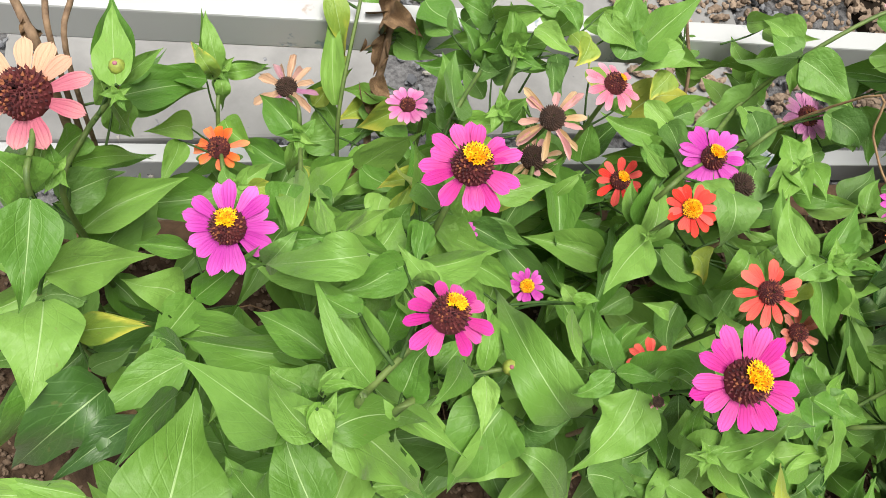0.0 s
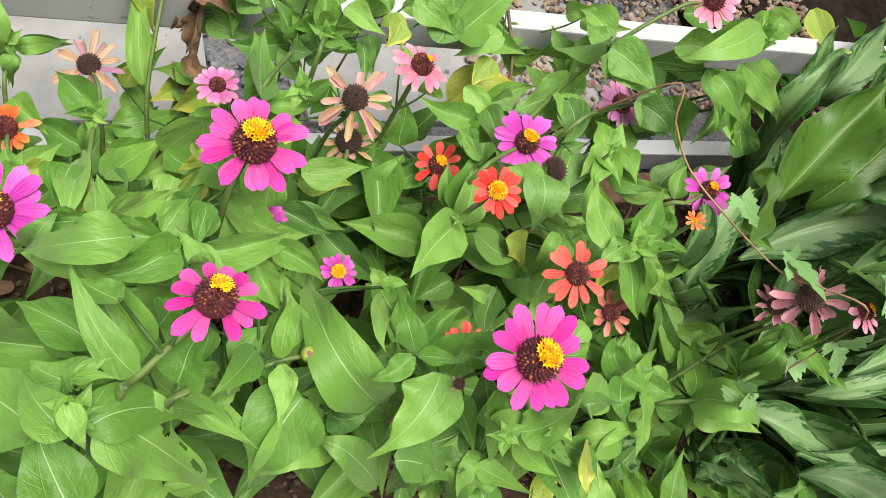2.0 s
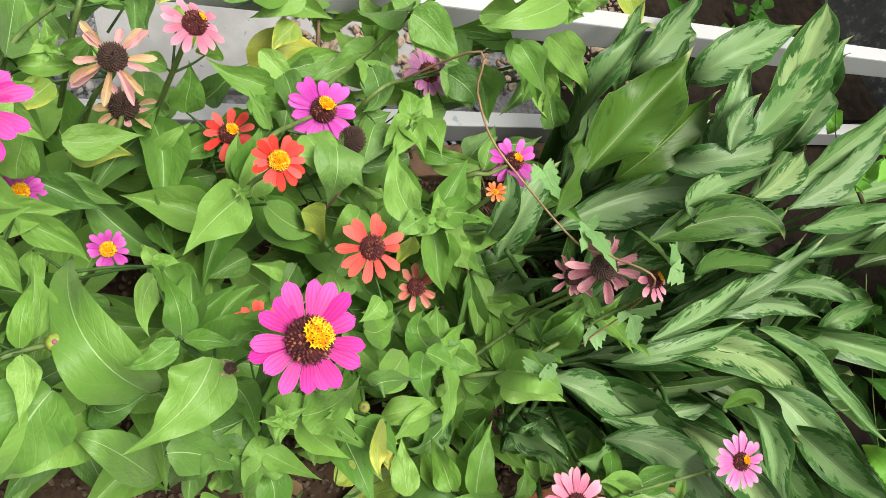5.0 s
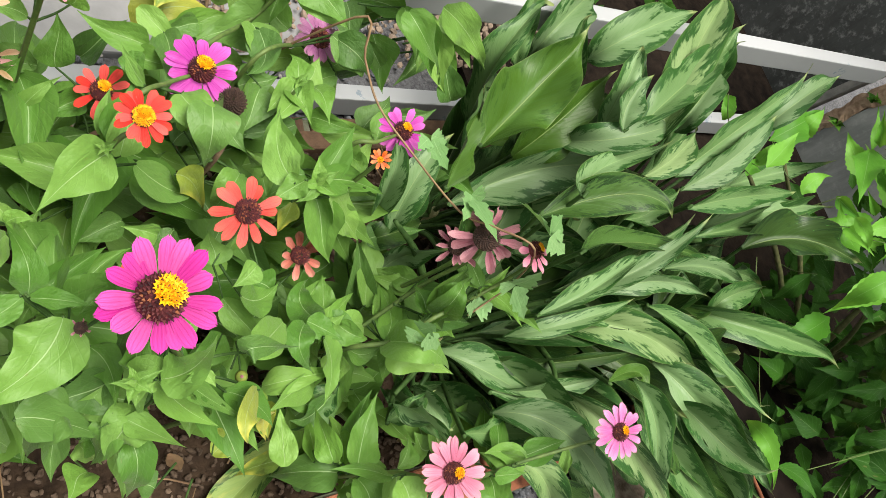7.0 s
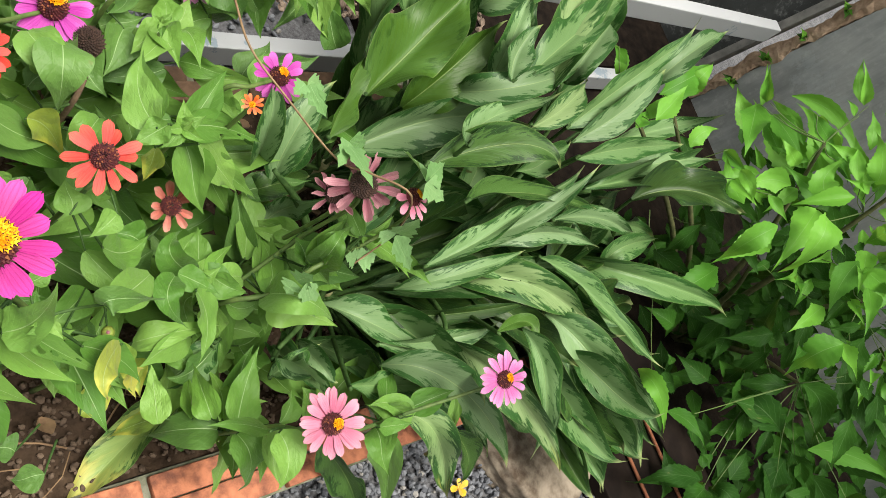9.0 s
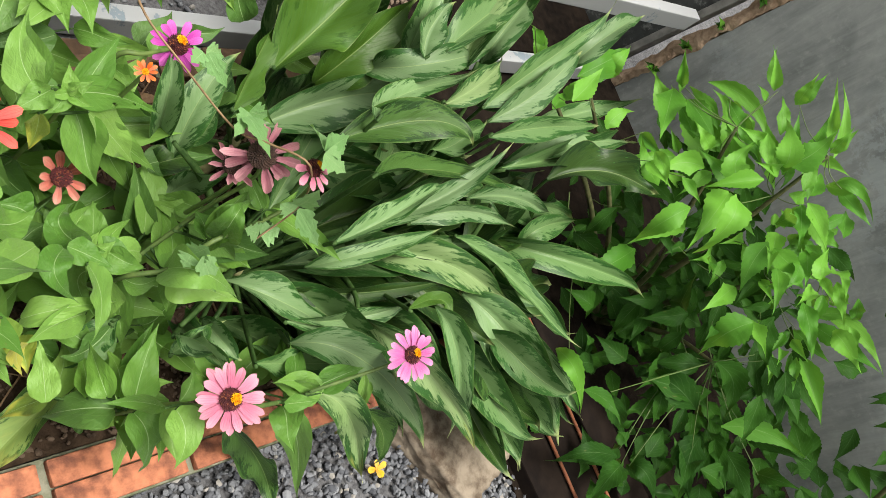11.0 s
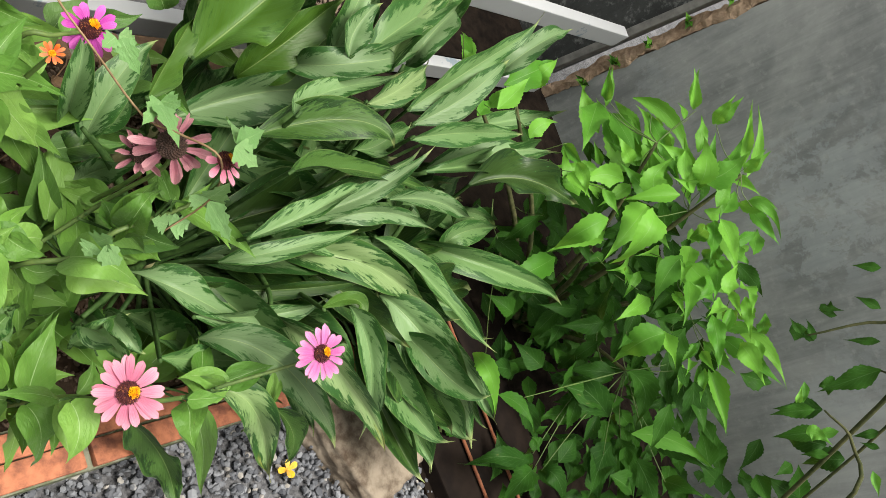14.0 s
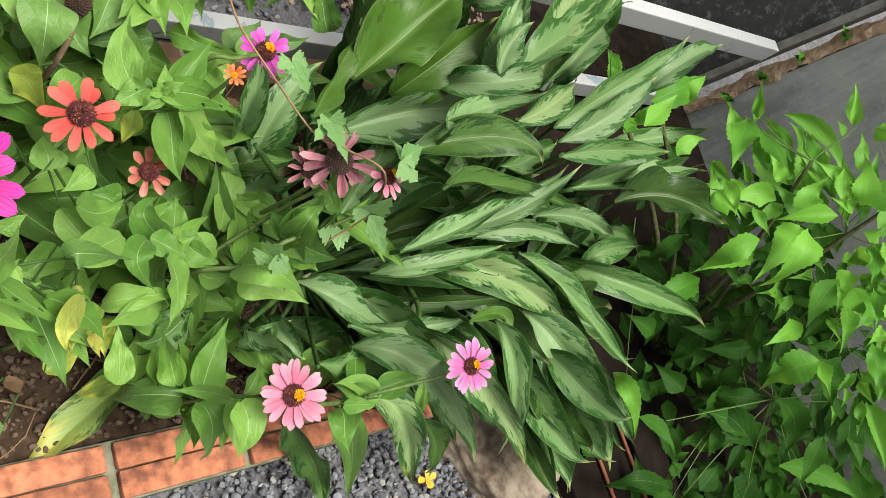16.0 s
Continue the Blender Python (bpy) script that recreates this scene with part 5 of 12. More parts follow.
grow_leaf(p, (0.409, 0.028, 0.348), (0.413, 0.001, 0.332), (0.419, -0.014, 0.237), 0.0375, "zg", (0.493, 0.078, 0.321))
grow_leaf(p, (0.524, 0.046, 0.387), (0.492, 0.015, 0.421), (0.493, -0.008, 0.41), 0.0276, "zY", (0.47, 0.08, 0.369))
grow_leaf(p, (0.399, 0.045, 0.38), (0.416, 0.026, 0.392), (0.431, 0.001, 0.426), 0.0272, "zg", (0.47, 0.08, 0.369))
grow_leaf(p, (0.432, 0.049, 0.468), (0.452, 0.037, 0.446), (0.525, 0.015, 0.362), 0.0217, "zh", (0.434, 0.082, 0.442))
grow_leaf(p, (0.505, 0.076, 0.424), (0.52, 0.077, 0.432), (0.58, 0.08, 0.385), 0.0289, "zd", (0.458, 0.081, 0.394))
grow_leaf(p, (0.415, 0.049, 0.371), (0.393, 0.032, 0.373), (0.392, 0.021, 0.311), 0.0463, "zg", (0.481, 0.079, 0.345))
low_leaves(p, (0.493, 0.118, 0.02), (0.493, 0.078, 0.321), 6)

p = thing("zinnia", (0.444, 0.373, 0.02), "zinnia with violet-pink petals and yellow florets", "flower", "zinnias in the bed")
stalk(p, [(0.444, 0.373, 0.02), (0.444, 0.353, 0.255), (0.444, 0.333, 0.449), (0.488, 0.365, 0.434), (0.533, 0.391, 0.416)], 0.0036, 0.0023)
bloom(p, (0.531, 0.387, 0.428), (-0.172, -0.299, 0.938), 0.0391, "violet", toward=(0.451, 0.756, 0.475), petals=16, disc=0.40, pollen=0.55)
zleaf(p, (0.455, 0.396, 0.44), (0.463, 0.351, 0.441), 0.030, "g", (0.444, 0.337, 0.41))
zleaf(p, (0.523, 0.348, 0.431), (0.538, 0.295, 0.437), 0.051, "d", (0.533, 0.391, 0.416))
zleaf(p, (0.444, 0.346, 0.327), (0.49, 0.338, 0.387), 0.040, "g", (0.444, 0.349, 0.293))
zleaf(p, (0.456, 0.325, 0.297), (0.502, 0.325, 0.362), 0.038, "d", (0.444, 0.353, 0.255))
zleaf(p, (0.453, 0.386, 0.281), (0.407, 0.359, 0.241), 0.032, "g", (0.444, 0.353, 0.255))
zleaf(p, (0.474, 0.345, 0.341), (0.548, 0.329, 0.316), 0.040, "p", (0.444, 0.349, 0.293))
grow_leaf(p, (0.474, 0.324, 0.342), (0.503, 0.279, 0.34), (0.567, 0.273, 0.289), 0.0525, "zg", (0.444, 0.345, 0.328))
grow_leaf(p, (0.519, 0.328, 0.457), (0.511, 0.292, 0.457), (0.519, 0.285, 0.399), 0.0541, "zd", (0.477, 0.357, 0.438))
grow_leaf(p, (0.465, 0.362, 0.432), (0.461, 0.394, 0.419), (0.458, 0.43, 0.41), 0.0174, "zg", (0.444, 0.336, 0.425))
grow_leaf(p, (0.495, 0.347, 0.443), (0.51, 0.315, 0.45), (0.555, 0.315, 0.409), 0.0424, "zg", (0.477, 0.357, 0.438))
low_leaves(p, (0.444, 0.373, 0.02), (0.444, 0.333, 0.449), 6)

p = thing("zinnia", (0.434, 0.432, 0.02), "zinnia with a bright orange-red flower", "flower", "zinnias in the bed")
stalk(p, [(0.434, 0.432, 0.02), (0.434, 0.412, 0.203), (0.438, 0.398, 0.335), (0.444, 0.399, 0.356)], 0.0036, 0.0023)
bloom(p, (0.443, 0.396, 0.366), (-0.172, -0.299, 0.938), 0.0297, "red", toward=(0.718, 0.536, 0.444), petals=11, disc=0.42, pollen=0.55)
zleaf(p, (0.462, 0.385, 0.371), (0.43, 0.372, 0.354), 0.038, "g", (0.434, 0.392, 0.347))
zleaf(p, (0.427, 0.39, 0.358), (0.378, 0.366, 0.352), 0.033)
zleaf(p, (0.478, 0.429, 0.387), (0.53, 0.406, 0.396), 0.031, "g", (0.433, 0.391, 0.363))
zleaf(p, (0.399, 0.411, 0.382), (0.397, 0.444, 0.433), 0.044, "g", (0.433, 0.392, 0.358))
zleaf(p, (0.435, 0.439, 0.31), (0.388, 0.372, 0.279), 0.048, "g", (0.434, 0.4, 0.29))
zleaf(p, (0.473, 0.348, 0.34), (0.502, 0.406, 0.356), 0.051, "g", (0.434, 0.396, 0.318))
zleaf(p, (0.462, 0.383, 0.327), (0.498, 0.341, 0.359), 0.034, "g", (0.434, 0.4, 0.29))
zleaf(p, (0.479, 0.409, 0.297), (0.518, 0.368, 0.332), 0.031, "g", (0.434, 0.404, 0.261))
zleaf(p, (0.397, 0.414, 0.233), (0.431, 0.426, 0.284), 0.033, "g", (0.434, 0.412, 0.203))
zleaf(p, (0.446, 0.475, 0.31), (0.488, 0.486, 0.374), 0.040, "d", (0.434, 0.4, 0.29))
zleaf(p, (0.431, 0.359, 0.337), (0.391, 0.367, 0.304), 0.031, "d", (0.434, 0.396, 0.318))
low_leaves(p, (0.434, 0.432, 0.02), (0.434, 0.392, 0.347), 6)

p = thing("zinnia", (0.416, 0.326, 0.02), "zinnia with a bright orange-red flower", "flower", "zinnias in the bed")
stalk(p, [(0.416, 0.326, 0.02), (0.416, 0.306, 0.251), (0.416, 0.286, 0.441), (0.433, 0.291, 0.467), (0.429, 0.281, 0.506)], 0.0036, 0.0023)
bloom(p, (0.427, 0.278, 0.514), (-0.172, -0.299, 0.938), 0.0263, "red", toward=(0.045, 0.9, 0.433), petals=16, disc=0.40, cone=0.5, pollen=1.0, droop=0.0)
zleaf(p, (0.356, 0.257, 0.33), (0.335, 0.232, 0.326), 0.032, "g", (0.416, 0.302, 0.289))
zleaf(p, (0.425, 0.293, 0.43), (0.455, 0.364, 0.446), 0.046, "g", (0.416, 0.29, 0.403))
zleaf(p, (0.431, 0.3, 0.416), (0.436, 0.364, 0.424), 0.033, "g", (0.416, 0.29, 0.403))
zleaf(p, (0.454, 0.264, 0.317), (0.4, 0.247, 0.305), 0.036, "d", (0.416, 0.302, 0.289))
zleaf(p, (0.362, 0.321, 0.303), (0.378, 0.274, 0.309), 0.036, "g", (0.416, 0.302, 0.289))
zleaf(p, (0.443, 0.305, 0.245), (0.404, 0.238, 0.237), 0.035, "g", (0.416, 0.31, 0.204))
zleaf(p, (0.45, 0.313, 0.277), (0.39, 0.317, 0.222), 0.042, "d", (0.416, 0.306, 0.251))
zleaf(p, (0.445, 0.306, 0.257), (0.405, 0.359, 0.244), 0.039, "d", (0.416, 0.31, 0.204))
tuft(p, (0.358, 0.26, 0.321), 0.028)
tuft(p, (0.406, 0.278, 0.457), 0.015)
grow_leaf(p, (0.414, 0.281, 0.443), (0.376, 0.252, 0.452), (0.341, 0.215, 0.464), 0.0561, "zg")
grow_leaf(p, (0.433, 0.294, 0.411), (0.443, 0.322, 0.431), (0.47, 0.377, 0.407), 0.0374, "zg", (0.416, 0.291, 0.394))
grow_leaf(p, (0.438, 0.305, 0.303), (0.403, 0.352, 0.307), (0.397, 0.447, 0.242), 0.0562, "zg", (0.416, 0.301, 0.298))
grow_leaf(p, (0.446, 0.285, 0.411), (0.493, 0.277, 0.365), (0.531, 0.284, 0.343), 0.0372, "zd", (0.416, 0.291, 0.394))
low_leaves(p, (0.416, 0.326, 0.02), (0.416, 0.286, 0.441), 6)

p = thing("zinnia", (0.53, 0.248, 0.02), "zinnia with a salmon-red flower among green leaves", "flower", "zinnias in the bed")
stalk(p, [(0.53, 0.248, 0.02), (0.53, 0.228, 0.212), (0.53, 0.208, 0.364), (0.544, 0.216, 0.393), (0.535, 0.216, 0.435)], 0.0036, 0.0023)
bloom(p, (0.533, 0.212, 0.446), (-0.172, -0.299, 0.938), 0.0354, "salmon", toward=(0.045, 0.9, 0.433), petals=12, disc=0.40, cone=0.6, pollen=0.0)
zleaf(p, (0.53, 0.149, 0.452), (0.501, 0.131, 0.445), 0.028, "g", (0.537, 0.216, 0.426))
zleaf(p, (0.503, 0.169, 0.408), (0.508, 0.208, 0.406), 0.039, "g", (0.538, 0.213, 0.381))
zleaf(p, (0.576, 0.237, 0.267), (0.492, 0.204, 0.251), 0.051, "g", (0.53, 0.224, 0.242))
zleaf(p, (0.529, 0.153, 0.35), (0.57, 0.1, 0.33), 0.037, "g", (0.53, 0.212, 0.334))
grow_leaf(p, (0.541, 0.229, 0.328), (0.555, 0.253, 0.358), (0.56, 0.269, 0.411), 0.0358, "zd", (0.53, 0.215, 0.307))
grow_leaf(p, (0.506, 0.254, 0.312), (0.481, 0.22, 0.313), (0.448, 0.17, 0.367), 0.0400, "zd", (0.53, 0.218, 0.288))
grow_leaf(p, (0.542, 0.154, 0.36), (0.581, 0.158, 0.321), (0.613, 0.178, 0.313), 0.0449, "zg", (0.53, 0.21, 0.345))
low_leaves(p, (0.53, 0.248, 0.02), (0.53, 0.208, 0.364), 6)

p = thing("zinnia", (0.647, 0.238, 0.02), "zinnia with a small wilting peach flower", "flower", "zinnias in the bed")
stalk(p, [(0.647, 0.238, 0.02), (0.647, 0.218, 0.184), (0.647, 0.198, 0.308), (0.64, 0.205, 0.323)], 0.0036, 0.0023)
bloom(p, (0.638, 0.202, 0.333), (-0.172, -0.299, 0.938), 0.0308, "peach", toward=(0.045, 0.9, 0.433), petals=9, disc=0.40, cone=0.6, pollen=0.0, old=True, width=0.4)
zleaf(p, (0.647, 0.212, 0.326), (0.656, 0.235, 0.36), 0.038, "d", (0.647, 0.198, 0.308))
zleaf(p, (0.599, 0.161, 0.326), (0.562, 0.176, 0.333), 0.043, "g", (0.647, 0.198, 0.308))
zleaf(p, (0.646, 0.198, 0.253), (0.692, 0.152, 0.24), 0.030, "d", (0.647, 0.21, 0.234))
zleaf(p, (0.647, 0.261, 0.346), (0.567, 0.264, 0.339), 0.039, "p", (0.64, 0.205, 0.323))
low_leaves(p, (0.647, 0.238, 0.02), (0.647, 0.198, 0.308), 6)

p = thing("zinnia", (0.409, 0.203, 0.02), "zinnia with a salmon-red flower among green leaves", "flower", "zinnias in the bed")
stalk(p, [(0.409, 0.203, 0.02), (0.409, 0.183, 0.21), (0.409, 0.163, 0.36), (0.435, 0.182, 0.336)], 0.0036, 0.0023)
bloom(p, (0.433, 0.179, 0.345), (-0.172, -0.299, 0.938), 0.0272, "salmon", toward=(0.045, 0.9, 0.433), petals=13, disc=0.36, cone=0.6, pollen=0.0)
zleaf(p, (0.371, 0.168, 0.343), (0.447, 0.217, 0.356), 0.037, "g", (0.409, 0.171, 0.3))
zleaf(p, (0.41, 0.095, 0.374), (0.382, 0.118, 0.361), 0.027, "d", (0.414, 0.167, 0.355))
zleaf(p, (0.47, 0.223, 0.366), (0.431, 0.231, 0.379), 0.025, "g", (0.435, 0.182, 0.336))
grow_leaf(p, (0.412, 0.192, 0.299), (0.437, 0.205, 0.315), (0.481, 0.235, 0.294), 0.0288, "zg", (0.409, 0.173, 0.285))
low_leaves(p, (0.409, 0.203, 0.02), (0.409, 0.163, 0.36), 6)

p = thing("zinnia", (0.601, 0.45, 0.02), "zinnia with a fading mauve flower", "flower", "zinnias in the bed")
stalk(p, [(0.601, 0.45, 0.02), (0.601, 0.43, 0.244), (0.601, 0.41, 0.428), (0.687, 0.466, 0.378), (0.715, 0.473, 0.378)], 0.0036, 0.0023)
bloom(p, (0.715, 0.47, 0.389), (-0.002, -0.238, 0.971), 0.0337, "mauve", toward=(0.045, 0.9, 0.433), petals=17, disc=0.44, cone=0.5, pollen=0.0)
zleaf(p, (0.589, 0.392, 0.392), (0.634, 0.396, 0.41), 0.048, "d", (0.601, 0.418, 0.354))
zleaf(p, (0.608, 0.38, 0.409), (0.578, 0.329, 0.392), 0.052, "d", (0.601, 0.414, 0.391))
zleaf(p, (0.618, 0.426, 0.37), (0.63, 0.368, 0.38), 0.031, "g", (0.601, 0.418, 0.354))
zleaf(p, (0.726, 0.414, 0.392), (0.665, 0.396, 0.37), 0.033, "g", (0.715, 0.473, 0.378))
zleaf(p, (0.739, 0.492, 0.44), (0.739, 0.419, 0.432), 0.046, "d", (0.715, 0.473, 0.378))
zleaf(p, (0.698, 0.433, 0.387), (0.652, 0.403, 0.365), 0.032, "d", (0.693, 0.467, 0.378))
zleaf(p, (0.738, 0.463, 0.352), (0.721, 0.5, 0.4), 0.049, "g", (0.691, 0.449, 0.31))
zleaf(p, (0.602, 0.391, 0.37), (0.541, 0.419, 0.379), 0.043, "d", (0.601, 0.418, 0.354))
zleaf(p, (0.612, 0.434, 0.343), (0.601, 0.482, 0.358), 0.038, "p", (0.601, 0.422, 0.318))
zleaf(p, (0.788, 0.422, 0.404), (0.757, 0.454, 0.425), 0.034, "d", (0.715, 0.473, 0.378))
zleaf(p, (0.708, 0.454, 0.322), (0.746, 0.507, 0.349), 0.051, "p", (0.663, 0.442, 0.275))
zleaf(p, (0.774, 0.51, 0.387), (0.814, 0.481, 0.454), 0.045, "d", (0.715, 0.473, 0.378))
zleaf(p, (0.725, 0.536, 0.315), (0.686, 0.598, 0.312), 0.050, "g", (0.688, 0.504, 0.275))
zleaf(p, (0.698, 0.466, 0.348), (0.617, 0.472, 0.339), 0.037, "p", (0.654, 0.446, 0.304))
zleaf(p, (0.754, 0.501, 0.343), (0.752, 0.412, 0.334), 0.046, "g", (0.71, 0.478, 0.306))
zleaf(p, (0.778, 0.451, 0.394), (0.715, 0.438, 0.349), 0.037, "g", (0.715, 0.473, 0.378))
zleaf(p, (0.782, 0.464, 0.417), (0.799, 0.398, 0.376), 0.051, "g", (0.715, 0.473, 0.378))
zleaf(p, (0.762, 0.456, 0.373), (0.713, 0.478, 0.342), 0.034, "g", (0.715, 0.473, 0.378))
zleaf(p, (0.768, 0.466, 0.337), (0.814, 0.429, 0.405), 0.049, "d", (0.72, 0.453, 0.301))
grow_leaf(p, (0.714, 0.455, 0.418), (0.745, 0.429, 0.406), (0.76, 0.414, 0.389), 0.0471, "zd", (0.665, 0.452, 0.391))
grow_leaf(p, (0.721, 0.451, 0.416), (0.746, 0.425, 0.417), (0.768, 0.416, 0.391), 0.0486, "zd", (0.665, 0.452, 0.391))
low_leaves(p, (0.601, 0.45, 0.02), (0.601, 0.41, 0.428), 6)

p = thing("zinnia", (0.367, 0.447, 0.02), "zinnia with soft pink petals and a small yellow centre", "flower", "zinnias in the bed")
stalk(p, [(0.367, 0.447, 0.02), (0.367, 0.427, 0.28), (0.367, 0.407, 0.5), (0.371, 0.414, 0.52)], 0.0036, 0.0023)
bloom(p, (0.373, 0.413, 0.53), (0.151, -0.103, 0.983), 0.0295, "pink", toward=(0.863, 0.327, 0.385), petals=13, disc=0.42, cone=0.8, pollen=0.3, droop=0.2)
zleaf(p, (0.37, 0.47, 0.529), (0.35, 0.444, 0.516), 0.033, "y", (0.369, 0.41, 0.508))
zleaf(p, (0.391, 0.401, 0.499), (0.395, 0.411, 0.524), 0.030, "p", (0.367, 0.411, 0.456))
zleaf(p, (0.374, 0.451, 0.508), (0.381, 0.409, 0.496), 0.034, "y", (0.367, 0.411, 0.456))
zleaf(p, (0.358, 0.396, 0.483), (0.316, 0.405, 0.49), 0.022, "g", (0.367, 0.411, 0.456))
zleaf(p, (0.444, 0.506, 0.452), (0.465, 0.562, 0.475), 0.049, "g", (0.413, 0.47, 0.406))
grow_leaf(p, (0.371, 0.403, 0.285), (0.379, 0.4, 0.342), (0.412, 0.419, 0.358), 0.0266, "zg", (0.367, 0.427, 0.28))
low_leaves(p, (0.367, 0.447, 0.02), (0.367, 0.407, 0.5), 6)

p = thing("zinnia", (0.295, 0.441, 0.02), "zinnia with a withered cream and pink flower", "flower", "zinnias in the bed")
stalk(p, [(0.295, 0.441, 0.02), (0.295, 0.421, 0.237), (0.295, 0.401, 0.414), (0.306, 0.392, 0.476), (0.298, 0.374, 0.521)], 0.0036, 0.0023)
bloom(p, (0.296, 0.37, 0.534), (-0.172, -0.299, 0.938), 0.0407, "cream", toward=(0.045, 0.9, 0.433), petals=13, disc=0.33, cone=0.7, pollen=0.0, old=True, spent=True, width=0.24)
zleaf(p, (0.287, 0.399, 0.512), (0.271, 0.388, 0.478), 0.028, "g", (0.304, 0.388, 0.485))
zleaf(p, (0.267, 0.395, 0.498), (0.292, 0.398, 0.532), 0.019, "g", (0.306, 0.392, 0.476))
zleaf(p, (0.261, 0.343, 0.443), (0.336, 0.348, 0.442), 0.039, "g", (0.295, 0.401, 0.414))
zleaf(p, (0.275, 0.376, 0.366), (0.344, 0.375, 0.355), 0.037, "y", (0.295, 0.409, 0.343))
zleaf(p, (0.254, 0.369, 0.498), (0.212, 0.33, 0.489), 0.030, "y", (0.306, 0.392, 0.476))
zleaf(p, (0.304, 0.418, 0.485), (0.254, 0.409, 0.483), 0.027, "p", (0.304, 0.394, 0.464))
tuft(p, (0.249, 0.387, 0.525), 0.025)
low_leaves(p, (0.295, 0.441, 0.02), (0.295, 0.401, 0.414), 6)

p = thing("zinnia", (0.323, 0.432, 0.02), "zinnia with a withered cream and pink flower", "flower", "zinnias in the bed")
stalk(p, [(0.323, 0.432, 0.02), (0.323, 0.412, 0.22), (0.323, 0.392, 0.379), (0.335, 0.421, 0.375)], 0.0036, 0.0023)
bloom(p, (0.333, 0.418, 0.385), (-0.172, -0.299, 0.938), 0.0316, "cream", toward=(0.045, 0.9, 0.433), petals=11, disc=0.52, cone=0.6, pollen=0.0, old=True, spent=True, width=0.3)
zleaf(p, (0.336, 0.391, 0.392), (0.36, 0.394, 0.423), 0.035, "g", (0.328, 0.404, 0.377))
zleaf(p, (0.289, 0.335, 0.349), (0.38, 0.271, 0.298), 0.042, "d", (0.323, 0.4, 0.315))
zleaf(p, (0.37, 0.45, 0.358), (0.388, 0.402, 0.304), 0.035, "g", (0.323, 0.4, 0.315))
zleaf(p, (0.387, 0.424, 0.364), (0.334, 0.448, 0.339), 0.037, "d", (0.323, 0.396, 0.347))
low_leaves(p, (0.323, 0.432, 0.02), (0.323, 0.392, 0.379), 6)

p = thing("zinnia", (0.078, 0.48, 0.02), "zinnia with a withering mauve and tan flower", "flower", "zinnias in the bed")
stalk(p, [(0.078, 0.48, 0.02), (0.078, 0.508, 0.184), (0.078, 0.535, 0.309), (0.071, 0.613, 0.241)], 0.0036, 0.0023)
bloom(p, (0.069, 0.612, 0.256), (-0.151, -0.064, 0.986), 0.0446, "dusk", toward=(0.045, 0.9, 0.433), petals=15, disc=0.34, cone=0.6, pollen=0.0, old=True, spent=True)
zleaf(p, (0.076, 0.5, 0.308), (0.035, 0.56, 0.312), 0.048, "g", (0.078, 0.53, 0.284))
zleaf(p, (0.112, 0.598, 0.223), (0.135, 0.544, 0.207), 0.033, "p", (0.096, 0.555, 0.175))
zleaf(p, (0.115, 0.617, 0.223), (0.149, 0.581, 0.193), 0.031, "g", (0.1, 0.572, 0.177))
zleaf(p, (0.102, 0.636, 0.198), (0.165, 0.65, 0.25), 0.050, "p", (0.094, 0.589, 0.152))
grow_leaf(p, (0.079, 0.528, 0.27), (0.056, 0.544, 0.278), (0.039, 0.596, 0.254), 0.0340, "zg", (0.078, 0.525, 0.262))
low_leaves(p, (0.078, 0.48, 0.02), (0.078, 0.535, 0.309), 6)

p = thing("zinnia", (0.22, 0.48, 0.02), "zinnia with lilac-pink petals leaning over the bed", "flower", "zinnias in the bed")
stalk(p, [(0.22, 0.48, 0.02), (0.22, 0.492, 0.2), (0.22, 0.504, 0.34), (0.205, 0.516, 0.344)], 0.0036, 0.0023)
bloom(p, (0.203, 0.515, 0.353), (-0.239, -0.129, 0.962), 0.0261, "lilac", toward=(0.045, 0.9, 0.433), petals=16, disc=0.4, cone=0.5, pollen=0.0)
zleaf(p, (0.177, 0.49, 0.333), (0.211, 0.436, 0.334), 0.037, "g", (0.22, 0.502, 0.312))
zleaf(p, (0.227, 0.486, 0.326), (0.216, 0.527, 0.331), 0.031, "g", (0.22, 0.502, 0.312))
low_leaves(p, (0.22, 0.48, 0.02), (0.22, 0.504, 0.34), 6)

p = thing("zinnia", (-0.014, 0.48, 0.02), "zinnia with a small orange flower", "flower", "zinnias in the bed")
stalk(p, [(-0.014, 0.48, 0.02), (-0.014, 0.467, 0.188), (-0.014, 0.453, 0.316), (-0.016, 0.494, 0.292)], 0.0036, 0.0023)
bloom(p, (-0.018, 0.491, 0.302), (-0.172, -0.299, 0.938), 0.0326, "orange", toward=(0.045, 0.9, 0.433), petals=10, disc=0.44, cone=0.6, pollen=0.0, old=True, width=0.44)
zleaf(p, (-0.044, 0.506, 0.318), (-0.095, 0.488, 0.34), 0.039, "p", (-0.016, 0.494, 0.292))
zleaf(p, (-0.058, 0.487, 0.324), (-0.079, 0.423, 0.318), 0.031, "p", (-0.015, 0.478, 0.301))
zleaf(p, (0.002, 0.417, 0.327), (-0.047, 0.396, 0.327), 0.030, "g", (-0.014, 0.456, 0.29))
grow_leaf(p, (-0.116, 0.493, 0.382), (-0.071, 0.508, 0.386), (-0.028, 0.558, 0.326), 0.0402, "zg", (-0.014, 0.453, 0.316))
low_leaves(p, (-0.014, 0.48, 0.02), (-0.014, 0.453, 0.316), 6)

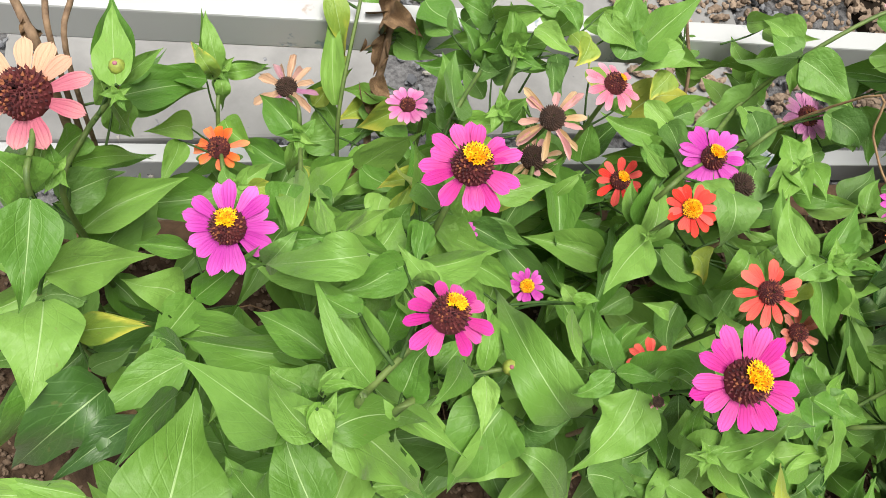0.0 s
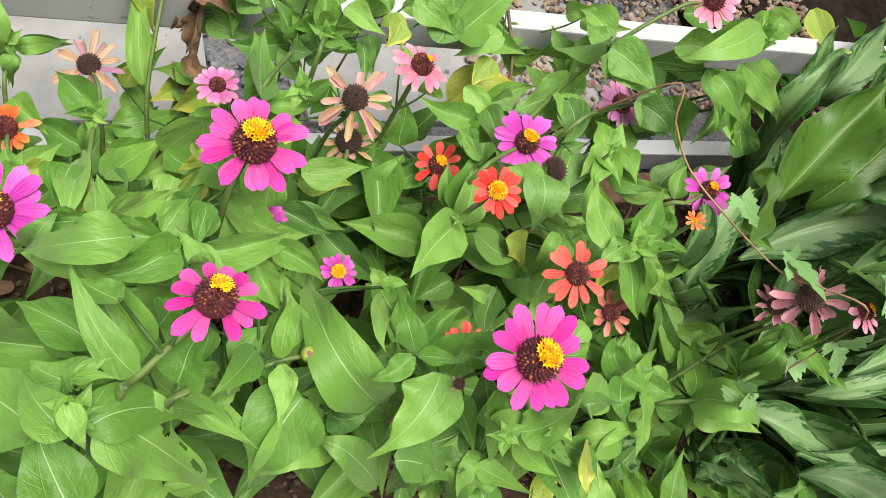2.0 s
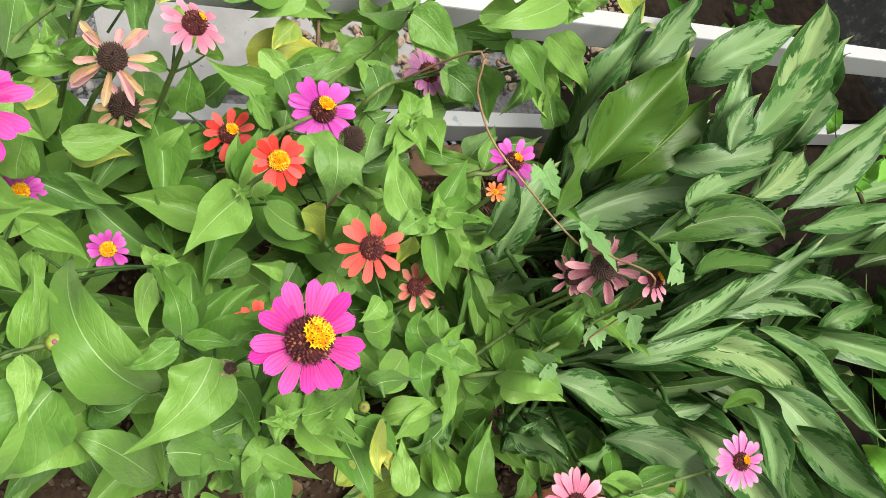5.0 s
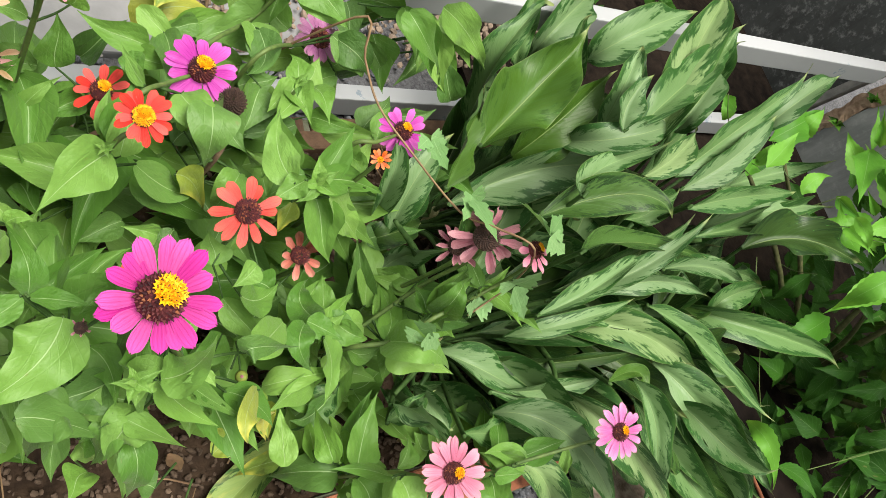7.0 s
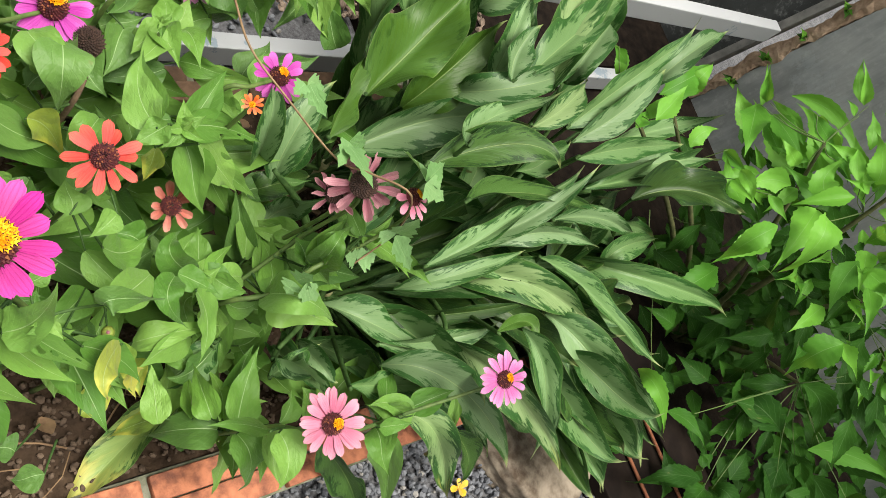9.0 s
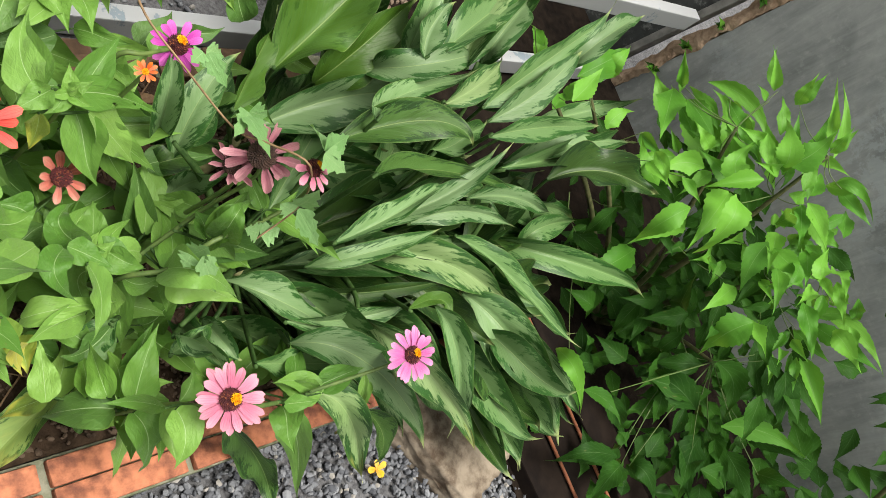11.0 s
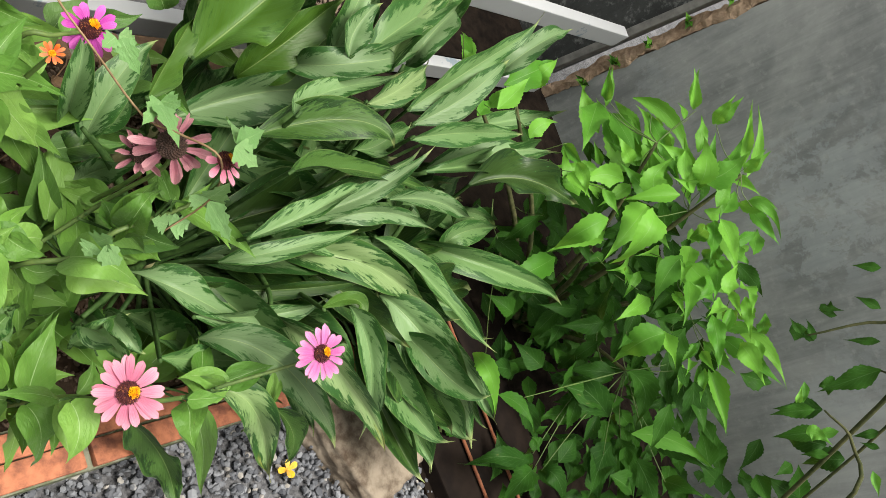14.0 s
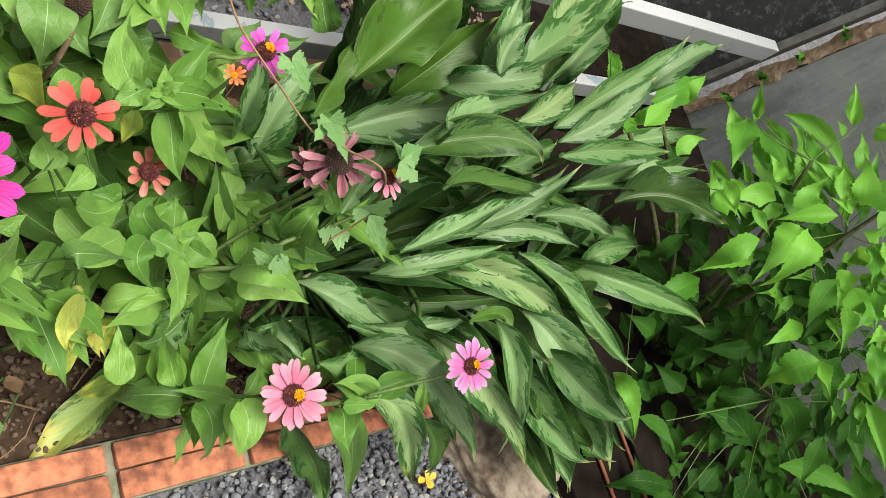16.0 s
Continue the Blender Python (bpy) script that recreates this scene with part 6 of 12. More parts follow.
p = thing("zinnia", (0.201, 0.271, 0.02), "zinnia with violet-pink petals and yellow florets", "flower", "zinnias in the bed")
stalk(p, [(0.201, 0.271, 0.02), (0.214, 0.30, 0.2), (0.228, 0.330, 0.34), (0.229, 0.328, 0.376)], 0.0036, 0.0023)
bloom(p, (0.228, 0.326, 0.384), (-0.26, -0.36, 0.90), 0.0215, "violet", toward=(0.07, 0.906, 0.417), petals=17, disc=0.42, cone=0.5, pollen=1.2)
zleaf(p, (0.181, 0.264, 0.449), (0.261, 0.272, 0.444), 0.042, "g", (0.201, 0.243, 0.395))
zleaf(p, (0.188, 0.302, 0.45), (0.179, 0.397, 0.46), 0.036, "g", (0.201, 0.243, 0.395))
zleaf(p, (0.214, 0.262, 0.459), (0.273, 0.229, 0.421), 0.033, "g", (0.201, 0.239, 0.443))
zleaf(p, (0.186, 0.214, 0.533), (0.211, 0.176, 0.495), 0.031, "g", (0.201, 0.235, 0.491))
zleaf(p, (0.204, 0.287, 0.541), (0.177, 0.312, 0.563), 0.028, "p", (0.201, 0.235, 0.491))
zleaf(p, (0.252, 0.302, 0.328), (0.285, 0.325, 0.332), 0.026, "d", (0.201, 0.251, 0.3))
low_leaves(p, (0.201, 0.271, 0.02), (0.201, 0.231, 0.539), 6)

p = thing("zinnia", (0.689, 0.339, 0.02), "zinnia with violet-pink petals and yellow florets", "flower", "zinnias in the bed")
stalk(p, [(0.689, 0.339, 0.02), (0.689, 0.319, 0.239), (0.689, 0.299, 0.418), (0.717, 0.295, 0.437), (0.775, 0.321, 0.412)], 0.0036, 0.0023)
bloom(p, (0.771, 0.318, 0.422), (-0.353, -0.248, 0.902), 0.0310, "violet", toward=(0.668, 0.459, 0.585), petals=13, disc=0.42, pollen=0.45)
zleaf(p, (0.684, 0.293, 0.423), (0.695, 0.248, 0.436), 0.033, "g", (0.689, 0.303, 0.382))
zleaf(p, (0.778, 0.366, 0.334), (0.824, 0.409, 0.359), 0.048, "d", (0.736, 0.34, 0.293))
zleaf(p, (0.713, 0.365, 0.34), (0.789, 0.337, 0.367), 0.038, "p", (0.689, 0.311, 0.311))
zleaf(p, (0.662, 0.282, 0.362), (0.715, 0.259, 0.356), 0.031, "g", (0.689, 0.307, 0.346))
zleaf(p, (0.701, 0.295, 0.333), (0.732, 0.317, 0.362), 0.036, "g", (0.689, 0.311, 0.311))
zleaf(p, (0.649, 0.295, 0.366), (0.595, 0.307, 0.353), 0.027, "g", (0.689, 0.307, 0.346))
zleaf(p, (1.073, 0.446, 0.23), (1.158, 0.399, 0.24), 0.046, "p", (1.026, 0.431, 0.196))
zleaf(p, (0.895, 0.396, 0.263), (0.983, 0.369, 0.28), 0.041, "g", (0.848, 0.379, 0.228))
zleaf(p, (0.702, 0.271, 0.365), (0.663, 0.233, 0.331), 0.031, "d", (0.689, 0.307, 0.346))
zleaf(p, (0.819, 0.373, 0.359), (0.878, 0.376, 0.381), 0.031, "d", (0.776, 0.353, 0.313))
zleaf(p, (0.934, 0.407, 0.352), (0.899, 0.461, 0.398), 0.049, "d", (0.888, 0.389, 0.314))
zleaf(p, (0.912, 0.3, 0.322), (0.834, 0.275, 0.289), 0.040, "d", (0.863, 0.303, 0.282))
zleaf(p, (0.955, 0.338, 0.282), (0.965, 0.273, 0.303), 0.035, "d", (0.906, 0.334, 0.244))
zleaf(p, (0.904, 0.312, 0.318), (0.922, 0.248, 0.353), 0.038, "g", (0.855, 0.313, 0.278))
zleaf(p, (0.775, 0.336, 0.363), (0.804, 0.378, 0.382), 0.033, "g", (0.689, 0.307, 0.346))
low_leaves(p, (0.689, 0.339, 0.02), (0.689, 0.299, 0.418), 6)

p = thing("zinnia", (0.695, 0.299, 0.02), "zinnia with a small orange flower", "flower", "zinnias in the bed")
stalk(p, [(0.695, 0.299, 0.02), (0.695, 0.279, 0.248), (0.695, 0.259, 0.436), (0.7, 0.261, 0.455)], 0.0036, 0.0023)
bloom(p, (0.698, 0.26, 0.459), (-0.353, -0.248, 0.902), 0.0132, "orange", toward=(0.07, 0.906, 0.417), petals=10, disc=0.30, cone=0.4, pollen=1.1, droop=-0.35)
zleaf(p, (0.697, 0.258, 0.439), (0.68, 0.285, 0.424), 0.029, "g", (0.695, 0.263, 0.398))
zleaf(p, (0.677, 0.24, 0.235), (0.606, 0.266, 0.236), 0.038, "g", (0.695, 0.283, 0.202))
zleaf(p, (0.75, 0.278, 0.325), (0.732, 0.327, 0.361), 0.041, "d", (0.695, 0.275, 0.286))
grow_leaf(p, (0.711, 0.277, 0.3), (0.719, 0.236, 0.292), (0.766, 0.21, 0.234), 0.0389, "zg", (0.695, 0.274, 0.295))
grow_leaf(p, (0.667, 0.245, 0.375), (0.723, 0.238, 0.326), (0.771, 0.216, 0.295), 0.0388, "zg", (0.695, 0.267, 0.365))
grow_leaf(p, (0.713, 0.286, 0.361), (0.727, 0.303, 0.382), (0.771, 0.343, 0.367), 0.0281, "zp", (0.695, 0.269, 0.342))
low_leaves(p, (0.695, 0.299, 0.02), (0.695, 0.259, 0.436), 6)

p = thing("zinnia", (0.687, 0.143, 0.02), "zinnia with a dried dusty pink flower", "flower", "zinnias in the bed")
stalk(p, [(0.687, 0.143, 0.02), (0.687, 0.123, 0.159), (0.687, 0.103, 0.258), (0.726, 0.119, 0.288), (0.775, 0.138, 0.364), (0.789, 0.135, 0.455), (0.778, 0.144, 0.488)], 0.0036, 0.0023)
bloom(p, (0.773, 0.14, 0.502), (-0.353, -0.248, 0.902), 0.0441, "dusty", toward=(0.07, 0.906, 0.417), petals=16, disc=0.38, cone=0.5, pollen=0.0, old=True, spent=True, droop=0.3, gaps=(2, 6, 7, 11))
zleaf(p, (0.707, 0.104, 0.238), (0.712, 0.028, 0.19), 0.040, "g", (0.687, 0.111, 0.218))
zleaf(p, (0.707, 0.132, 0.24), (0.705, 0.079, 0.197), 0.049, "g", (0.687, 0.111, 0.218))
zleaf(p, (0.784, 0.143, 0.349), (0.759, 0.178, 0.308), 0.037, "g", (0.755, 0.13, 0.334))
zleaf(p, (0.74, 0.142, 0.274), (0.726, 0.219, 0.332), 0.045, "d", (0.687, 0.107, 0.238))
zleaf(p, (0.732, 0.102, 0.087), (0.749, 0.039, 0.058), 0.052, "g", (0.687, 0.139, 0.048))
zleaf(p, (0.696, 0.075, 0.024), (0.78, 0.058, 0.033), 0.048, "d", (0.687, 0.143, 0.02))
zleaf(p, (0.779, 0.104, 0.059), (0.799, 0.055, 0.109), 0.044, "d", (0.736, 0.122, 0.011))
grow_leaf(p, (0.735, 0.091, 0.306), (0.766, 0.131, 0.291), (0.763, 0.181, 0.266), 0.0421, "zg", (0.732, 0.121, 0.297))
grow_leaf(p, (0.732, 0.088, 0.309), (0.73, 0.056, 0.39), (0.813, 0.038, 0.311), 0.0535, "zg", (0.732, 0.121, 0.297))
grow_leaf(p, (0.649, 0.077, 0.195), (0.663, 0.051, 0.201), (0.683, 0.033, 0.196), 0.0366, "zg", (0.687, 0.118, 0.184))
grow_leaf(p, (0.655, 0.067, 0.255), (0.606, 0.053, 0.285), (0.57, 0.034, 0.302), 0.0410, "zg", (0.687, 0.105, 0.246))
grow_leaf(p, (0.724, 0.121, 0.285), (0.687, 0.115, 0.301), (0.678, 0.095, 0.274), 0.0359, "zg", (0.711, 0.113, 0.277))
grow_leaf(p, (0.739, 0.083, 0.303), (0.762, 0.127, 0.295), (0.765, 0.175, 0.279), 0.0374, "zp", (0.726, 0.119, 0.288))
grow_leaf(p, (0.792, 0.1, 0.334), (0.759, 0.095, 0.433), (0.796, 0.124, 0.419), 0.0400, "zm", (0.75, 0.129, 0.326))
grow_leaf(p, (0.737, 0.144, 0.28), (0.756, 0.195, 0.279), (0.755, 0.242, 0.295), 0.0351, "zg", (0.702, 0.109, 0.269))
low_leaves(p, (0.687, 0.143, 0.02), (0.687, 0.103, 0.258), 6)

p = thing("zinnia", (0.783, 0.184, 0.02), "zinnia with a dried dusty pink flower", "flower", "zinnias in the bed")
stalk(p, [(0.783, 0.184, 0.02), (0.783, 0.164, 0.237), (0.783, 0.144, 0.415), (0.761, 0.148, 0.458)], 0.0036, 0.0023)
bloom(p, (0.758, 0.146, 0.466), (-0.353, -0.248, 0.902), 0.0277, "dusty", toward=(0.07, 0.906, 0.417), petals=11, disc=0.40, cone=0.6, pollen=0.0, old=True, spent=True)
zleaf(p, (0.752, 0.213, 0.25), (0.738, 0.257, 0.282), 0.035, "g", (0.783, 0.168, 0.194))
zleaf(p, (0.8, 0.21, 0.25), (0.785, 0.26, 0.286), 0.047, "g", (0.783, 0.168, 0.194))
zleaf(p, (0.749, 0.229, 0.219), (0.684, 0.196, 0.205), 0.040, "g", (0.783, 0.168, 0.194))
zleaf(p, (0.786, 0.193, 0.206), (0.811, 0.225, 0.264), 0.045, "g", (0.783, 0.168, 0.194))
zleaf(p, (0.797, 0.095, 0.101), (0.746, 0.089, 0.038), 0.038, "g", (0.783, 0.18, 0.063))
zleaf(p, (0.778, 0.123, 0.156), (0.733, 0.103, 0.092), 0.041, "g", (0.783, 0.176, 0.107))
grow_leaf(p, (0.8, 0.156, 0.321), (0.782, 0.176, 0.291), (0.755, 0.201, 0.268), 0.0372, "zg", (0.783, 0.157, 0.304))
grow_leaf(p, (0.81, 0.114, 0.289), (0.763, 0.103, 0.421), (0.813, 0.127, 0.418), 0.0370, "zg", (0.783, 0.159, 0.281))
grow_leaf(p, (0.775, 0.234, 0.273), (0.754, 0.188, 0.272), (0.733, 0.148, 0.28), 0.0471, "zg", (0.783, 0.162, 0.259))
grow_leaf(p, (0.807, 0.163, 0.303), (0.781, 0.164, 0.297), (0.756, 0.191, 0.276), 0.0354, "zp", (0.783, 0.159, 0.281))
grow_leaf(p, (0.84, 0.117, 0.266), (0.882, 0.108, 0.232), (0.899, 0.094, 0.228), 0.0354, "zp", (0.783, 0.162, 0.259))
grow_leaf(p, (0.767, 0.236, 0.274), (0.812, 0.243, 0.273), (0.878, 0.246, 0.268), 0.0421, "zd", (0.783, 0.162, 0.259))
low_leaves(p, (0.783, 0.184, 0.02), (0.783, 0.144, 0.415), 6)

p = thing("zinnia", (0.692, 0.132, 0.02), "zinnia with soft pink petals and a small yellow centre", "flower", "zinnias in the bed")
stalk(p, [(0.692, 0.132, 0.02), (0.692, 0.112, 0.176), (0.692, 0.092, 0.292), (0.731, 0.082, 0.332), (0.75, 0.086, 0.4), (0.849, 0.112, 0.391), (0.847, 0.112, 0.479), (0.814, 0.113, 0.515)], 0.0036, 0.0023)
bloom(p, (0.815, 0.112, 0.524), (0.154, -0.099, 0.983), 0.0275, "pink", toward=(0.793, 0.231, 0.564), petals=10, disc=0.40, cone=0.6, pollen=0.5, droop=0.1, gaps=(0, 1, 2, 3))
zleaf(p, (0.639, 0.089, 0.18), (0.69, 0.075, 0.272), 0.049, "g", (0.692, 0.116, 0.145))
zleaf(p, (0.744, 0.083, 0.312), (0.766, 0.178, 0.302), 0.042, "g", (0.692, 0.092, 0.292))
zleaf(p, (0.741, 0.081, 0.305), (0.739, 0.042, 0.274), 0.036, "g", (0.692, 0.096, 0.269))
zleaf(p, (0.75, 0.086, 0.4), (0.783, 0.119, 0.456), 0.037, "g", (0.742, 0.084, 0.373))
zleaf(p, (0.748, 0.088, 0.394), (0.751, 0.128, 0.384), 0.032, "g", (0.742, 0.084, 0.373))
zleaf(p, (0.817, 0.105, 0.423), (0.79, 0.158, 0.446), 0.018, "g", (0.809, 0.102, 0.395))
zleaf(p, (0.848, 0.112, 0.393), (0.862, 0.122, 0.437), 0.021)
zleaf(p, (0.92, 0.127, 0.318), (0.989, 0.053, 0.316), 0.029, "g", (0.871, 0.119, 0.284))
zleaf(p, (0.764, 0.059, 0.154), (0.797, 0.077, 0.233), 0.050, "g", (0.729, 0.089, 0.104))
zleaf(p, (0.809, 0.06, 0.015), (0.796, 0.106, 0.037), 0.035, "g", (0.766, 0.086, -0.013))
zleaf(p, (0.761, 0.093, 0.158), (0.77, 0.126, 0.192), 0.038, "g", (0.692, 0.12, 0.114))
zleaf(p, (0.778, 0.065, 0.128), (0.807, -0.018, 0.161), 0.048, "g", (0.74, 0.091, 0.078))
zleaf(p, (0.72, 0.067, 0.125), (0.629, 0.023, 0.115), 0.047, "d", (0.692, 0.124, 0.082))
zleaf(p, (0.778, 0.062, 0.264), (0.71, 0.099, 0.233), 0.048, "g", (0.692, 0.1, 0.246))
zleaf(p, (0.732, 0.086, 0.138), (0.733, 0.144, 0.185), 0.048, "g", (0.692, 0.12, 0.114))
zleaf(p, (0.76, 0.07, 0.137), (0.705, 0.102, 0.077), 0.042, "g", (0.692, 0.12, 0.114))
zleaf(p, (0.777, 0.054, 0.122), (0.724, 0.064, 0.06), 0.043, "g", (0.741, 0.084, 0.075))
zleaf(p, (0.771, 0.062, 0.056), (0.792, 0.001, 0.09), 0.032, "g", (0.736, 0.093, 0.01))
grow_leaf(p, (0.707, 0.124, 0.217), (0.717, 0.082, 0.213), (0.716, 0.05, 0.127), 0.0415, "zg", (0.692, 0.107, 0.205))
grow_leaf(p, (0.797, 0.103, 0.435), (0.803, 0.139, 0.409), (0.82, 0.18, 0.383), 0.0177, "zg", (0.799, 0.099, 0.396))
grow_leaf(p, (0.821, 0.115, 0.403), (0.897, 0.114, 0.344), (0.932, 0.081, 0.321), 0.0235, "zg", (0.824, 0.105, 0.393))
grow_leaf(p, (0.692, 0.1, 0.297), (0.669, 0.122, 0.3), (0.657, 0.111, 0.262), 0.0419, "zg", (0.692, 0.095, 0.277))
grow_leaf(p, (0.696, 0.055, 0.216), (0.665, 0.035, 0.203), (0.627, 0.031, 0.221), 0.0430, "zd", (0.692, 0.107, 0.205))
grow_leaf(p, (0.736, 0.083, 0.314), (0.763, 0.061, 0.318), (0.823, 0.032, 0.304), 0.0600, "zp", (0.707, 0.088, 0.307))
grow_leaf(p, (0.832, 0.113, 0.393), (0.905, 0.103, 0.347), (0.945, 0.071, 0.32), 0.0265, "zp")
grow_leaf(p, (0.799, 0.103, 0.436), (0.798, 0.128, 0.435), (0.791, 0.161, 0.435), 0.0184, "zm", (0.799, 0.099, 0.396))
grow_leaf(p, (0.694, 0.093, 0.286), (0.716, 0.083, 0.28), (0.735, 0.087, 0.294), 0.0314, "zm", (0.692, 0.095, 0.277))
grow_leaf(p, (0.68, 0.092, 0.285), (0.685, 0.076, 0.256), (0.687, 0.057, 0.229), 0.0390, "zp", (0.692, 0.095, 0.277))
low_leaves(p, (0.692, 0.132, 0.02), (0.692, 0.092, 0.292), 6)

p = thing("zinnia", (0.675, 0, 0.02), "zinnia with soft pink petals and a small yellow centre", "flower", "zinnias in the bed")
stalk(p, [(0.675, 0, 0.02), (0.675, -0.021, 0.121), (0.675, -0.042, 0.183), (0.695, -0.063, 0.302), (0.7, -0.081, 0.362), (0.718, -0.083, 0.387)], 0.0036, 0.0023)
bloom(p, (0.713, -0.086, 0.398), (-0.365, -0.211, 0.907), 0.0373, "pink", toward=(0.77, -0.144, 0.622), petals=21, disc=0.35, cone=0.5, pollen=0.42, width=0.25)
zleaf(p, (0.62, -0.014, 0.192), (0.65, 0.056, 0.179), 0.043, "p", (0.675, -0.038, 0.171))
zleaf(p, (0.688, -0.026, 0.174), (0.703, 0.048, 0.151), 0.040, "g", (0.675, -0.029, 0.146))
zleaf(p, (0.694, -0.043, 0.227), (0.721, 0.035, 0.276), 0.050, "g", (0.679, -0.046, 0.207))
zleaf(p, (0.716, -0.024, 0.116), (0.736, 0.057, 0.099), 0.037, "g", (0.675, -0.013, 0.081))
zleaf(p, (0.695, -0.009, 0.108), (0.707, 0.055, 0.093), 0.037, "p", (0.675, -0.013, 0.081))
zleaf(p, (0.71, -0.063, 0.277), (0.658, -0.037, 0.214), 0.028, "g", (0.687, -0.055, 0.254))
zleaf(p, (0.693, -0.054, 0.221), (0.666, -0.111, 0.234), 0.049, "h", (0.679, -0.046, 0.207))
zleaf(p, (0.691, -0.063, 0.266), (0.673, -0.124, 0.285), 0.038, "g", (0.683, -0.05, 0.231))
zleaf(p, (0.695, -0.069, 0.325), (0.679, -0.133, 0.317), 0.048, "p", (0.695, -0.063, 0.302))
zleaf(p, (0.708, -0.068, 0.303), (0.737, -0.033, 0.302), 0.030, "g", (0.691, -0.059, 0.278))
zleaf(p, (0.747, 0.012, 0.226), (0.769, -0.045, 0.265), 0.039, "g", (0.679, -0.046, 0.207))
grow_leaf(p, (0.608, -0.01, 0.216), (0.594, -0.006, 0.169), (0.575, -0.007, 0.133), 0.0290, "zy", (0.677, -0.045, 0.198))
grow_leaf(p, (0.67, -0.053, 0.269), (0.7, -0.008, 0.258), (0.728, 0.036, 0.269), 0.0462, "zg", (0.688, -0.055, 0.257))
grow_leaf(p, (0.669, -0.071, 0.347), (0.661, -0.05, 0.298), (0.632, -0.041, 0.278), 0.0213, "zg", (0.698, -0.072, 0.332))
grow_leaf(p, (0.668, -0.043, 0.226), (0.633, -0.03, 0.211), (0.613, -0.016, 0.124), 0.0568, "zd", (0.68, -0.047, 0.213))
grow_leaf(p, (0.669, -0.058, 0.269), (0.677, -0.093, 0.267), (0.696, -0.121, 0.173), 0.0453, "zg", (0.688, -0.055, 0.257))
grow_leaf(p, (0.687, -0.052, 0.211), (0.7, -0.081, 0.138), (0.703, -0.11, 0.078), 0.0354, "zp", (0.677, -0.045, 0.198))
grow_leaf(p, (0.68, -0.075, 0.344), (0.68, -0.107, 0.346), (0.669, -0.134, 0.322), 0.0425, "zp", (0.698, -0.072, 0.332))
grow_leaf(p, (0.667, -0.036, 0.248), (0.687, 0, 0.222), (0.687, 0.034, 0.202), 0.0301, "zp", (0.682, -0.05, 0.228))
grow_leaf(p, (0.643, -0.024, 0.226), (0.654, 0.007, 0.211), (0.662, 0.04, 0.191), 0.0286, "zp", (0.68, -0.047, 0.213))
grow_leaf(p, (0.654, -0.032, 0.251), (0.654, -0, 0.247), (0.668, 0.045, 0.209), 0.0363, "zp", (0.682, -0.05, 0.228))
low_leaves(p, (0.675, 0, 0.02), (0.675, -0.042, 0.183), 6)

p = thing("zinnia", (0.93, -0.02, 0.02), "zinnia with lilac-pink petals leaning over the bed", "flower", "zinnias in the bed")
stalk(p, [(0.93, -0.02, 0.02), (0.828, -0.058, 0.223), (0.725, -0.095, 0.386), (0.847, -0.098, 0.295), (0.891, -0.097, 0.31), (0.966, -0.099, 0.363), (0.966, -0.096, 0.399)], 0.0036, 0.0023)
bloom(p, (0.963, -0.099, 0.41), (-0.255, -0.24, 0.937), 0.0348, "lilac", toward=(0.71, 0.194, 0.677), petals=19, disc=0.35, cone=0.5, pollen=0.42, width=0.26)
zleaf(p, (0.888, -0.097, 0.24), (0.925, -0.001, 0.225), 0.044, "g", (0.828, -0.058, 0.223))
zleaf(p, (0.885, -0.108, 0.315), (0.834, -0.074, 0.293), 0.040, "g", (0.847, -0.098, 0.295))
zleaf(p, (0.884, -0.097, 0.307), (0.954, -0.094, 0.329), 0.041)
zleaf(p, (0.831, -0.107, 0.307), (0.813, -0.168, 0.328), 0.048, "g", (0.847, -0.098, 0.295))
zleaf(p, (0.983, -0.102, 0.29), (0.976, -0.147, 0.254), 0.019, "g", (0.939, -0.089, 0.241))
zleaf(p, (0.8, 0.035, 0.177), (0.861, -0.024, 0.17), 0.038, "g", (0.831, -0, 0.131))
grow_leaf(p, (0.862, -0.093, 0.265), (0.902, -0.056, 0.252), (0.921, -0.002, 0.232), 0.0433, "zg", (0.815, -0.063, 0.243))
grow_leaf(p, (0.905, -0.102, 0.286), (0.87, -0.078, 0.292), (0.83, -0.075, 0.302), 0.0326, "zg", (0.875, -0.097, 0.304))
grow_leaf(p, (0.907, -0.101, 0.281), (0.957, -0.081, 0.265), (1.014, -0.075, 0.24), 0.0364, "zg", (0.869, -0.098, 0.302))
grow_leaf(p, (0.866, -0.102, 0.248), (0.917, -0.157, 0.176), (0.958, -0.229, 0.057), 0.0514, "zg", (0.828, -0.058, 0.223))
grow_leaf(p, (0.973, -0.097, 0.297), (0.982, -0.123, 0.263), (0.994, -0.146, 0.215), 0.0161, "zg", (0.891, -0.097, 0.31))
grow_leaf(p, (0.821, -0.103, 0.323), (0.85, -0.107, 0.316), (0.878, -0.112, 0.317), 0.0243, "zg", (0.817, -0.097, 0.318))
low_leaves(p, (0.93, -0.02, 0.02), (0.725, -0.095, 0.386), 6)

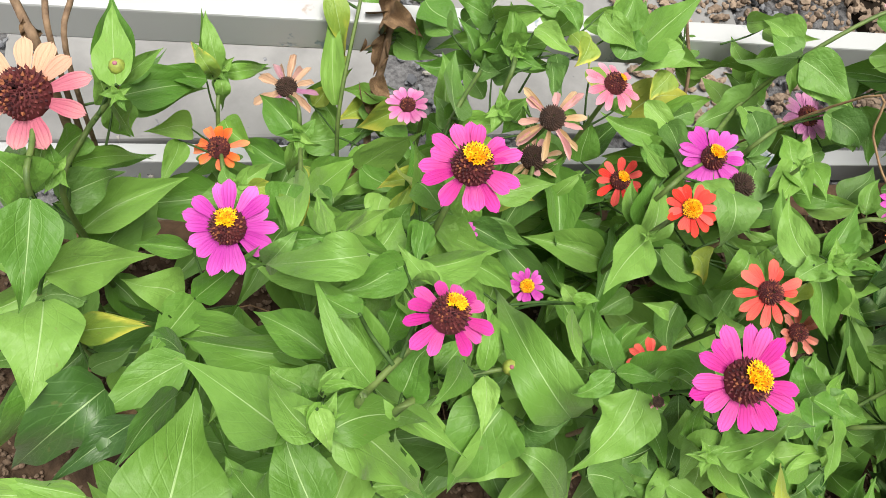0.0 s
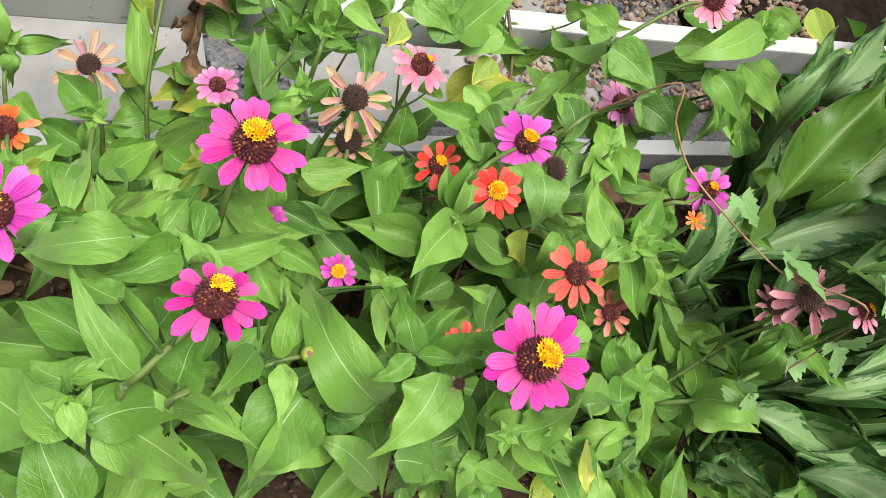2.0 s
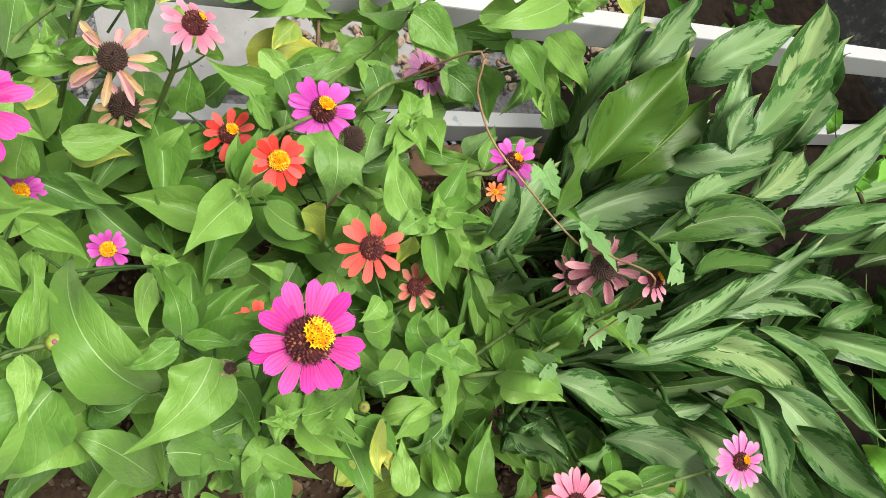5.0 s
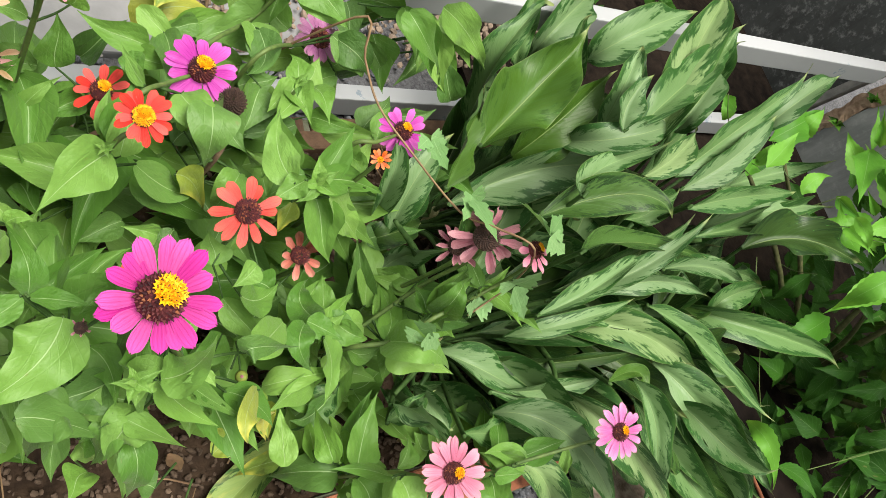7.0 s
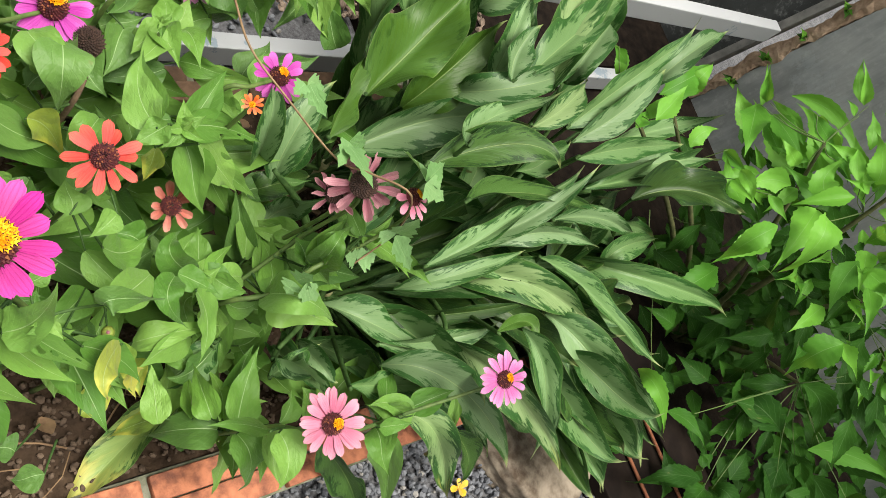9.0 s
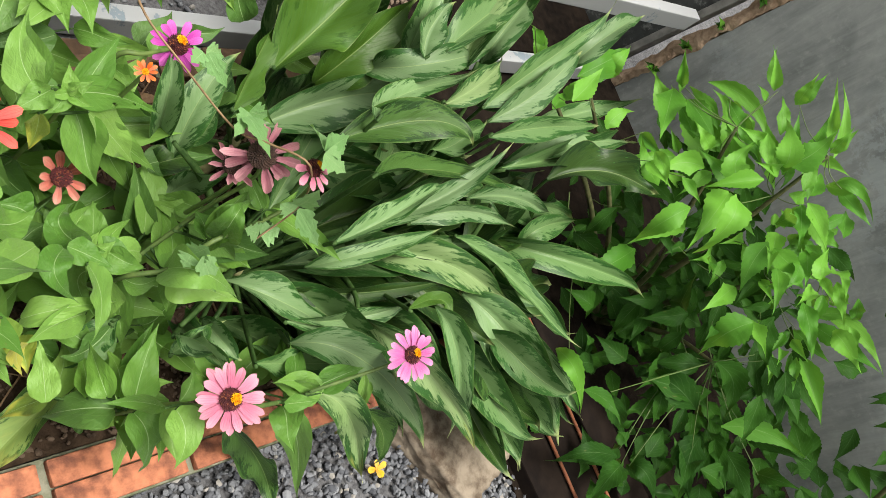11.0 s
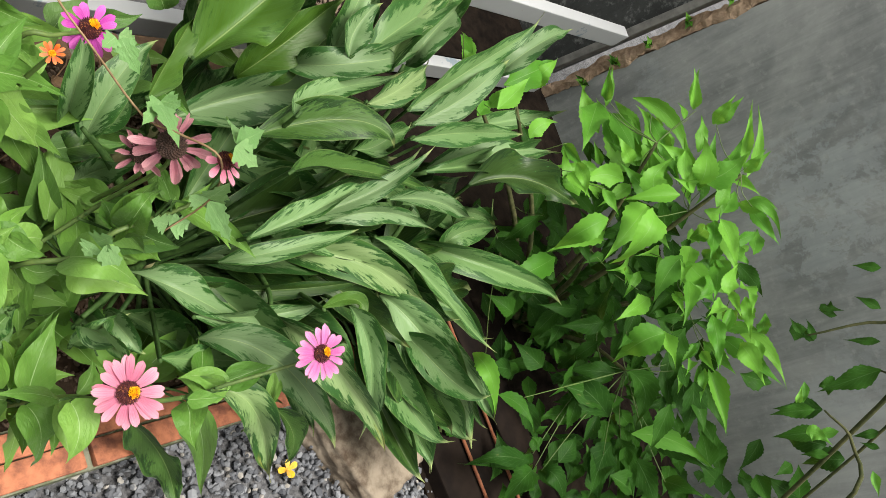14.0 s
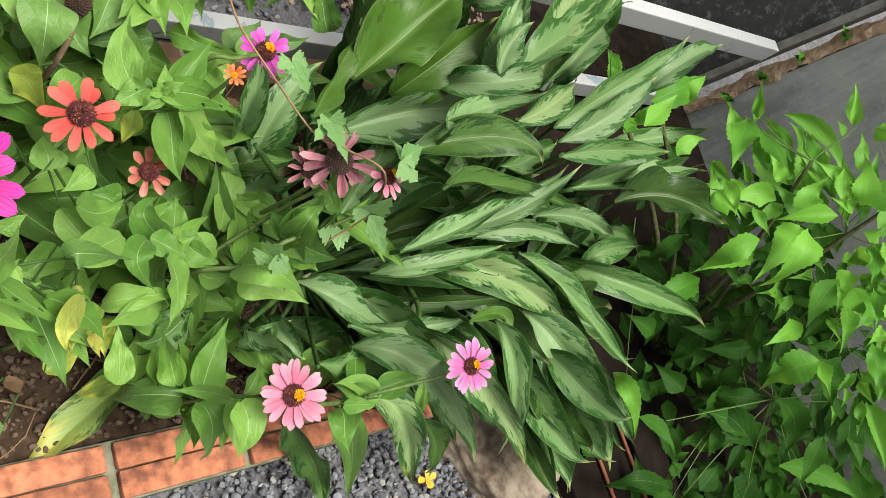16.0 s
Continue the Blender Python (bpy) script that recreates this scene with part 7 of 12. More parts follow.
p = thing("zinnia", (0.535, 0.453, 0.02), "zinnia with soft pink petals and a small yellow centre", "flower", "zinnias in the bed")
stalk(p, [(0.535, 0.453, 0.02), (0.535, 0.433, 0.241), (0.535, 0.413, 0.423), (0.636, 0.5, 0.378), (0.664, 0.498, 0.474), (0.733, 0.513, 0.532), (0.776, 0.517, 0.53)], 0.0036, 0.0023)
bloom(p, (0.773, 0.514, 0.541), (-0.255, -0.283, 0.925), 0.0341, "pink", toward=(0.055, 0.9, 0.432), petals=16, disc=0.4, pollen=0.3)
zleaf(p, (0.665, 0.498, 0.467), (0.652, 0.541, 0.462), 0.042, "g", (0.653, 0.499, 0.436))
zleaf(p, (0.616, 0.466, 0.414), (0.609, 0.409, 0.405), 0.051, "g", (0.616, 0.483, 0.387))
zleaf(p, (0.558, 0.546, 0.377), (0.525, 0.511, 0.358), 0.038, "y", (0.549, 0.498, 0.337))
zleaf(p, (0.56, 0.474, 0.393), (0.517, 0.468, 0.384), 0.032, "d", (0.535, 0.421, 0.35))
zleaf(p, (0.535, 0.417, 0.394), (0.517, 0.452, 0.388), 0.034, "d", (0.535, 0.421, 0.35))
zleaf(p, (0.741, 0.48, 0.495), (0.815, 0.46, 0.505), 0.049, "g", (0.664, 0.498, 0.474))
zleaf(p, (0.863, 0.494, 0.51), (0.768, 0.493, 0.475), 0.050, "g", (0.813, 0.496, 0.473))
zleaf(p, (0.926, 0.533, 0.461), (0.966, 0.564, 0.493), 0.051, "g", (0.877, 0.527, 0.426))
zleaf(p, (0.929, 0.536, 0.458), (0.959, 0.522, 0.46), 0.037, "g", (0.88, 0.529, 0.424))
zleaf(p, (0.899, 0.501, 0.444), (0.953, 0.435, 0.392), 0.046, "g", (0.849, 0.501, 0.409))
zleaf(p, (0.811, 0.445, 0.489), (0.837, 0.388, 0.436), 0.041, "g", (0.765, 0.461, 0.449))
zleaf(p, (0.772, 0.441, 0.504), (0.783, 0.378, 0.477), 0.036, "g", (0.73, 0.468, 0.466))
zleaf(p, (0.559, 0.516, 0.319), (0.635, 0.532, 0.339), 0.046, "p", (0.535, 0.429, 0.278))
zleaf(p, (0.579, 0.499, 0.361), (0.524, 0.473, 0.341), 0.029, "g", (0.535, 0.425, 0.314))
zleaf(p, (0.492, 0.432, 0.401), (0.421, 0.46, 0.416), 0.039, "g", (0.535, 0.417, 0.387))
zleaf(p, (0.691, 0.546, 0.38), (0.663, 0.499, 0.358), 0.030, "g", (0.636, 0.5, 0.378))
zleaf(p, (0.685, 0.555, 0.349), (0.661, 0.605, 0.381), 0.048, "g", (0.648, 0.523, 0.31))
zleaf(p, (0.7, 0.533, 0.438), (0.678, 0.598, 0.426), 0.050, "g", (0.647, 0.499, 0.416))
zleaf(p, (0.788, 0.545, 0.485), (0.861, 0.522, 0.491), 0.049, "g", (0.742, 0.528, 0.444))
zleaf(p, (0.696, 0.538, 0.434), (0.715, 0.504, 0.385), 0.032, "g", (0.647, 0.499, 0.416))
zleaf(p, (0.69, 0.555, 0.42), (0.671, 0.536, 0.354), 0.042, "g", (0.642, 0.5, 0.397))
zleaf(p, (0.659, 0.534, 0.323), (0.643, 0.586, 0.317), 0.040, "p", (0.622, 0.503, 0.28))
zleaf(p, (0.488, 0.478, 0.409), (0.534, 0.435, 0.384), 0.033, "p", (0.535, 0.417, 0.387))
zleaf(p, (0.564, 0.481, 0.334), (0.628, 0.446, 0.356), 0.040, "p", (0.535, 0.425, 0.314))
zleaf(p, (0.5, 0.445, 0.313), (0.451, 0.445, 0.285), 0.031, "p", (0.535, 0.429, 0.278))
zleaf(p, (0.573, 0.491, 0.335), (0.572, 0.423, 0.325), 0.038, "d", (0.535, 0.425, 0.314))
zleaf(p, (0.484, 0.444, 0.283), (0.425, 0.383, 0.266), 0.044, "d", (0.535, 0.433, 0.241))
zleaf(p, (0.841, 0.48, 0.456), (0.823, 0.399, 0.424), 0.047, "p", (0.792, 0.485, 0.421))
zleaf(p, (0.91, 0.484, 0.405), (0.895, 0.426, 0.388), 0.033, "d", (0.86, 0.487, 0.37))
zleaf(p, (0.82, 0.477, 0.448), (0.742, 0.513, 0.423), 0.048, "g", (0.771, 0.483, 0.409))
zleaf(p, (0.876, 0.471, 0.427), (0.913, 0.41, 0.367), 0.049, "p", (0.827, 0.477, 0.391))
zleaf(p, (0.886, 0.478, 0.415), (0.936, 0.422, 0.377), 0.048, "g", (0.836, 0.482, 0.381))
zleaf(p, (0.865, 0.442, 0.427), (0.807, 0.402, 0.391), 0.036, "d", (0.817, 0.454, 0.391))
tuft(p, (0.898, 0.519, 0.488), 0.032)
grow_leaf(p, (0.642, 0.485, 0.486), (0.66, 0.557, 0.393), (0.631, 0.589, 0.328), 0.0508, "zg", (0.664, 0.498, 0.474))
grow_leaf(p, (0.652, 0.489, 0.478), (0.68, 0.461, 0.477), (0.698, 0.419, 0.476), 0.0550, "zg", (0.661, 0.498, 0.462))
grow_leaf(p, (0.49, 0.553, 0.412), (0.556, 0.613, 0.395), (0.623, 0.66, 0.405), 0.0613, "zg", (0.586, 0.457, 0.4))
grow_leaf(p, (0.659, 0.498, 0.373), (0.613, 0.489, 0.37), (0.559, 0.469, 0.365), 0.0710, "zd", (0.636, 0.5, 0.378))
grow_leaf(p, (0.631, 0.473, 0.393), (0.628, 0.43, 0.394), (0.596, 0.403, 0.4), 0.0444, "zd", (0.623, 0.489, 0.384))
grow_leaf(p, (0.523, 0.471, 0.373), (0.515, 0.425, 0.393), (0.484, 0.349, 0.432), 0.0345, "zd", (0.535, 0.42, 0.355))
grow_leaf(p, (0.889, 0.518, 0.494), (0.774, 0.451, 0.534), (0.724, 0.462, 0.494), 0.0456, "zg", (0.673, 0.5, 0.481))
grow_leaf(p, (0.862, 0.477, 0.467), (0.939, 0.474, 0.419), (1.008, 0.458, 0.358), 0.0533, "zg", (0.657, 0.498, 0.45))
grow_leaf(p, (0.76, 0.424, 0.515), (0.784, 0.395, 0.5), (0.869, 0.408, 0.412), 0.0394, "zg", (0.673, 0.5, 0.481))
grow_leaf(p, (0.951, 0.572, 0.452), (0.979, 0.549, 0.464), (1.051, 0.578, 0.416), 0.0494, "zg", (0.653, 0.499, 0.438))
grow_leaf(p, (0.665, 0.498, 0.469), (0.688, 0.458, 0.463), (0.702, 0.432, 0.466), 0.0533, "zg", (0.661, 0.498, 0.462))
low_leaves(p, (0.535, 0.453, 0.02), (0.535, 0.413, 0.423), 6)

p = thing("zinnia", (-0.151, 0.391, 0.02), "leafy green zinnia still in bud", "flower", "zinnias in the bed")
stalk(p, [(-0.151, 0.391, 0.02), (-0.151, 0.371, 0.256), (-0.151, 0.351, 0.451), (-0.134, 0.409, 0.456), (-0.104, 0.425, 0.495), (-0.095, 0.436, 0.519)], 0.0036, 0.0023)
bud(p, (-0.096, 0.435, 0.525), (-0.142, -0.248, 0.958), 0.0077)
zleaf(p, (-0.105, 0.428, 0.503), (-0.1, 0.513, 0.532), 0.042, "g", (-0.116, 0.419, 0.479))
zleaf(p, (-0.099, 0.435, 0.499), (-0.056, 0.48, 0.496), 0.020, "g", (-0.116, 0.419, 0.479))
zleaf(p, (-0.109, 0.451, 0.449), (-0.097, 0.432, 0.413), 0.041, "g", (-0.128, 0.408, 0.402))
zleaf(p, (-0.105, 0.423, 0.489), (-0.118, 0.436, 0.521), 0.031, "g", (-0.122, 0.415, 0.472))
zleaf(p, (-0.149, 0.418, 0.389), (-0.079, 0.448, 0.355), 0.029, "g", (-0.151, 0.359, 0.373))
zleaf(p, (-0.13, 0.398, 0.472), (-0.157, 0.36, 0.477), 0.037)
zleaf(p, (-0.179, 0.387, 0.363), (-0.119, 0.389, 0.313), 0.037, "g", (-0.151, 0.363, 0.334))
tuft(p, (-0.098, 0.414, 0.513), 0.022)
grow_leaf(p, (-0.195, 0.386, 0.383), (-0.201, 0.411, 0.4), (-0.23, 0.497, 0.326), 0.0551, "zg", (-0.151, 0.361, 0.354))
grow_leaf(p, (-0.097, 0.416, 0.522), (-0.1, 0.462, 0.524), (-0.1, 0.501, 0.533), 0.0369, "zg", (-0.119, 0.417, 0.476))
grow_leaf(p, (-0.107, 0.419, 0.501), (-0.102, 0.43, 0.45), (-0.097, 0.431, 0.417), 0.0305, "zg", (-0.119, 0.417, 0.476))
grow_leaf(p, (-0.149, 0.391, 0.435), (-0.118, 0.421, 0.4), (-0.09, 0.474, 0.309), 0.0228, "zp", (-0.151, 0.353, 0.427))
grow_leaf(p, (-0.163, 0.367, 0.412), (-0.134, 0.378, 0.419), (-0.107, 0.408, 0.392), 0.0468, "zd", (-0.151, 0.356, 0.402))
low_leaves(p, (-0.151, 0.391, 0.02), (-0.151, 0.351, 0.451), 6)

p = thing("zinnia", (-0.018, 0.48, 0.02), "young zinnia with pale yellowing leaves", "flower", "zinnias in the bed")
stalk(p, [(-0.018, 0.48, 0.02), (-0.018, 0.51, 0.181), (-0.018, 0.541, 0.302), (-0.012, 0.599, 0.302)], 0.0036, 0.0023)
zleaf(p, (-0.013, 0.585, 0.322), (-0.027, 0.62, 0.396), 0.025, "g", (-0.013, 0.587, 0.302))
zleaf(p, (-0.014, 0.57, 0.342), (-0.039, 0.584, 0.38), 0.035, "p", (-0.014, 0.576, 0.302))
zleaf(p, (-0.012, 0.607, 0.294), (0.051, 0.632, 0.279), 0.027, "g", (-0.018, 0.535, 0.278))
zleaf(p, (-0.022, 0.513, 0.404), (-0.086, 0.497, 0.436), 0.029, "g", (-0.02, 0.526, 0.326))
zleaf(p, (-0.01, 0.588, 0.306), (-0.014, 0.55, 0.297), 0.025)
zleaf(p, (-0.007, 0.521, 0.316), (0.026, 0.473, 0.312), 0.042, "p", (-0.018, 0.535, 0.278))
zleaf(p, (-0.017, 0.529, 0.232), (-0.063, 0.486, 0.245), 0.032, "g", (-0.018, 0.517, 0.205))
tuft(p, (-0.014, 0.588, 0.326), 0.029)
grow_leaf(p, (-0.107, 0.511, 0.406), (-0.086, 0.521, 0.411), (-0.07, 0.598, 0.348), 0.0176, "zg", (-0.018, 0.541, 0.302))
grow_leaf(p, (-0.014, 0.578, 0.335), (-0.022, 0.602, 0.367), (-0.027, 0.642, 0.367), 0.0256, "zg", (-0.014, 0.577, 0.302))
grow_leaf(p, (-0.008, 0.613, 0.284), (0.021, 0.616, 0.287), (0.059, 0.684, 0.207), 0.0217, "zp", (-0.012, 0.599, 0.302))
grow_leaf(p, (-0.021, 0.576, 0.327), (-0.031, 0.573, 0.362), (-0.048, 0.641, 0.312), 0.0257, "zy", (-0.014, 0.577, 0.302))
grow_leaf(p, (-0.013, 0.573, 0.325), (-0.011, 0.561, 0.311), (-0.014, 0.574, 0.259), 0.0204, "zg", (-0.015, 0.57, 0.302))
low_leaves(p, (-0.018, 0.48, 0.02), (-0.018, 0.541, 0.302), 6)

p = thing("zinnia", (0.064, 0.417, 0.02), "leafy green zinnia still in bud", "flower", "zinnias in the bed")
stalk(p, [(0.064, 0.417, 0.02), (0.064, 0.397, 0.233), (0.064, 0.377, 0.406), (0.072, 0.461, 0.366)], 0.0036, 0.0023)
zleaf(p, (0.085, 0.409, 0.329), (0.145, 0.457, 0.332), 0.054, "g", (0.064, 0.389, 0.302))
zleaf(p, (0.001, 0.386, 0.382), (-0.007, 0.416, 0.386), 0.024, "g", (0.064, 0.385, 0.337))
zleaf(p, (0.001, 0.382, 0.394), (0.044, 0.414, 0.39), 0.028, "g", (0.064, 0.381, 0.371))
zleaf(p, (0.141, 0.42, 0.366), (0.188, 0.373, 0.376), 0.036, "g", (0.064, 0.385, 0.337))
zleaf(p, (0.153, 0.339, 0.437), (0.122, 0.301, 0.436), 0.022, "p", (0.109, 0.358, 0.392))
zleaf(p, (0.148, 0.328, 0.455), (0.197, 0.321, 0.484), 0.027, "p", (0.109, 0.35, 0.403))
zleaf(p, (0.064, 0.478, 0.276), (0.005, 0.521, 0.269), 0.046, "g", (0.064, 0.397, 0.233))
zleaf(p, (0.104, 0.436, 0.299), (0.081, 0.465, 0.299), 0.024, "y", (0.064, 0.393, 0.268))
zleaf(p, (0.082, 0.374, 0.406), (0.102, 0.316, 0.404), 0.032, "d", (0.064, 0.381, 0.371))
zleaf(p, (0.114, 0.319, 0.417), (0.064, 0.363, 0.406), 0.035, "g", (0.064, 0.381, 0.371))
zleaf(p, (0.043, 0.401, 0.354), (-0.008, 0.352, 0.358), 0.036, "g", (0.064, 0.385, 0.337))
tuft(p, (0.07, 0.453, 0.384), 0.032)
tuft(p, (0.002, 0.359, 0.44), 0.023)
grow_leaf(p, (0.07, 0.46, 0.356), (0.062, 0.446, 0.347), (0.06, 0.457, 0.291), 0.0215, "zg", (0.072, 0.461, 0.366))
grow_leaf(p, (0.075, 0.366, 0.407), (0.106, 0.419, 0.353), (0.144, 0.454, 0.343), 0.0386, "zp", (0.064, 0.38, 0.384))
grow_leaf(p, (0.058, 0.377, 0.425), (0.051, 0.306, 0.488), (0.045, 0.283, 0.476), 0.0353, "zg", (0.064, 0.377, 0.406))
low_leaves(p, (0.064, 0.417, 0.02), (0.064, 0.377, 0.406), 6)

p = thing("zinnia", (0.068, 0.251, 0.02), "leafy green zinnia still in bud", "flower", "zinnias in the bed")
stalk(p, [(0.068, 0.251, 0.02), (0.068, 0.231, 0.336), (0.068, 0.211, 0.612)], 0.0036, 0.0023)
zleaf(p, (0.094, 0.203, 0.576), (0.009, 0.229, 0.541), 0.039, "g", (0.068, 0.215, 0.557))
zleaf(p, (0.089, 0.206, 0.609), (0.127, 0.175, 0.612), 0.028, "h", (0.068, 0.215, 0.557))
zleaf(p, (0.079, 0.254, 0.522), (0.073, 0.299, 0.526), 0.022, "g", (0.068, 0.219, 0.502))
zleaf(p, (0.077, 0.246, 0.538), (0.119, 0.277, 0.538), 0.039, "g", (0.068, 0.219, 0.502))
zleaf(p, (0.069, 0.209, 0.613), (0.128, 0.188, 0.616), 0.032, "g", (0.068, 0.215, 0.557))
zleaf(p, (0.068, 0.212, 0.608), (0.032, 0.218, 0.592), 0.029, "g", (0.068, 0.215, 0.557))
zleaf(p, (0.003, 0.189, 0.383), (-0.031, 0.137, 0.383), 0.035, "g", (0.068, 0.231, 0.336))
zleaf(p, (0.088, 0.178, 0.488), (0.099, 0.197, 0.508), 0.022, "d", (0.068, 0.223, 0.446))
zleaf(p, (0.021, 0.191, 0.364), (-0.03, 0.222, 0.35), 0.034, "g", (0.068, 0.231, 0.336))
tuft(p, (0.067, 0.206, 0.627), 0.020)
grow_leaf(p, (0.075, 0.224, 0.586), (0.103, 0.259, 0.547), (0.135, 0.282, 0.532), 0.0274, "zp", (0.068, 0.213, 0.578))
grow_leaf(p, (0.067, 0.227, 0.581), (0.069, 0.255, 0.565), (0.068, 0.283, 0.55), 0.0172, "zg", (0.068, 0.213, 0.578))
grow_leaf(p, (0.09, 0.194, 0.624), (0.05, 0.193, 0.62), (0.011, 0.238, 0.52), 0.0357, "zg", (0.068, 0.211, 0.612))
grow_leaf(p, (0.088, 0.217, 0.346), (0.051, 0.238, 0.351), (0.018, 0.271, 0.306), 0.0370, "zg", (0.068, 0.231, 0.336))
grow_leaf(p, (0.022, 0.234, 0.527), (0.033, 0.22, 0.587), (0.048, 0.242, 0.579), 0.0218, "zd", (0.068, 0.218, 0.508))
low_leaves(p, (0.068, 0.251, 0.02), (0.068, 0.211, 0.612), 6)

p = thing("zinnia", (0.051, 0.134, 0.02), "young zinnia with a fresh tuft of leaves", "flower", "zinnias in the bed")
stalk(p, [(0.051, 0.134, 0.02), (0.051, 0.114, 0.322), (0.051, 0.094, 0.583)], 0.0036, 0.0023)
zleaf(p, (0.051, 0.094, 0.583), (0.083, 0.102, 0.605), 0.024, "g", (0.051, 0.098, 0.531))
zleaf(p, (0.051, 0.094, 0.583), (0.053, 0.07, 0.579), 0.025, "g", (0.051, 0.098, 0.531))
zleaf(p, (0.05, 0.098, 0.567), (0.024, 0.134, 0.558), 0.051, "g", (0.051, 0.098, 0.531))
zleaf(p, (0.051, 0.095, 0.584), (0.044, 0.111, 0.587), 0.015, "g", (0.051, 0.098, 0.531))
zleaf(p, (0.054, 0.096, 0.572), (0.119, 0.092, 0.553), 0.051, "g", (0.051, 0.098, 0.531))
zleaf(p, (-0.03, 0.153, 0.363), (-0.013, 0.109, 0.371), 0.024, "g", (0.051, 0.114, 0.322))
tuft(p, (0.049, 0.089, 0.602), 0.027)
grow_leaf(p, (0.031, 0.081, 0.577), (-0.002, 0.124, 0.532), (-0.049, 0.169, 0.513), 0.0557, "zg", (0.051, 0.097, 0.55))
grow_leaf(p, (0.016, 0.036, 0.54), (0.001, 0.06, 0.511), (-0.013, 0.084, 0.493), 0.0428, "zm", (0.051, 0.099, 0.518))
grow_leaf(p, (0.046, 0.031, 0.553), (0.032, 0.067, 0.563), (0.024, 0.098, 0.576), 0.0491, "zm", (0.051, 0.099, 0.518))
grow_leaf(p, (0.047, 0.077, 0.593), (0.03, 0.098, 0.588), (0.017, 0.133, 0.559), 0.0329, "zm", (0.051, 0.094, 0.583))
grow_leaf(p, (0.047, 0.089, 0.616), (0.051, 0.075, 0.612), (0.055, 0.064, 0.596), 0.0176, "zp", (0.051, 0.094, 0.583))
grow_leaf(p, (0.052, 0.101, 0.614), (0.063, 0.102, 0.626), (0.079, 0.097, 0.623), 0.0087, "zp", (0.051, 0.094, 0.583))
grow_leaf(p, (0.055, 0.078, 0.59), (0.09, 0.091, 0.579), (0.144, 0.097, 0.505), 0.0387, "zm", (0.051, 0.094, 0.583))
grow_leaf(p, (0.051, 0.093, 0.614), (0.045, 0.083, 0.612), (0.039, 0.077, 0.599), 0.0159, "zp", (0.051, 0.094, 0.583))
grow_leaf(p, (0.054, 0.102, 0.599), (0.06, 0.112, 0.611), (0.077, 0.117, 0.609), 0.0150, "zg", (0.051, 0.094, 0.583))
low_leaves(p, (0.051, 0.134, 0.02), (0.051, 0.094, 0.583), 6)

p = thing("zinnia", (0.107, 0.134, 0.02), "leafy green zinnia still in bud", "flower", "zinnias in the bed")
stalk(p, [(0.107, 0.134, 0.02), (0.107, 0.114, 0.317), (0.107, 0.094, 0.574), (0.161, 0.13, 0.487), (0.201, 0.145, 0.471), (0.228, 0.146, 0.477)], 0.0036, 0.0023)
bud(p, (0.227, 0.145, 0.483), (-0.142, -0.248, 0.958), 0.0075)
zleaf(p, (0.099, 0.121, 0.539), (0.179, 0.06, 0.499), 0.029, "g", (0.107, 0.098, 0.523))
zleaf(p, (0.161, 0.13, 0.487), (0.197, 0.153, 0.491), 0.032, "g", (0.201, 0.145, 0.471))
zleaf(p, (0.151, 0.118, 0.531), (0.123, 0.119, 0.536), 0.021, "g", (0.15, 0.123, 0.504))
zleaf(p, (0.161, 0.13, 0.487), (0.163, 0.104, 0.489), 0.022, "g", (0.201, 0.145, 0.471))
zleaf(p, (0.201, 0.145, 0.471), (0.199, 0.09, 0.449), 0.026)
zleaf(p, (0.201, 0.146, 0.472), (0.221, 0.213, 0.477), 0.035)
zleaf(p, (0.203, 0.142, 0.483), (0.221, 0.208, 0.484), 0.031)
zleaf(p, (0.202, 0.14, 0.482), (0.203, 0.111, 0.483), 0.030)
zleaf(p, (0.164, 0.133, 0.499), (0.199, 0.163, 0.504), 0.032, "g", (0.177, 0.136, 0.481))
zleaf(p, (0.114, 0.093, 0.595), (0.14, 0.119, 0.626), 0.044, "g", (0.107, 0.094, 0.574))
zleaf(p, (0.19, 0.173, 0.512), (0.166, 0.187, 0.523), 0.019, "g", (0.185, 0.139, 0.477))
zleaf(p, (0.108, 0.059, 0.429), (0.154, 0.06, 0.418), 0.022, "g", (0.107, 0.11, 0.368))
zleaf(p, (0.154, 0.169, 0.489), (0.132, 0.135, 0.49), 0.018, "g", (0.201, 0.145, 0.471))
tuft(p, (0.158, 0.125, 0.504), 0.015)
grow_leaf(p, (0.113, 0.145, 0.452), (0.153, 0.115, 0.452), (0.211, 0.082, 0.377), 0.0229, "zp", (0.107, 0.104, 0.446))
grow_leaf(p, (0.104, 0.149, 0.571), (0.118, 0.174, 0.552), (0.12, 0.179, 0.586), 0.0298, "zg", (0.12, 0.103, 0.552))
grow_leaf(p, (0.204, 0.141, 0.477), (0.205, 0.12, 0.464), (0.196, 0.09, 0.458), 0.0261, "zp", (0.181, 0.138, 0.479))
grow_leaf(p, (0.203, 0.145, 0.481), (0.207, 0.166, 0.501), (0.219, 0.198, 0.487), 0.0188, "zp", (0.181, 0.138, 0.479))
grow_leaf(p, (0.179, 0.146, 0.507), (0.158, 0.118, 0.542), (0.135, 0.099, 0.555), 0.0266, "zg", (0.171, 0.134, 0.483))
grow_leaf(p, (0.159, 0.122, 0.502), (0.151, 0.116, 0.468), (0.16, 0.093, 0.488), 0.0277, "zg", (0.161, 0.13, 0.487))
low_leaves(p, (0.107, 0.134, 0.02), (0.107, 0.094, 0.574), 6)

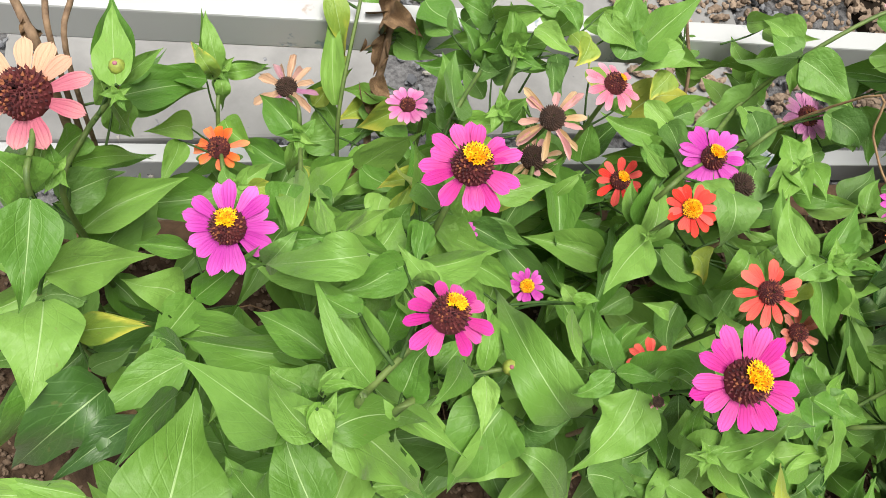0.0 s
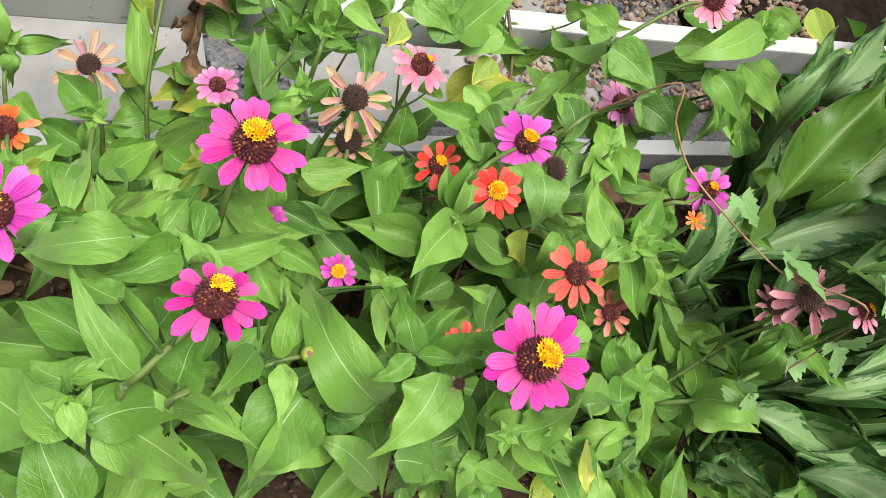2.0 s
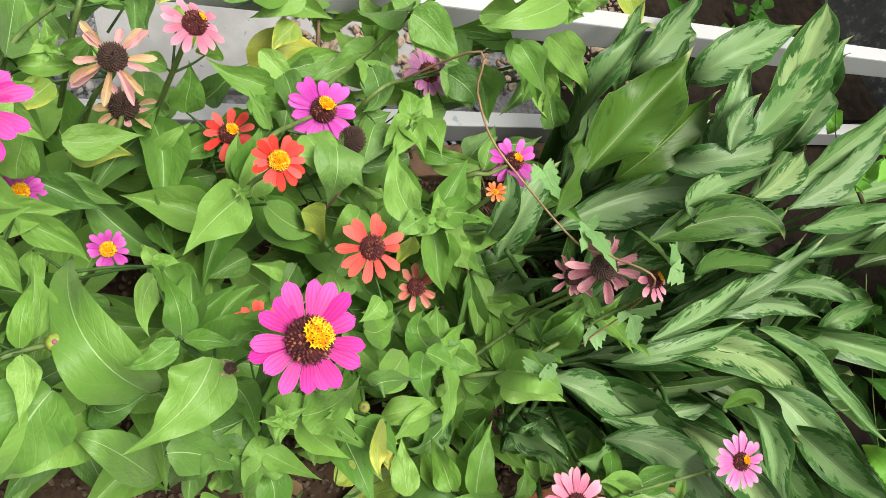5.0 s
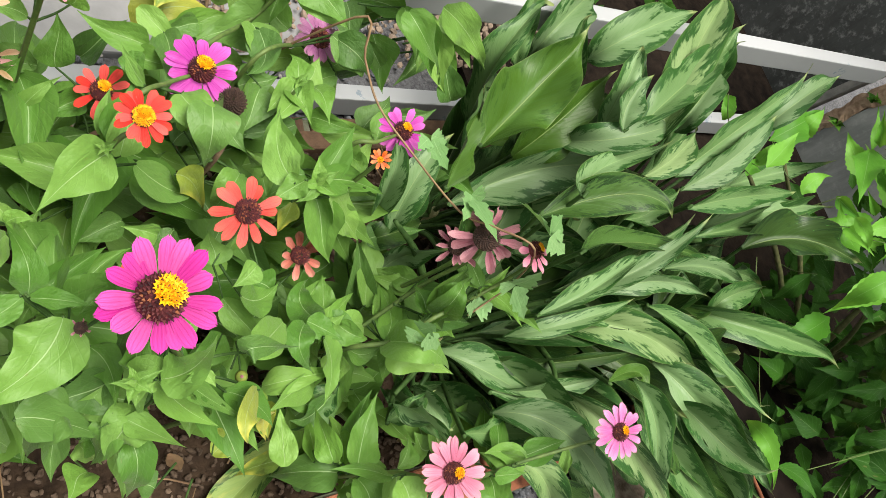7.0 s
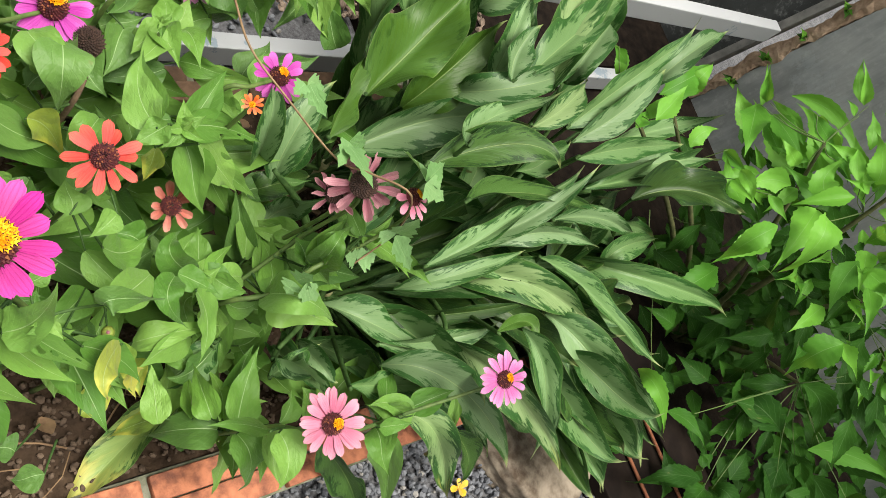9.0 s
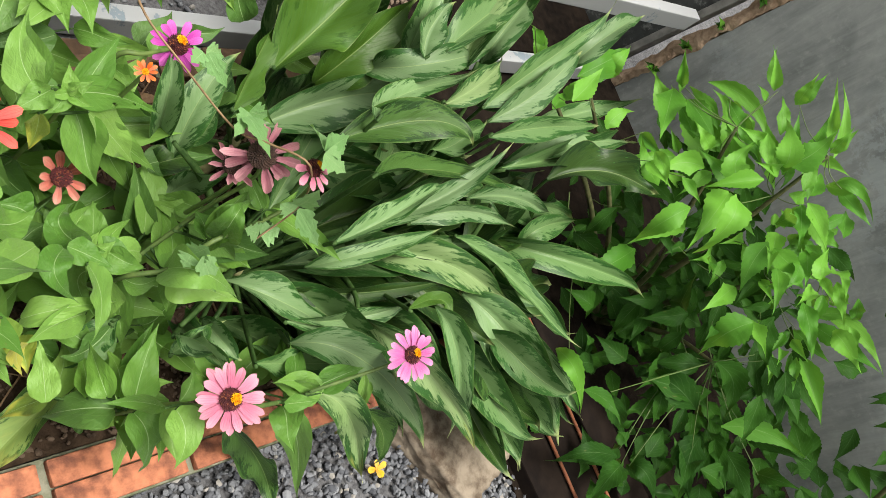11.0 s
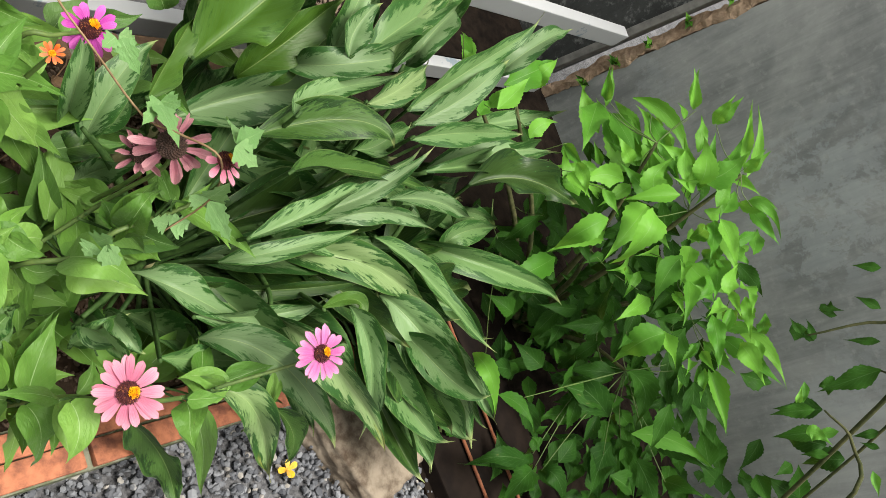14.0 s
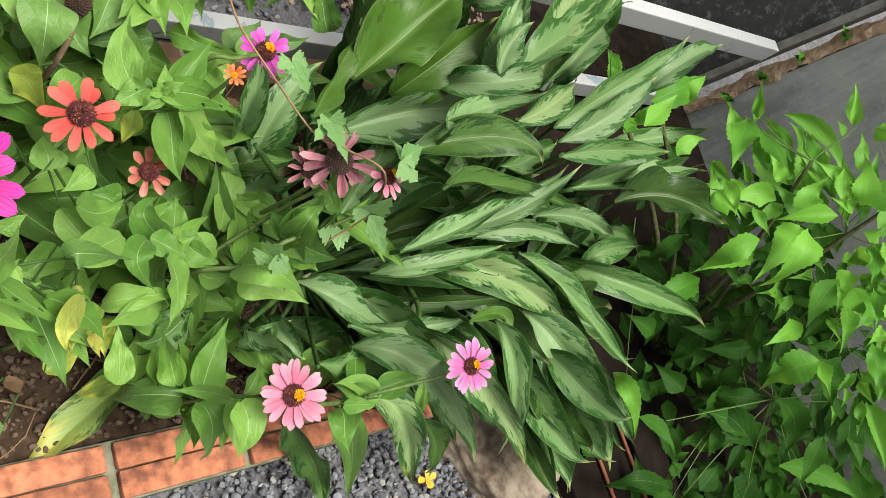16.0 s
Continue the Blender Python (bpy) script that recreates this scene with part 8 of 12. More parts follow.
p = thing("zinnia", (0.341, 0.19, 0.02), "leafy green zinnia still in bud", "flower", "zinnias in the bed")
stalk(p, [(0.341, 0.19, 0.02), (0.341, 0.17, 0.235), (0.341, 0.15, 0.41)], 0.0036, 0.0023)
zleaf(p, (0.358, 0.161, 0.372), (0.374, 0.241, 0.369), 0.042, "g", (0.341, 0.158, 0.34))
zleaf(p, (0.337, 0.147, 0.416), (0.301, 0.152, 0.417), 0.030, "g", (0.341, 0.154, 0.375))
zleaf(p, (0.339, 0.147, 0.412), (0.408, 0.138, 0.419), 0.031, "g", (0.341, 0.154, 0.375))
zleaf(p, (0.338, 0.166, 0.367), (0.418, 0.214, 0.371), 0.035, "g", (0.341, 0.158, 0.34))
zleaf(p, (0.337, 0.154, 0.406), (0.287, 0.14, 0.411), 0.030, "g", (0.341, 0.154, 0.375))
zleaf(p, (0.33, 0.142, 0.445), (0.362, 0.119, 0.468), 0.025, "g", (0.341, 0.15, 0.41))
zleaf(p, (0.355, 0.184, 0.331), (0.338, 0.114, 0.339), 0.037, "g", (0.341, 0.162, 0.305))
zleaf(p, (0.297, 0.165, 0.343), (0.274, 0.189, 0.356), 0.025, "g", (0.341, 0.162, 0.305))
tuft(p, (0.334, 0.149, 0.425), 0.027)
grow_leaf(p, (0.32, 0.21, 0.43), (0.298, 0.172, 0.466), (0.296, 0.14, 0.478), 0.0258, "zg", (0.341, 0.15, 0.41))
low_leaves(p, (0.341, 0.19, 0.02), (0.341, 0.15, 0.41), 6)

p = thing("zinnia", (0.256, 0.154, 0.02), "leafy green zinnia still in bud", "flower", "zinnias in the bed")
stalk(p, [(0.256, 0.154, 0.02), (0.256, 0.134, 0.231), (0.256, 0.114, 0.402)], 0.0036, 0.0023)
zleaf(p, (0.256, 0.114, 0.402), (0.267, 0.069, 0.415), 0.043, "g", (0.256, 0.118, 0.368))
zleaf(p, (0.24, 0.111, 0.364), (0.178, 0.078, 0.37), 0.033, "g", (0.256, 0.122, 0.334))
zleaf(p, (0.22, 0.146, 0.345), (0.276, 0.173, 0.36), 0.035, "d", (0.256, 0.126, 0.299))
grow_leaf(p, (0.273, 0.123, 0.352), (0.211, 0.086, 0.42), (0.18, 0.064, 0.361), 0.0729, "zg", (0.256, 0.122, 0.338))
grow_leaf(p, (0.259, 0.113, 0.395), (0.271, 0.101, 0.41), (0.298, 0.108, 0.422), 0.0308, "zd", (0.256, 0.117, 0.381))
grow_leaf(p, (0.225, 0.119, 0.444), (0.198, 0.091, 0.426), (0.178, 0.059, 0.374), 0.0758, "zg", (0.256, 0.114, 0.402))
low_leaves(p, (0.256, 0.154, 0.02), (0.256, 0.114, 0.402), 6)

p = thing("zinnia", (0.644, 0.413, 0.02), "leafy green zinnia still in bud", "flower", "zinnias in the bed")
stalk(p, [(0.644, 0.413, 0.02), (0.644, 0.393, 0.244), (0.644, 0.373, 0.428)], 0.0036, 0.0023)
zleaf(p, (0.661, 0.386, 0.41), (0.658, 0.43, 0.408), 0.041, "p", (0.644, 0.377, 0.391))
zleaf(p, (0.639, 0.371, 0.435), (0.602, 0.342, 0.417), 0.044, "p", (0.644, 0.377, 0.391))
zleaf(p, (0.647, 0.376, 0.427), (0.647, 0.319, 0.429), 0.040, "p", (0.644, 0.377, 0.391))
zleaf(p, (0.669, 0.391, 0.401), (0.693, 0.423, 0.416), 0.033, "p", (0.644, 0.381, 0.354))
zleaf(p, (0.692, 0.377, 0.353), (0.742, 0.34, 0.384), 0.035, "g", (0.644, 0.385, 0.318))
zleaf(p, (0.654, 0.359, 0.372), (0.595, 0.342, 0.355), 0.032, "g", (0.644, 0.381, 0.354))
zleaf(p, (0.633, 0.4, 0.385), (0.579, 0.345, 0.359), 0.038, "p", (0.644, 0.381, 0.354))
zleaf(p, (0.654, 0.392, 0.367), (0.645, 0.337, 0.359), 0.031, "p")
zleaf(p, (0.656, 0.348, 0.382), (0.578, 0.339, 0.365), 0.039, "d", (0.644, 0.381, 0.354))
tuft(p, (0.634, 0.368, 0.44), 0.019)
grow_leaf(p, (0.732, 0.437, 0.326), (0.707, 0.442, 0.358), (0.702, 0.465, 0.355), 0.0375, "zp", (0.644, 0.386, 0.313))
grow_leaf(p, (0.68, 0.402, 0.383), (0.635, 0.359, 0.406), (0.609, 0.338, 0.406), 0.0339, "zp", (0.644, 0.381, 0.359))
grow_leaf(p, (0.692, 0.405, 0.377), (0.69, 0.378, 0.397), (0.688, 0.342, 0.395), 0.0367, "zp", (0.644, 0.381, 0.359))
low_leaves(p, (0.644, 0.413, 0.02), (0.644, 0.373, 0.428), 6)

p = thing("zinnia", (0.629, 0.285, 0.02), "leafy green zinnia still in bud", "flower", "zinnias in the bed")
stalk(p, [(0.629, 0.285, 0.02), (0.629, 0.265, 0.247), (0.629, 0.245, 0.434)], 0.0036, 0.0023)
zleaf(p, (0.594, 0.243, 0.44), (0.607, 0.335, 0.442), 0.048, "g", (0.629, 0.249, 0.397))
zleaf(p, (0.635, 0.248, 0.426), (0.689, 0.306, 0.453), 0.039, "g", (0.629, 0.249, 0.397))
zleaf(p, (0.611, 0.248, 0.449), (0.565, 0.23, 0.433), 0.045, "g", (0.629, 0.245, 0.434))
zleaf(p, (0.636, 0.243, 0.413), (0.661, 0.174, 0.361), 0.052)
zleaf(p, (0.581, 0.249, 0.219), (0.491, 0.251, 0.207), 0.044, "g", (0.629, 0.269, 0.202))
zleaf(p, (0.592, 0.284, 0.218), (0.639, 0.258, 0.284), 0.042, "g", (0.629, 0.269, 0.202))
zleaf(p, (0.617, 0.29, 0.183), (0.628, 0.331, 0.24), 0.046, "d", (0.629, 0.273, 0.156))
zleaf(p, (0.605, 0.255, 0.252), (0.631, 0.178, 0.278), 0.044, "d", (0.629, 0.269, 0.202))
zleaf(p, (0.598, 0.27, 0.261), (0.506, 0.247, 0.249), 0.047, "g", (0.629, 0.265, 0.247))
zleaf(p, (0.599, 0.238, 0.284), (0.56, 0.279, 0.249), 0.039, "g", (0.629, 0.265, 0.247))
zleaf(p, (0.657, 0.264, 0.327), (0.635, 0.301, 0.359), 0.040, "g", (0.629, 0.261, 0.284))
tuft(p, (0.617, 0.24, 0.448), 0.037)
grow_leaf(p, (0.587, 0.235, 0.458), (0.583, 0.28, 0.448), (0.602, 0.33, 0.442), 0.0416, "zg", (0.629, 0.245, 0.434))
grow_leaf(p, (0.595, 0.234, 0.467), (0.581, 0.231, 0.452), (0.558, 0.22, 0.445), 0.0301, "zg", (0.629, 0.245, 0.434))
grow_leaf(p, (0.628, 0.25, 0.43), (0.687, 0.26, 0.407), (0.749, 0.253, 0.377), 0.0381, "zh", (0.629, 0.247, 0.411))
grow_leaf(p, (0.59, 0.225, 0.436), (0.597, 0.223, 0.4), (0.597, 0.217, 0.37), 0.0245, "zy", (0.629, 0.247, 0.411))
grow_leaf(p, (0.649, 0.239, 0.411), (0.701, 0.236, 0.349), (0.735, 0.22, 0.312), 0.0512, "zp", (0.629, 0.25, 0.387))
low_leaves(p, (0.629, 0.285, 0.02), (0.629, 0.245, 0.434), 6)

p = thing("zinnia", (0.672, 0.168, 0.02), "leafy green zinnia still in bud", "flower", "zinnias in the bed")
stalk(p, [(0.672, 0.168, 0.02), (0.672, 0.148, 0.173), (0.672, 0.128, 0.287)], 0.0036, 0.0023)
zleaf(p, (0.672, 0.128, 0.287), (0.711, 0.152, 0.3), 0.029, "g", (0.672, 0.132, 0.264))
zleaf(p, (0.672, 0.128, 0.287), (0.699, 0.09, 0.318), 0.048, "g", (0.672, 0.132, 0.264))
zleaf(p, (0.662, 0.124, 0.298), (0.611, 0.122, 0.289), 0.049, "g", (0.672, 0.132, 0.264))
zleaf(p, (0.707, 0.191, 0.241), (0.761, 0.134, 0.225), 0.049, "d", (0.672, 0.14, 0.219))
zleaf(p, (0.698, 0.176, 0.213), (0.631, 0.192, 0.218), 0.040, "g", (0.672, 0.144, 0.196))
tuft(p, (0.655, 0.131, 0.3), 0.034)
tuft(p, (0.661, 0.121, 0.301), 0.031)
grow_leaf(p, (0.662, 0.131, 0.291), (0.617, 0.145, 0.344), (0.658, 0.182, 0.307), 0.0400, "zg", (0.672, 0.131, 0.273))
grow_leaf(p, (0.632, 0.096, 0.348), (0.656, 0.066, 0.301), (0.647, 0.028, 0.271), 0.0310, "zg", (0.672, 0.128, 0.287))
grow_leaf(p, (0.617, 0.118, 0.348), (0.64, 0.107, 0.34), (0.664, 0.092, 0.334), 0.0317, "zg", (0.672, 0.128, 0.287))
grow_leaf(p, (0.612, 0.115, 0.351), (0.588, 0.082, 0.371), (0.63, 0.066, 0.311), 0.0322, "zg", (0.672, 0.128, 0.287))
grow_leaf(p, (0.643, 0.113, 0.306), (0.653, 0.156, 0.295), (0.691, 0.186, 0.288), 0.0486, "zg", (0.672, 0.128, 0.287))
grow_leaf(p, (0.656, 0.105, 0.295), (0.655, 0.102, 0.257), (0.672, 0.067, 0.236), 0.0436, "zg", (0.672, 0.128, 0.287))
grow_leaf(p, (0.676, 0.121, 0.306), (0.692, 0.102, 0.311), (0.714, 0.097, 0.304), 0.0318, "zg", (0.672, 0.128, 0.287))
grow_leaf(p, (0.668, 0.125, 0.306), (0.694, 0.145, 0.301), (0.724, 0.163, 0.285), 0.0226, "zp", (0.672, 0.128, 0.287))
grow_leaf(p, (0.612, 0.148, -0.028), (0.632, 0.082, -0.034), (0.677, 0.014, -0.125), 0.0828, "zh", (0.672, 0.168, 0.02))
grow_leaf(p, (0.669, 0.116, 0.302), (0.689, 0.103, 0.304), (0.724, 0.098, 0.289), 0.0311, "zg", (0.672, 0.128, 0.287))
grow_leaf(p, (0.663, 0.126, 0.298), (0.676, 0.161, 0.293), (0.684, 0.19, 0.291), 0.0382, "zm", (0.672, 0.128, 0.287))
low_leaves(p, (0.672, 0.168, 0.02), (0.672, 0.128, 0.287), 6)

p = thing("zinnia", (0.536, 0.088, 0.02), "leafy green zinnia still in bud", "flower", "zinnias in the bed")
stalk(p, [(0.536, 0.088, 0.02), (0.536, 0.068, 0.168), (0.536, 0.048, 0.276), (0.548, 0.07, 0.286), (0.55, 0.081, 0.293)], 0.0036, 0.0023)
bud(p, (0.548, 0.08, 0.299), (-0.293, -0.206, 0.934), 0.0073)
zleaf(p, (0.615, 0.075, 0.167), (0.658, 0.029, 0.157), 0.046, "g", (0.536, 0.072, 0.138))
zleaf(p, (0.529, 0.049, 0.306), (0.536, -0.016, 0.336), 0.036, "h", (0.541, 0.057, 0.28))
zleaf(p, (0.516, 0.005, 0.25), (0.572, 0.033, 0.253), 0.038, "y", (0.536, 0.056, 0.233))
zleaf(p, (0.55, 0.059, 0.323), (0.521, 0.004, 0.33), 0.042, "y", (0.549, 0.079, 0.292))
zleaf(p, (0.568, 0.045, 0.287), (0.564, 0, 0.298), 0.037, "y", (0.536, 0.052, 0.254))
zleaf(p, (0.447, -0.016, 0.261), (0.428, -0.003, 0.261), 0.035, "d", (0.485, 0.015, 0.219))
zleaf(p, (0.461, -0.048, 0.289), (0.435, -0.042, 0.267), 0.034, "d", (0.49, -0.009, 0.246))
zleaf(p, (0.547, 0.113, 0.313), (0.613, 0.117, 0.312), 0.043, "g", (0.55, 0.081, 0.293))
zleaf(p, (0.588, 0.147, 0.275), (0.633, 0.168, 0.279), 0.045, "d", (0.564, 0.104, 0.236))
zleaf(p, (0.535, 0.113, 0.246), (0.558, 0.066, 0.225), 0.033, "d", (0.536, 0.06, 0.211))
grow_leaf(p, (0.583, 0.071, 0.266), (0.619, 0.068, 0.291), (0.698, 0.074, 0.259), 0.0347, "zp", (0.536, 0.053, 0.249))
grow_leaf(p, (0.549, 0.029, 0.342), (0.553, 0.021, 0.314), (0.564, 0.005, 0.285), 0.0238, "zY", (0.542, 0.059, 0.281))
grow_leaf(p, (0.581, 0.117, 0.363), (0.523, 0.082, 0.417), (0.509, 0.086, 0.412), 0.0405, "zg", (0.545, 0.065, 0.283))
grow_leaf(p, (0.578, -0.025, 0.286), (0.584, 0.007, 0.285), (0.584, 0.039, 0.296), 0.0332, "zp", (0.536, 0.048, 0.276))
low_leaves(p, (0.536, 0.088, 0.02), (0.536, 0.048, 0.276), 6)

p = thing("zinnia", (0.225, 0.471, 0.02), "leafy green zinnia still in bud", "flower", "zinnias in the bed")
stalk(p, [(0.225, 0.471, 0.02), (0.225, 0.451, 0.253), (0.225, 0.431, 0.446), (0.285, 0.528, 0.408)], 0.0036, 0.0023)
zleaf(p, (0.287, 0.525, 0.412), (0.312, 0.542, 0.471), 0.044)
zleaf(p, (0.285, 0.528, 0.408), (0.265, 0.583, 0.431), 0.031)
zleaf(p, (0.276, 0.502, 0.44), (0.297, 0.487, 0.451), 0.030, "d", (0.273, 0.509, 0.416))
zleaf(p, (0.29, 0.548, 0.388), (0.218, 0.563, 0.374), 0.042, "g", (0.265, 0.506, 0.351))
zleaf(p, (0.241, 0.465, 0.397), (0.242, 0.545, 0.417), 0.043, "g", (0.225, 0.439, 0.369))
zleaf(p, (0.221, 0.42, 0.457), (0.248, 0.449, 0.467), 0.030)
zleaf(p, (0.151, 0.471, 0.28), (0.121, 0.441, 0.277), 0.025, "b", (0.225, 0.451, 0.253))
zleaf(p, (0.297, 0.559, 0.45), (0.356, 0.537, 0.505), 0.043, "g", (0.285, 0.528, 0.408))
zleaf(p, (0.232, 0.409, 0.461), (0.291, 0.423, 0.458), 0.031, "p", (0.225, 0.431, 0.446))
zleaf(p, (0.242, 0.43, 0.427), (0.221, 0.472, 0.429), 0.035, "d", (0.225, 0.435, 0.407))
zleaf(p, (0.193, 0.351, 0.464), (0.143, 0.354, 0.431), 0.031, "y", (0.225, 0.431, 0.446))
zleaf(p, (0.29, 0.621, 0.376), (0.324, 0.622, 0.423), 0.033, "d", (0.273, 0.575, 0.334))
zleaf(p, (0.312, 0.602, 0.37), (0.248, 0.593, 0.358), 0.029, "g", (0.289, 0.559, 0.329))
zleaf(p, (0.291, 0.493, 0.393), (0.272, 0.54, 0.396), 0.030, "d", (0.225, 0.439, 0.369))
zleaf(p, (0.167, 0.435, 0.339), (0.101, 0.397, 0.34), 0.037, "p", (0.225, 0.447, 0.292))
grow_leaf(p, (0.139, 0.441, 0.33), (0.166, 0.43, 0.392), (0.187, 0.403, 0.46), 0.0459, "zp", (0.225, 0.446, 0.301))
grow_leaf(p, (0.308, 0.517, 0.445), (0.336, 0.531, 0.438), (0.372, 0.542, 0.419), 0.0136, "zp", (0.277, 0.516, 0.413))
grow_leaf(p, (0.222, 0.408, 0.478), (0.237, 0.487, 0.43), (0.248, 0.537, 0.432), 0.0398, "zd", (0.225, 0.431, 0.446))
grow_leaf(p, (0.31, 0.519, 0.44), (0.336, 0.504, 0.444), (0.362, 0.507, 0.438), 0.0226, "zg", (0.285, 0.528, 0.408))
grow_leaf(p, (0.258, 0.583, 0.401), (0.247, 0.624, 0.378), (0.233, 0.658, 0.37), 0.0431, "zg", (0.285, 0.528, 0.408))
grow_leaf(p, (0.295, 0.556, 0.454), (0.292, 0.602, 0.42), (0.255, 0.613, 0.435), 0.0409, "zg", (0.285, 0.528, 0.408))
grow_leaf(p, (0.159, 0.374, 0.44), (0.164, 0.313, 0.501), (0.176, 0.3, 0.48), 0.0320, "zy", (0.225, 0.433, 0.422))
low_leaves(p, (0.225, 0.471, 0.02), (0.225, 0.431, 0.446), 6)

p = thing("zinnia", (0.286, 0.48, 0.02), "leafy green zinnia still in bud", "flower", "zinnias in the bed")
stalk(p, [(0.286, 0.48, 0.02), (0.286, 0.471, 0.268), (0.286, 0.461, 0.475), (0.308, 0.513, 0.453)], 0.0036, 0.0023)
zleaf(p, (0.303, 0.504, 0.464), (0.345, 0.494, 0.51), 0.042)
zleaf(p, (0.295, 0.49, 0.482), (0.33, 0.472, 0.509), 0.022, "g", (0.299, 0.492, 0.462))
zleaf(p, (0.308, 0.513, 0.453), (0.311, 0.561, 0.485), 0.032, "g", (0.286, 0.463, 0.433))
zleaf(p, (0.31, 0.523, 0.441), (0.287, 0.56, 0.439), 0.044, "g", (0.286, 0.465, 0.392))
zleaf(p, (0.292, 0.484, 0.486), (0.328, 0.45, 0.504), 0.027, "g", (0.295, 0.482, 0.466))
zleaf(p, (0.435, 0.529, 0.47), (0.465, 0.581, 0.497), 0.046, "g", (0.386, 0.523, 0.433))
zleaf(p, (0.415, 0.541, 0.493), (0.464, 0.511, 0.461), 0.041, "g", (0.37, 0.529, 0.446))
zleaf(p, (0.318, 0.495, 0.516), (0.353, 0.449, 0.528), 0.030, "p", (0.295, 0.482, 0.466))
zleaf(p, (0.354, 0.523, 0.52), (0.366, 0.488, 0.517), 0.028, "g", (0.308, 0.513, 0.453))
zleaf(p, (0.361, 0.532, 0.449), (0.299, 0.55, 0.39), 0.039, "p", (0.329, 0.503, 0.394))
zleaf(p, (0.348, 0.485, 0.487), (0.349, 0.435, 0.476), 0.028, "d", (0.299, 0.492, 0.462))
zleaf(p, (0.315, 0.54, 0.426), (0.354, 0.525, 0.463), 0.026, "d", (0.286, 0.465, 0.392))
zleaf(p, (0.291, 0.497, 0.432), (0.331, 0.494, 0.48), 0.040, "d", (0.286, 0.465, 0.392))
zleaf(p, (0.419, 0.574, 0.433), (0.51, 0.565, 0.43), 0.042, "g", (0.381, 0.543, 0.391))
zleaf(p, (0.336, 0.467, 0.496), (0.334, 0.42, 0.484), 0.024, "d", (0.29, 0.471, 0.471))
zleaf(p, (0.376, 0.522, 0.485), (0.345, 0.583, 0.486), 0.049, "g", (0.308, 0.513, 0.453))
tuft(p, (0.301, 0.501, 0.468), 0.027)
grow_leaf(p, (0.333, 0.564, 0.389), (0.336, 0.587, 0.409), (0.353, 0.636, 0.396), 0.0375, "zg", (0.286, 0.466, 0.371))
grow_leaf(p, (0.376, 0.536, 0.5), (0.363, 0.535, 0.475), (0.354, 0.547, 0.431), 0.0321, "zg", (0.308, 0.513, 0.453))
grow_leaf(p, (0.381, 0.539, 0.457), (0.388, 0.51, 0.463), (0.379, 0.472, 0.476), 0.0304, "zy", (0.308, 0.513, 0.453))
grow_leaf(p, (0.372, 0.558, 0.472), (0.344, 0.568, 0.479), (0.302, 0.568, 0.486), 0.0331, "zg", (0.308, 0.513, 0.453))
low_leaves(p, (0.286, 0.48, 0.02), (0.286, 0.461, 0.475), 6)

p = thing("zinnia", (0.624, 0.48, 0.02), "leafy green zinnia still in bud", "flower", "zinnias in the bed")
stalk(p, [(0.624, 0.48, 0.02), (0.624, 0.534, 0.179), (0.624, 0.588, 0.298), (0.596, 0.638, 0.38)], 0.0036, 0.0023, STEM_BROWN)
zleaf(p, (0.593, 0.615, 0.372), (0.553, 0.591, 0.354), 0.049, "p", (0.607, 0.618, 0.347))
zleaf(p, (0.505, 0.598, 0.404), (0.524, 0.629, 0.42), 0.027, "d", (0.549, 0.618, 0.362))
zleaf(p, (0.571, 0.659, 0.367), (0.62, 0.608, 0.302), 0.050, "d", (0.607, 0.618, 0.347))
zleaf(p, (0.532, 0.609, 0.363), (0.631, 0.578, 0.348), 0.047, "g", (0.613, 0.608, 0.331))
zleaf(p, (0.679, 0.619, 0.258), (0.639, 0.649, 0.274), 0.038, "p", (0.624, 0.556, 0.227))
zleaf(p, (0.565, 0.561, 0.406), (0.496, 0.541, 0.385), 0.041, "g", (0.596, 0.638, 0.38))
zleaf(p, (0.694, 0.597, 0.408), (0.729, 0.542, 0.452), 0.046, "p", (0.651, 0.611, 0.357))
zleaf(p, (0.609, 0.63, 0.283), (0.616, 0.661, 0.325), 0.037, "g", (0.624, 0.566, 0.25))
zleaf(p, (0.642, 0.63, 0.29), (0.681, 0.596, 0.338), 0.038, "p", (0.624, 0.577, 0.274))
zleaf(p, (0.638, 0.614, 0.339), (0.563, 0.623, 0.336), 0.035, "d", (0.618, 0.598, 0.314))
zleaf(p, (0.673, 0.608, 0.405), (0.7, 0.577, 0.444), 0.032, "g", (0.602, 0.628, 0.364))
grow_leaf(p, (0.455, 0.594, 0.459), (0.471, 0.567, 0.446), (0.512, 0.569, 0.391), 0.0338, "zp", (0.596, 0.638, 0.38))
grow_leaf(p, (0.651, 0.66, 0.294), (0.675, 0.649, 0.303), (0.723, 0.669, 0.289), 0.0414, "zg", (0.624, 0.581, 0.283))
grow_leaf(p, (0.534, 0.553, 0.268), (0.575, 0.565, 0.303), (0.653, 0.577, 0.263), 0.0617, "zY", (0.624, 0.568, 0.253))
grow_leaf(p, (1.231, 0.711, 0.335), (1.223, 0.65, 0.334), (1.172, 0.585, 0.367), 0.0483, "zy", (0.624, 0.588, 0.298))
low_leaves(p, (0.624, 0.48, 0.02), (0.624, 0.588, 0.298), 6)

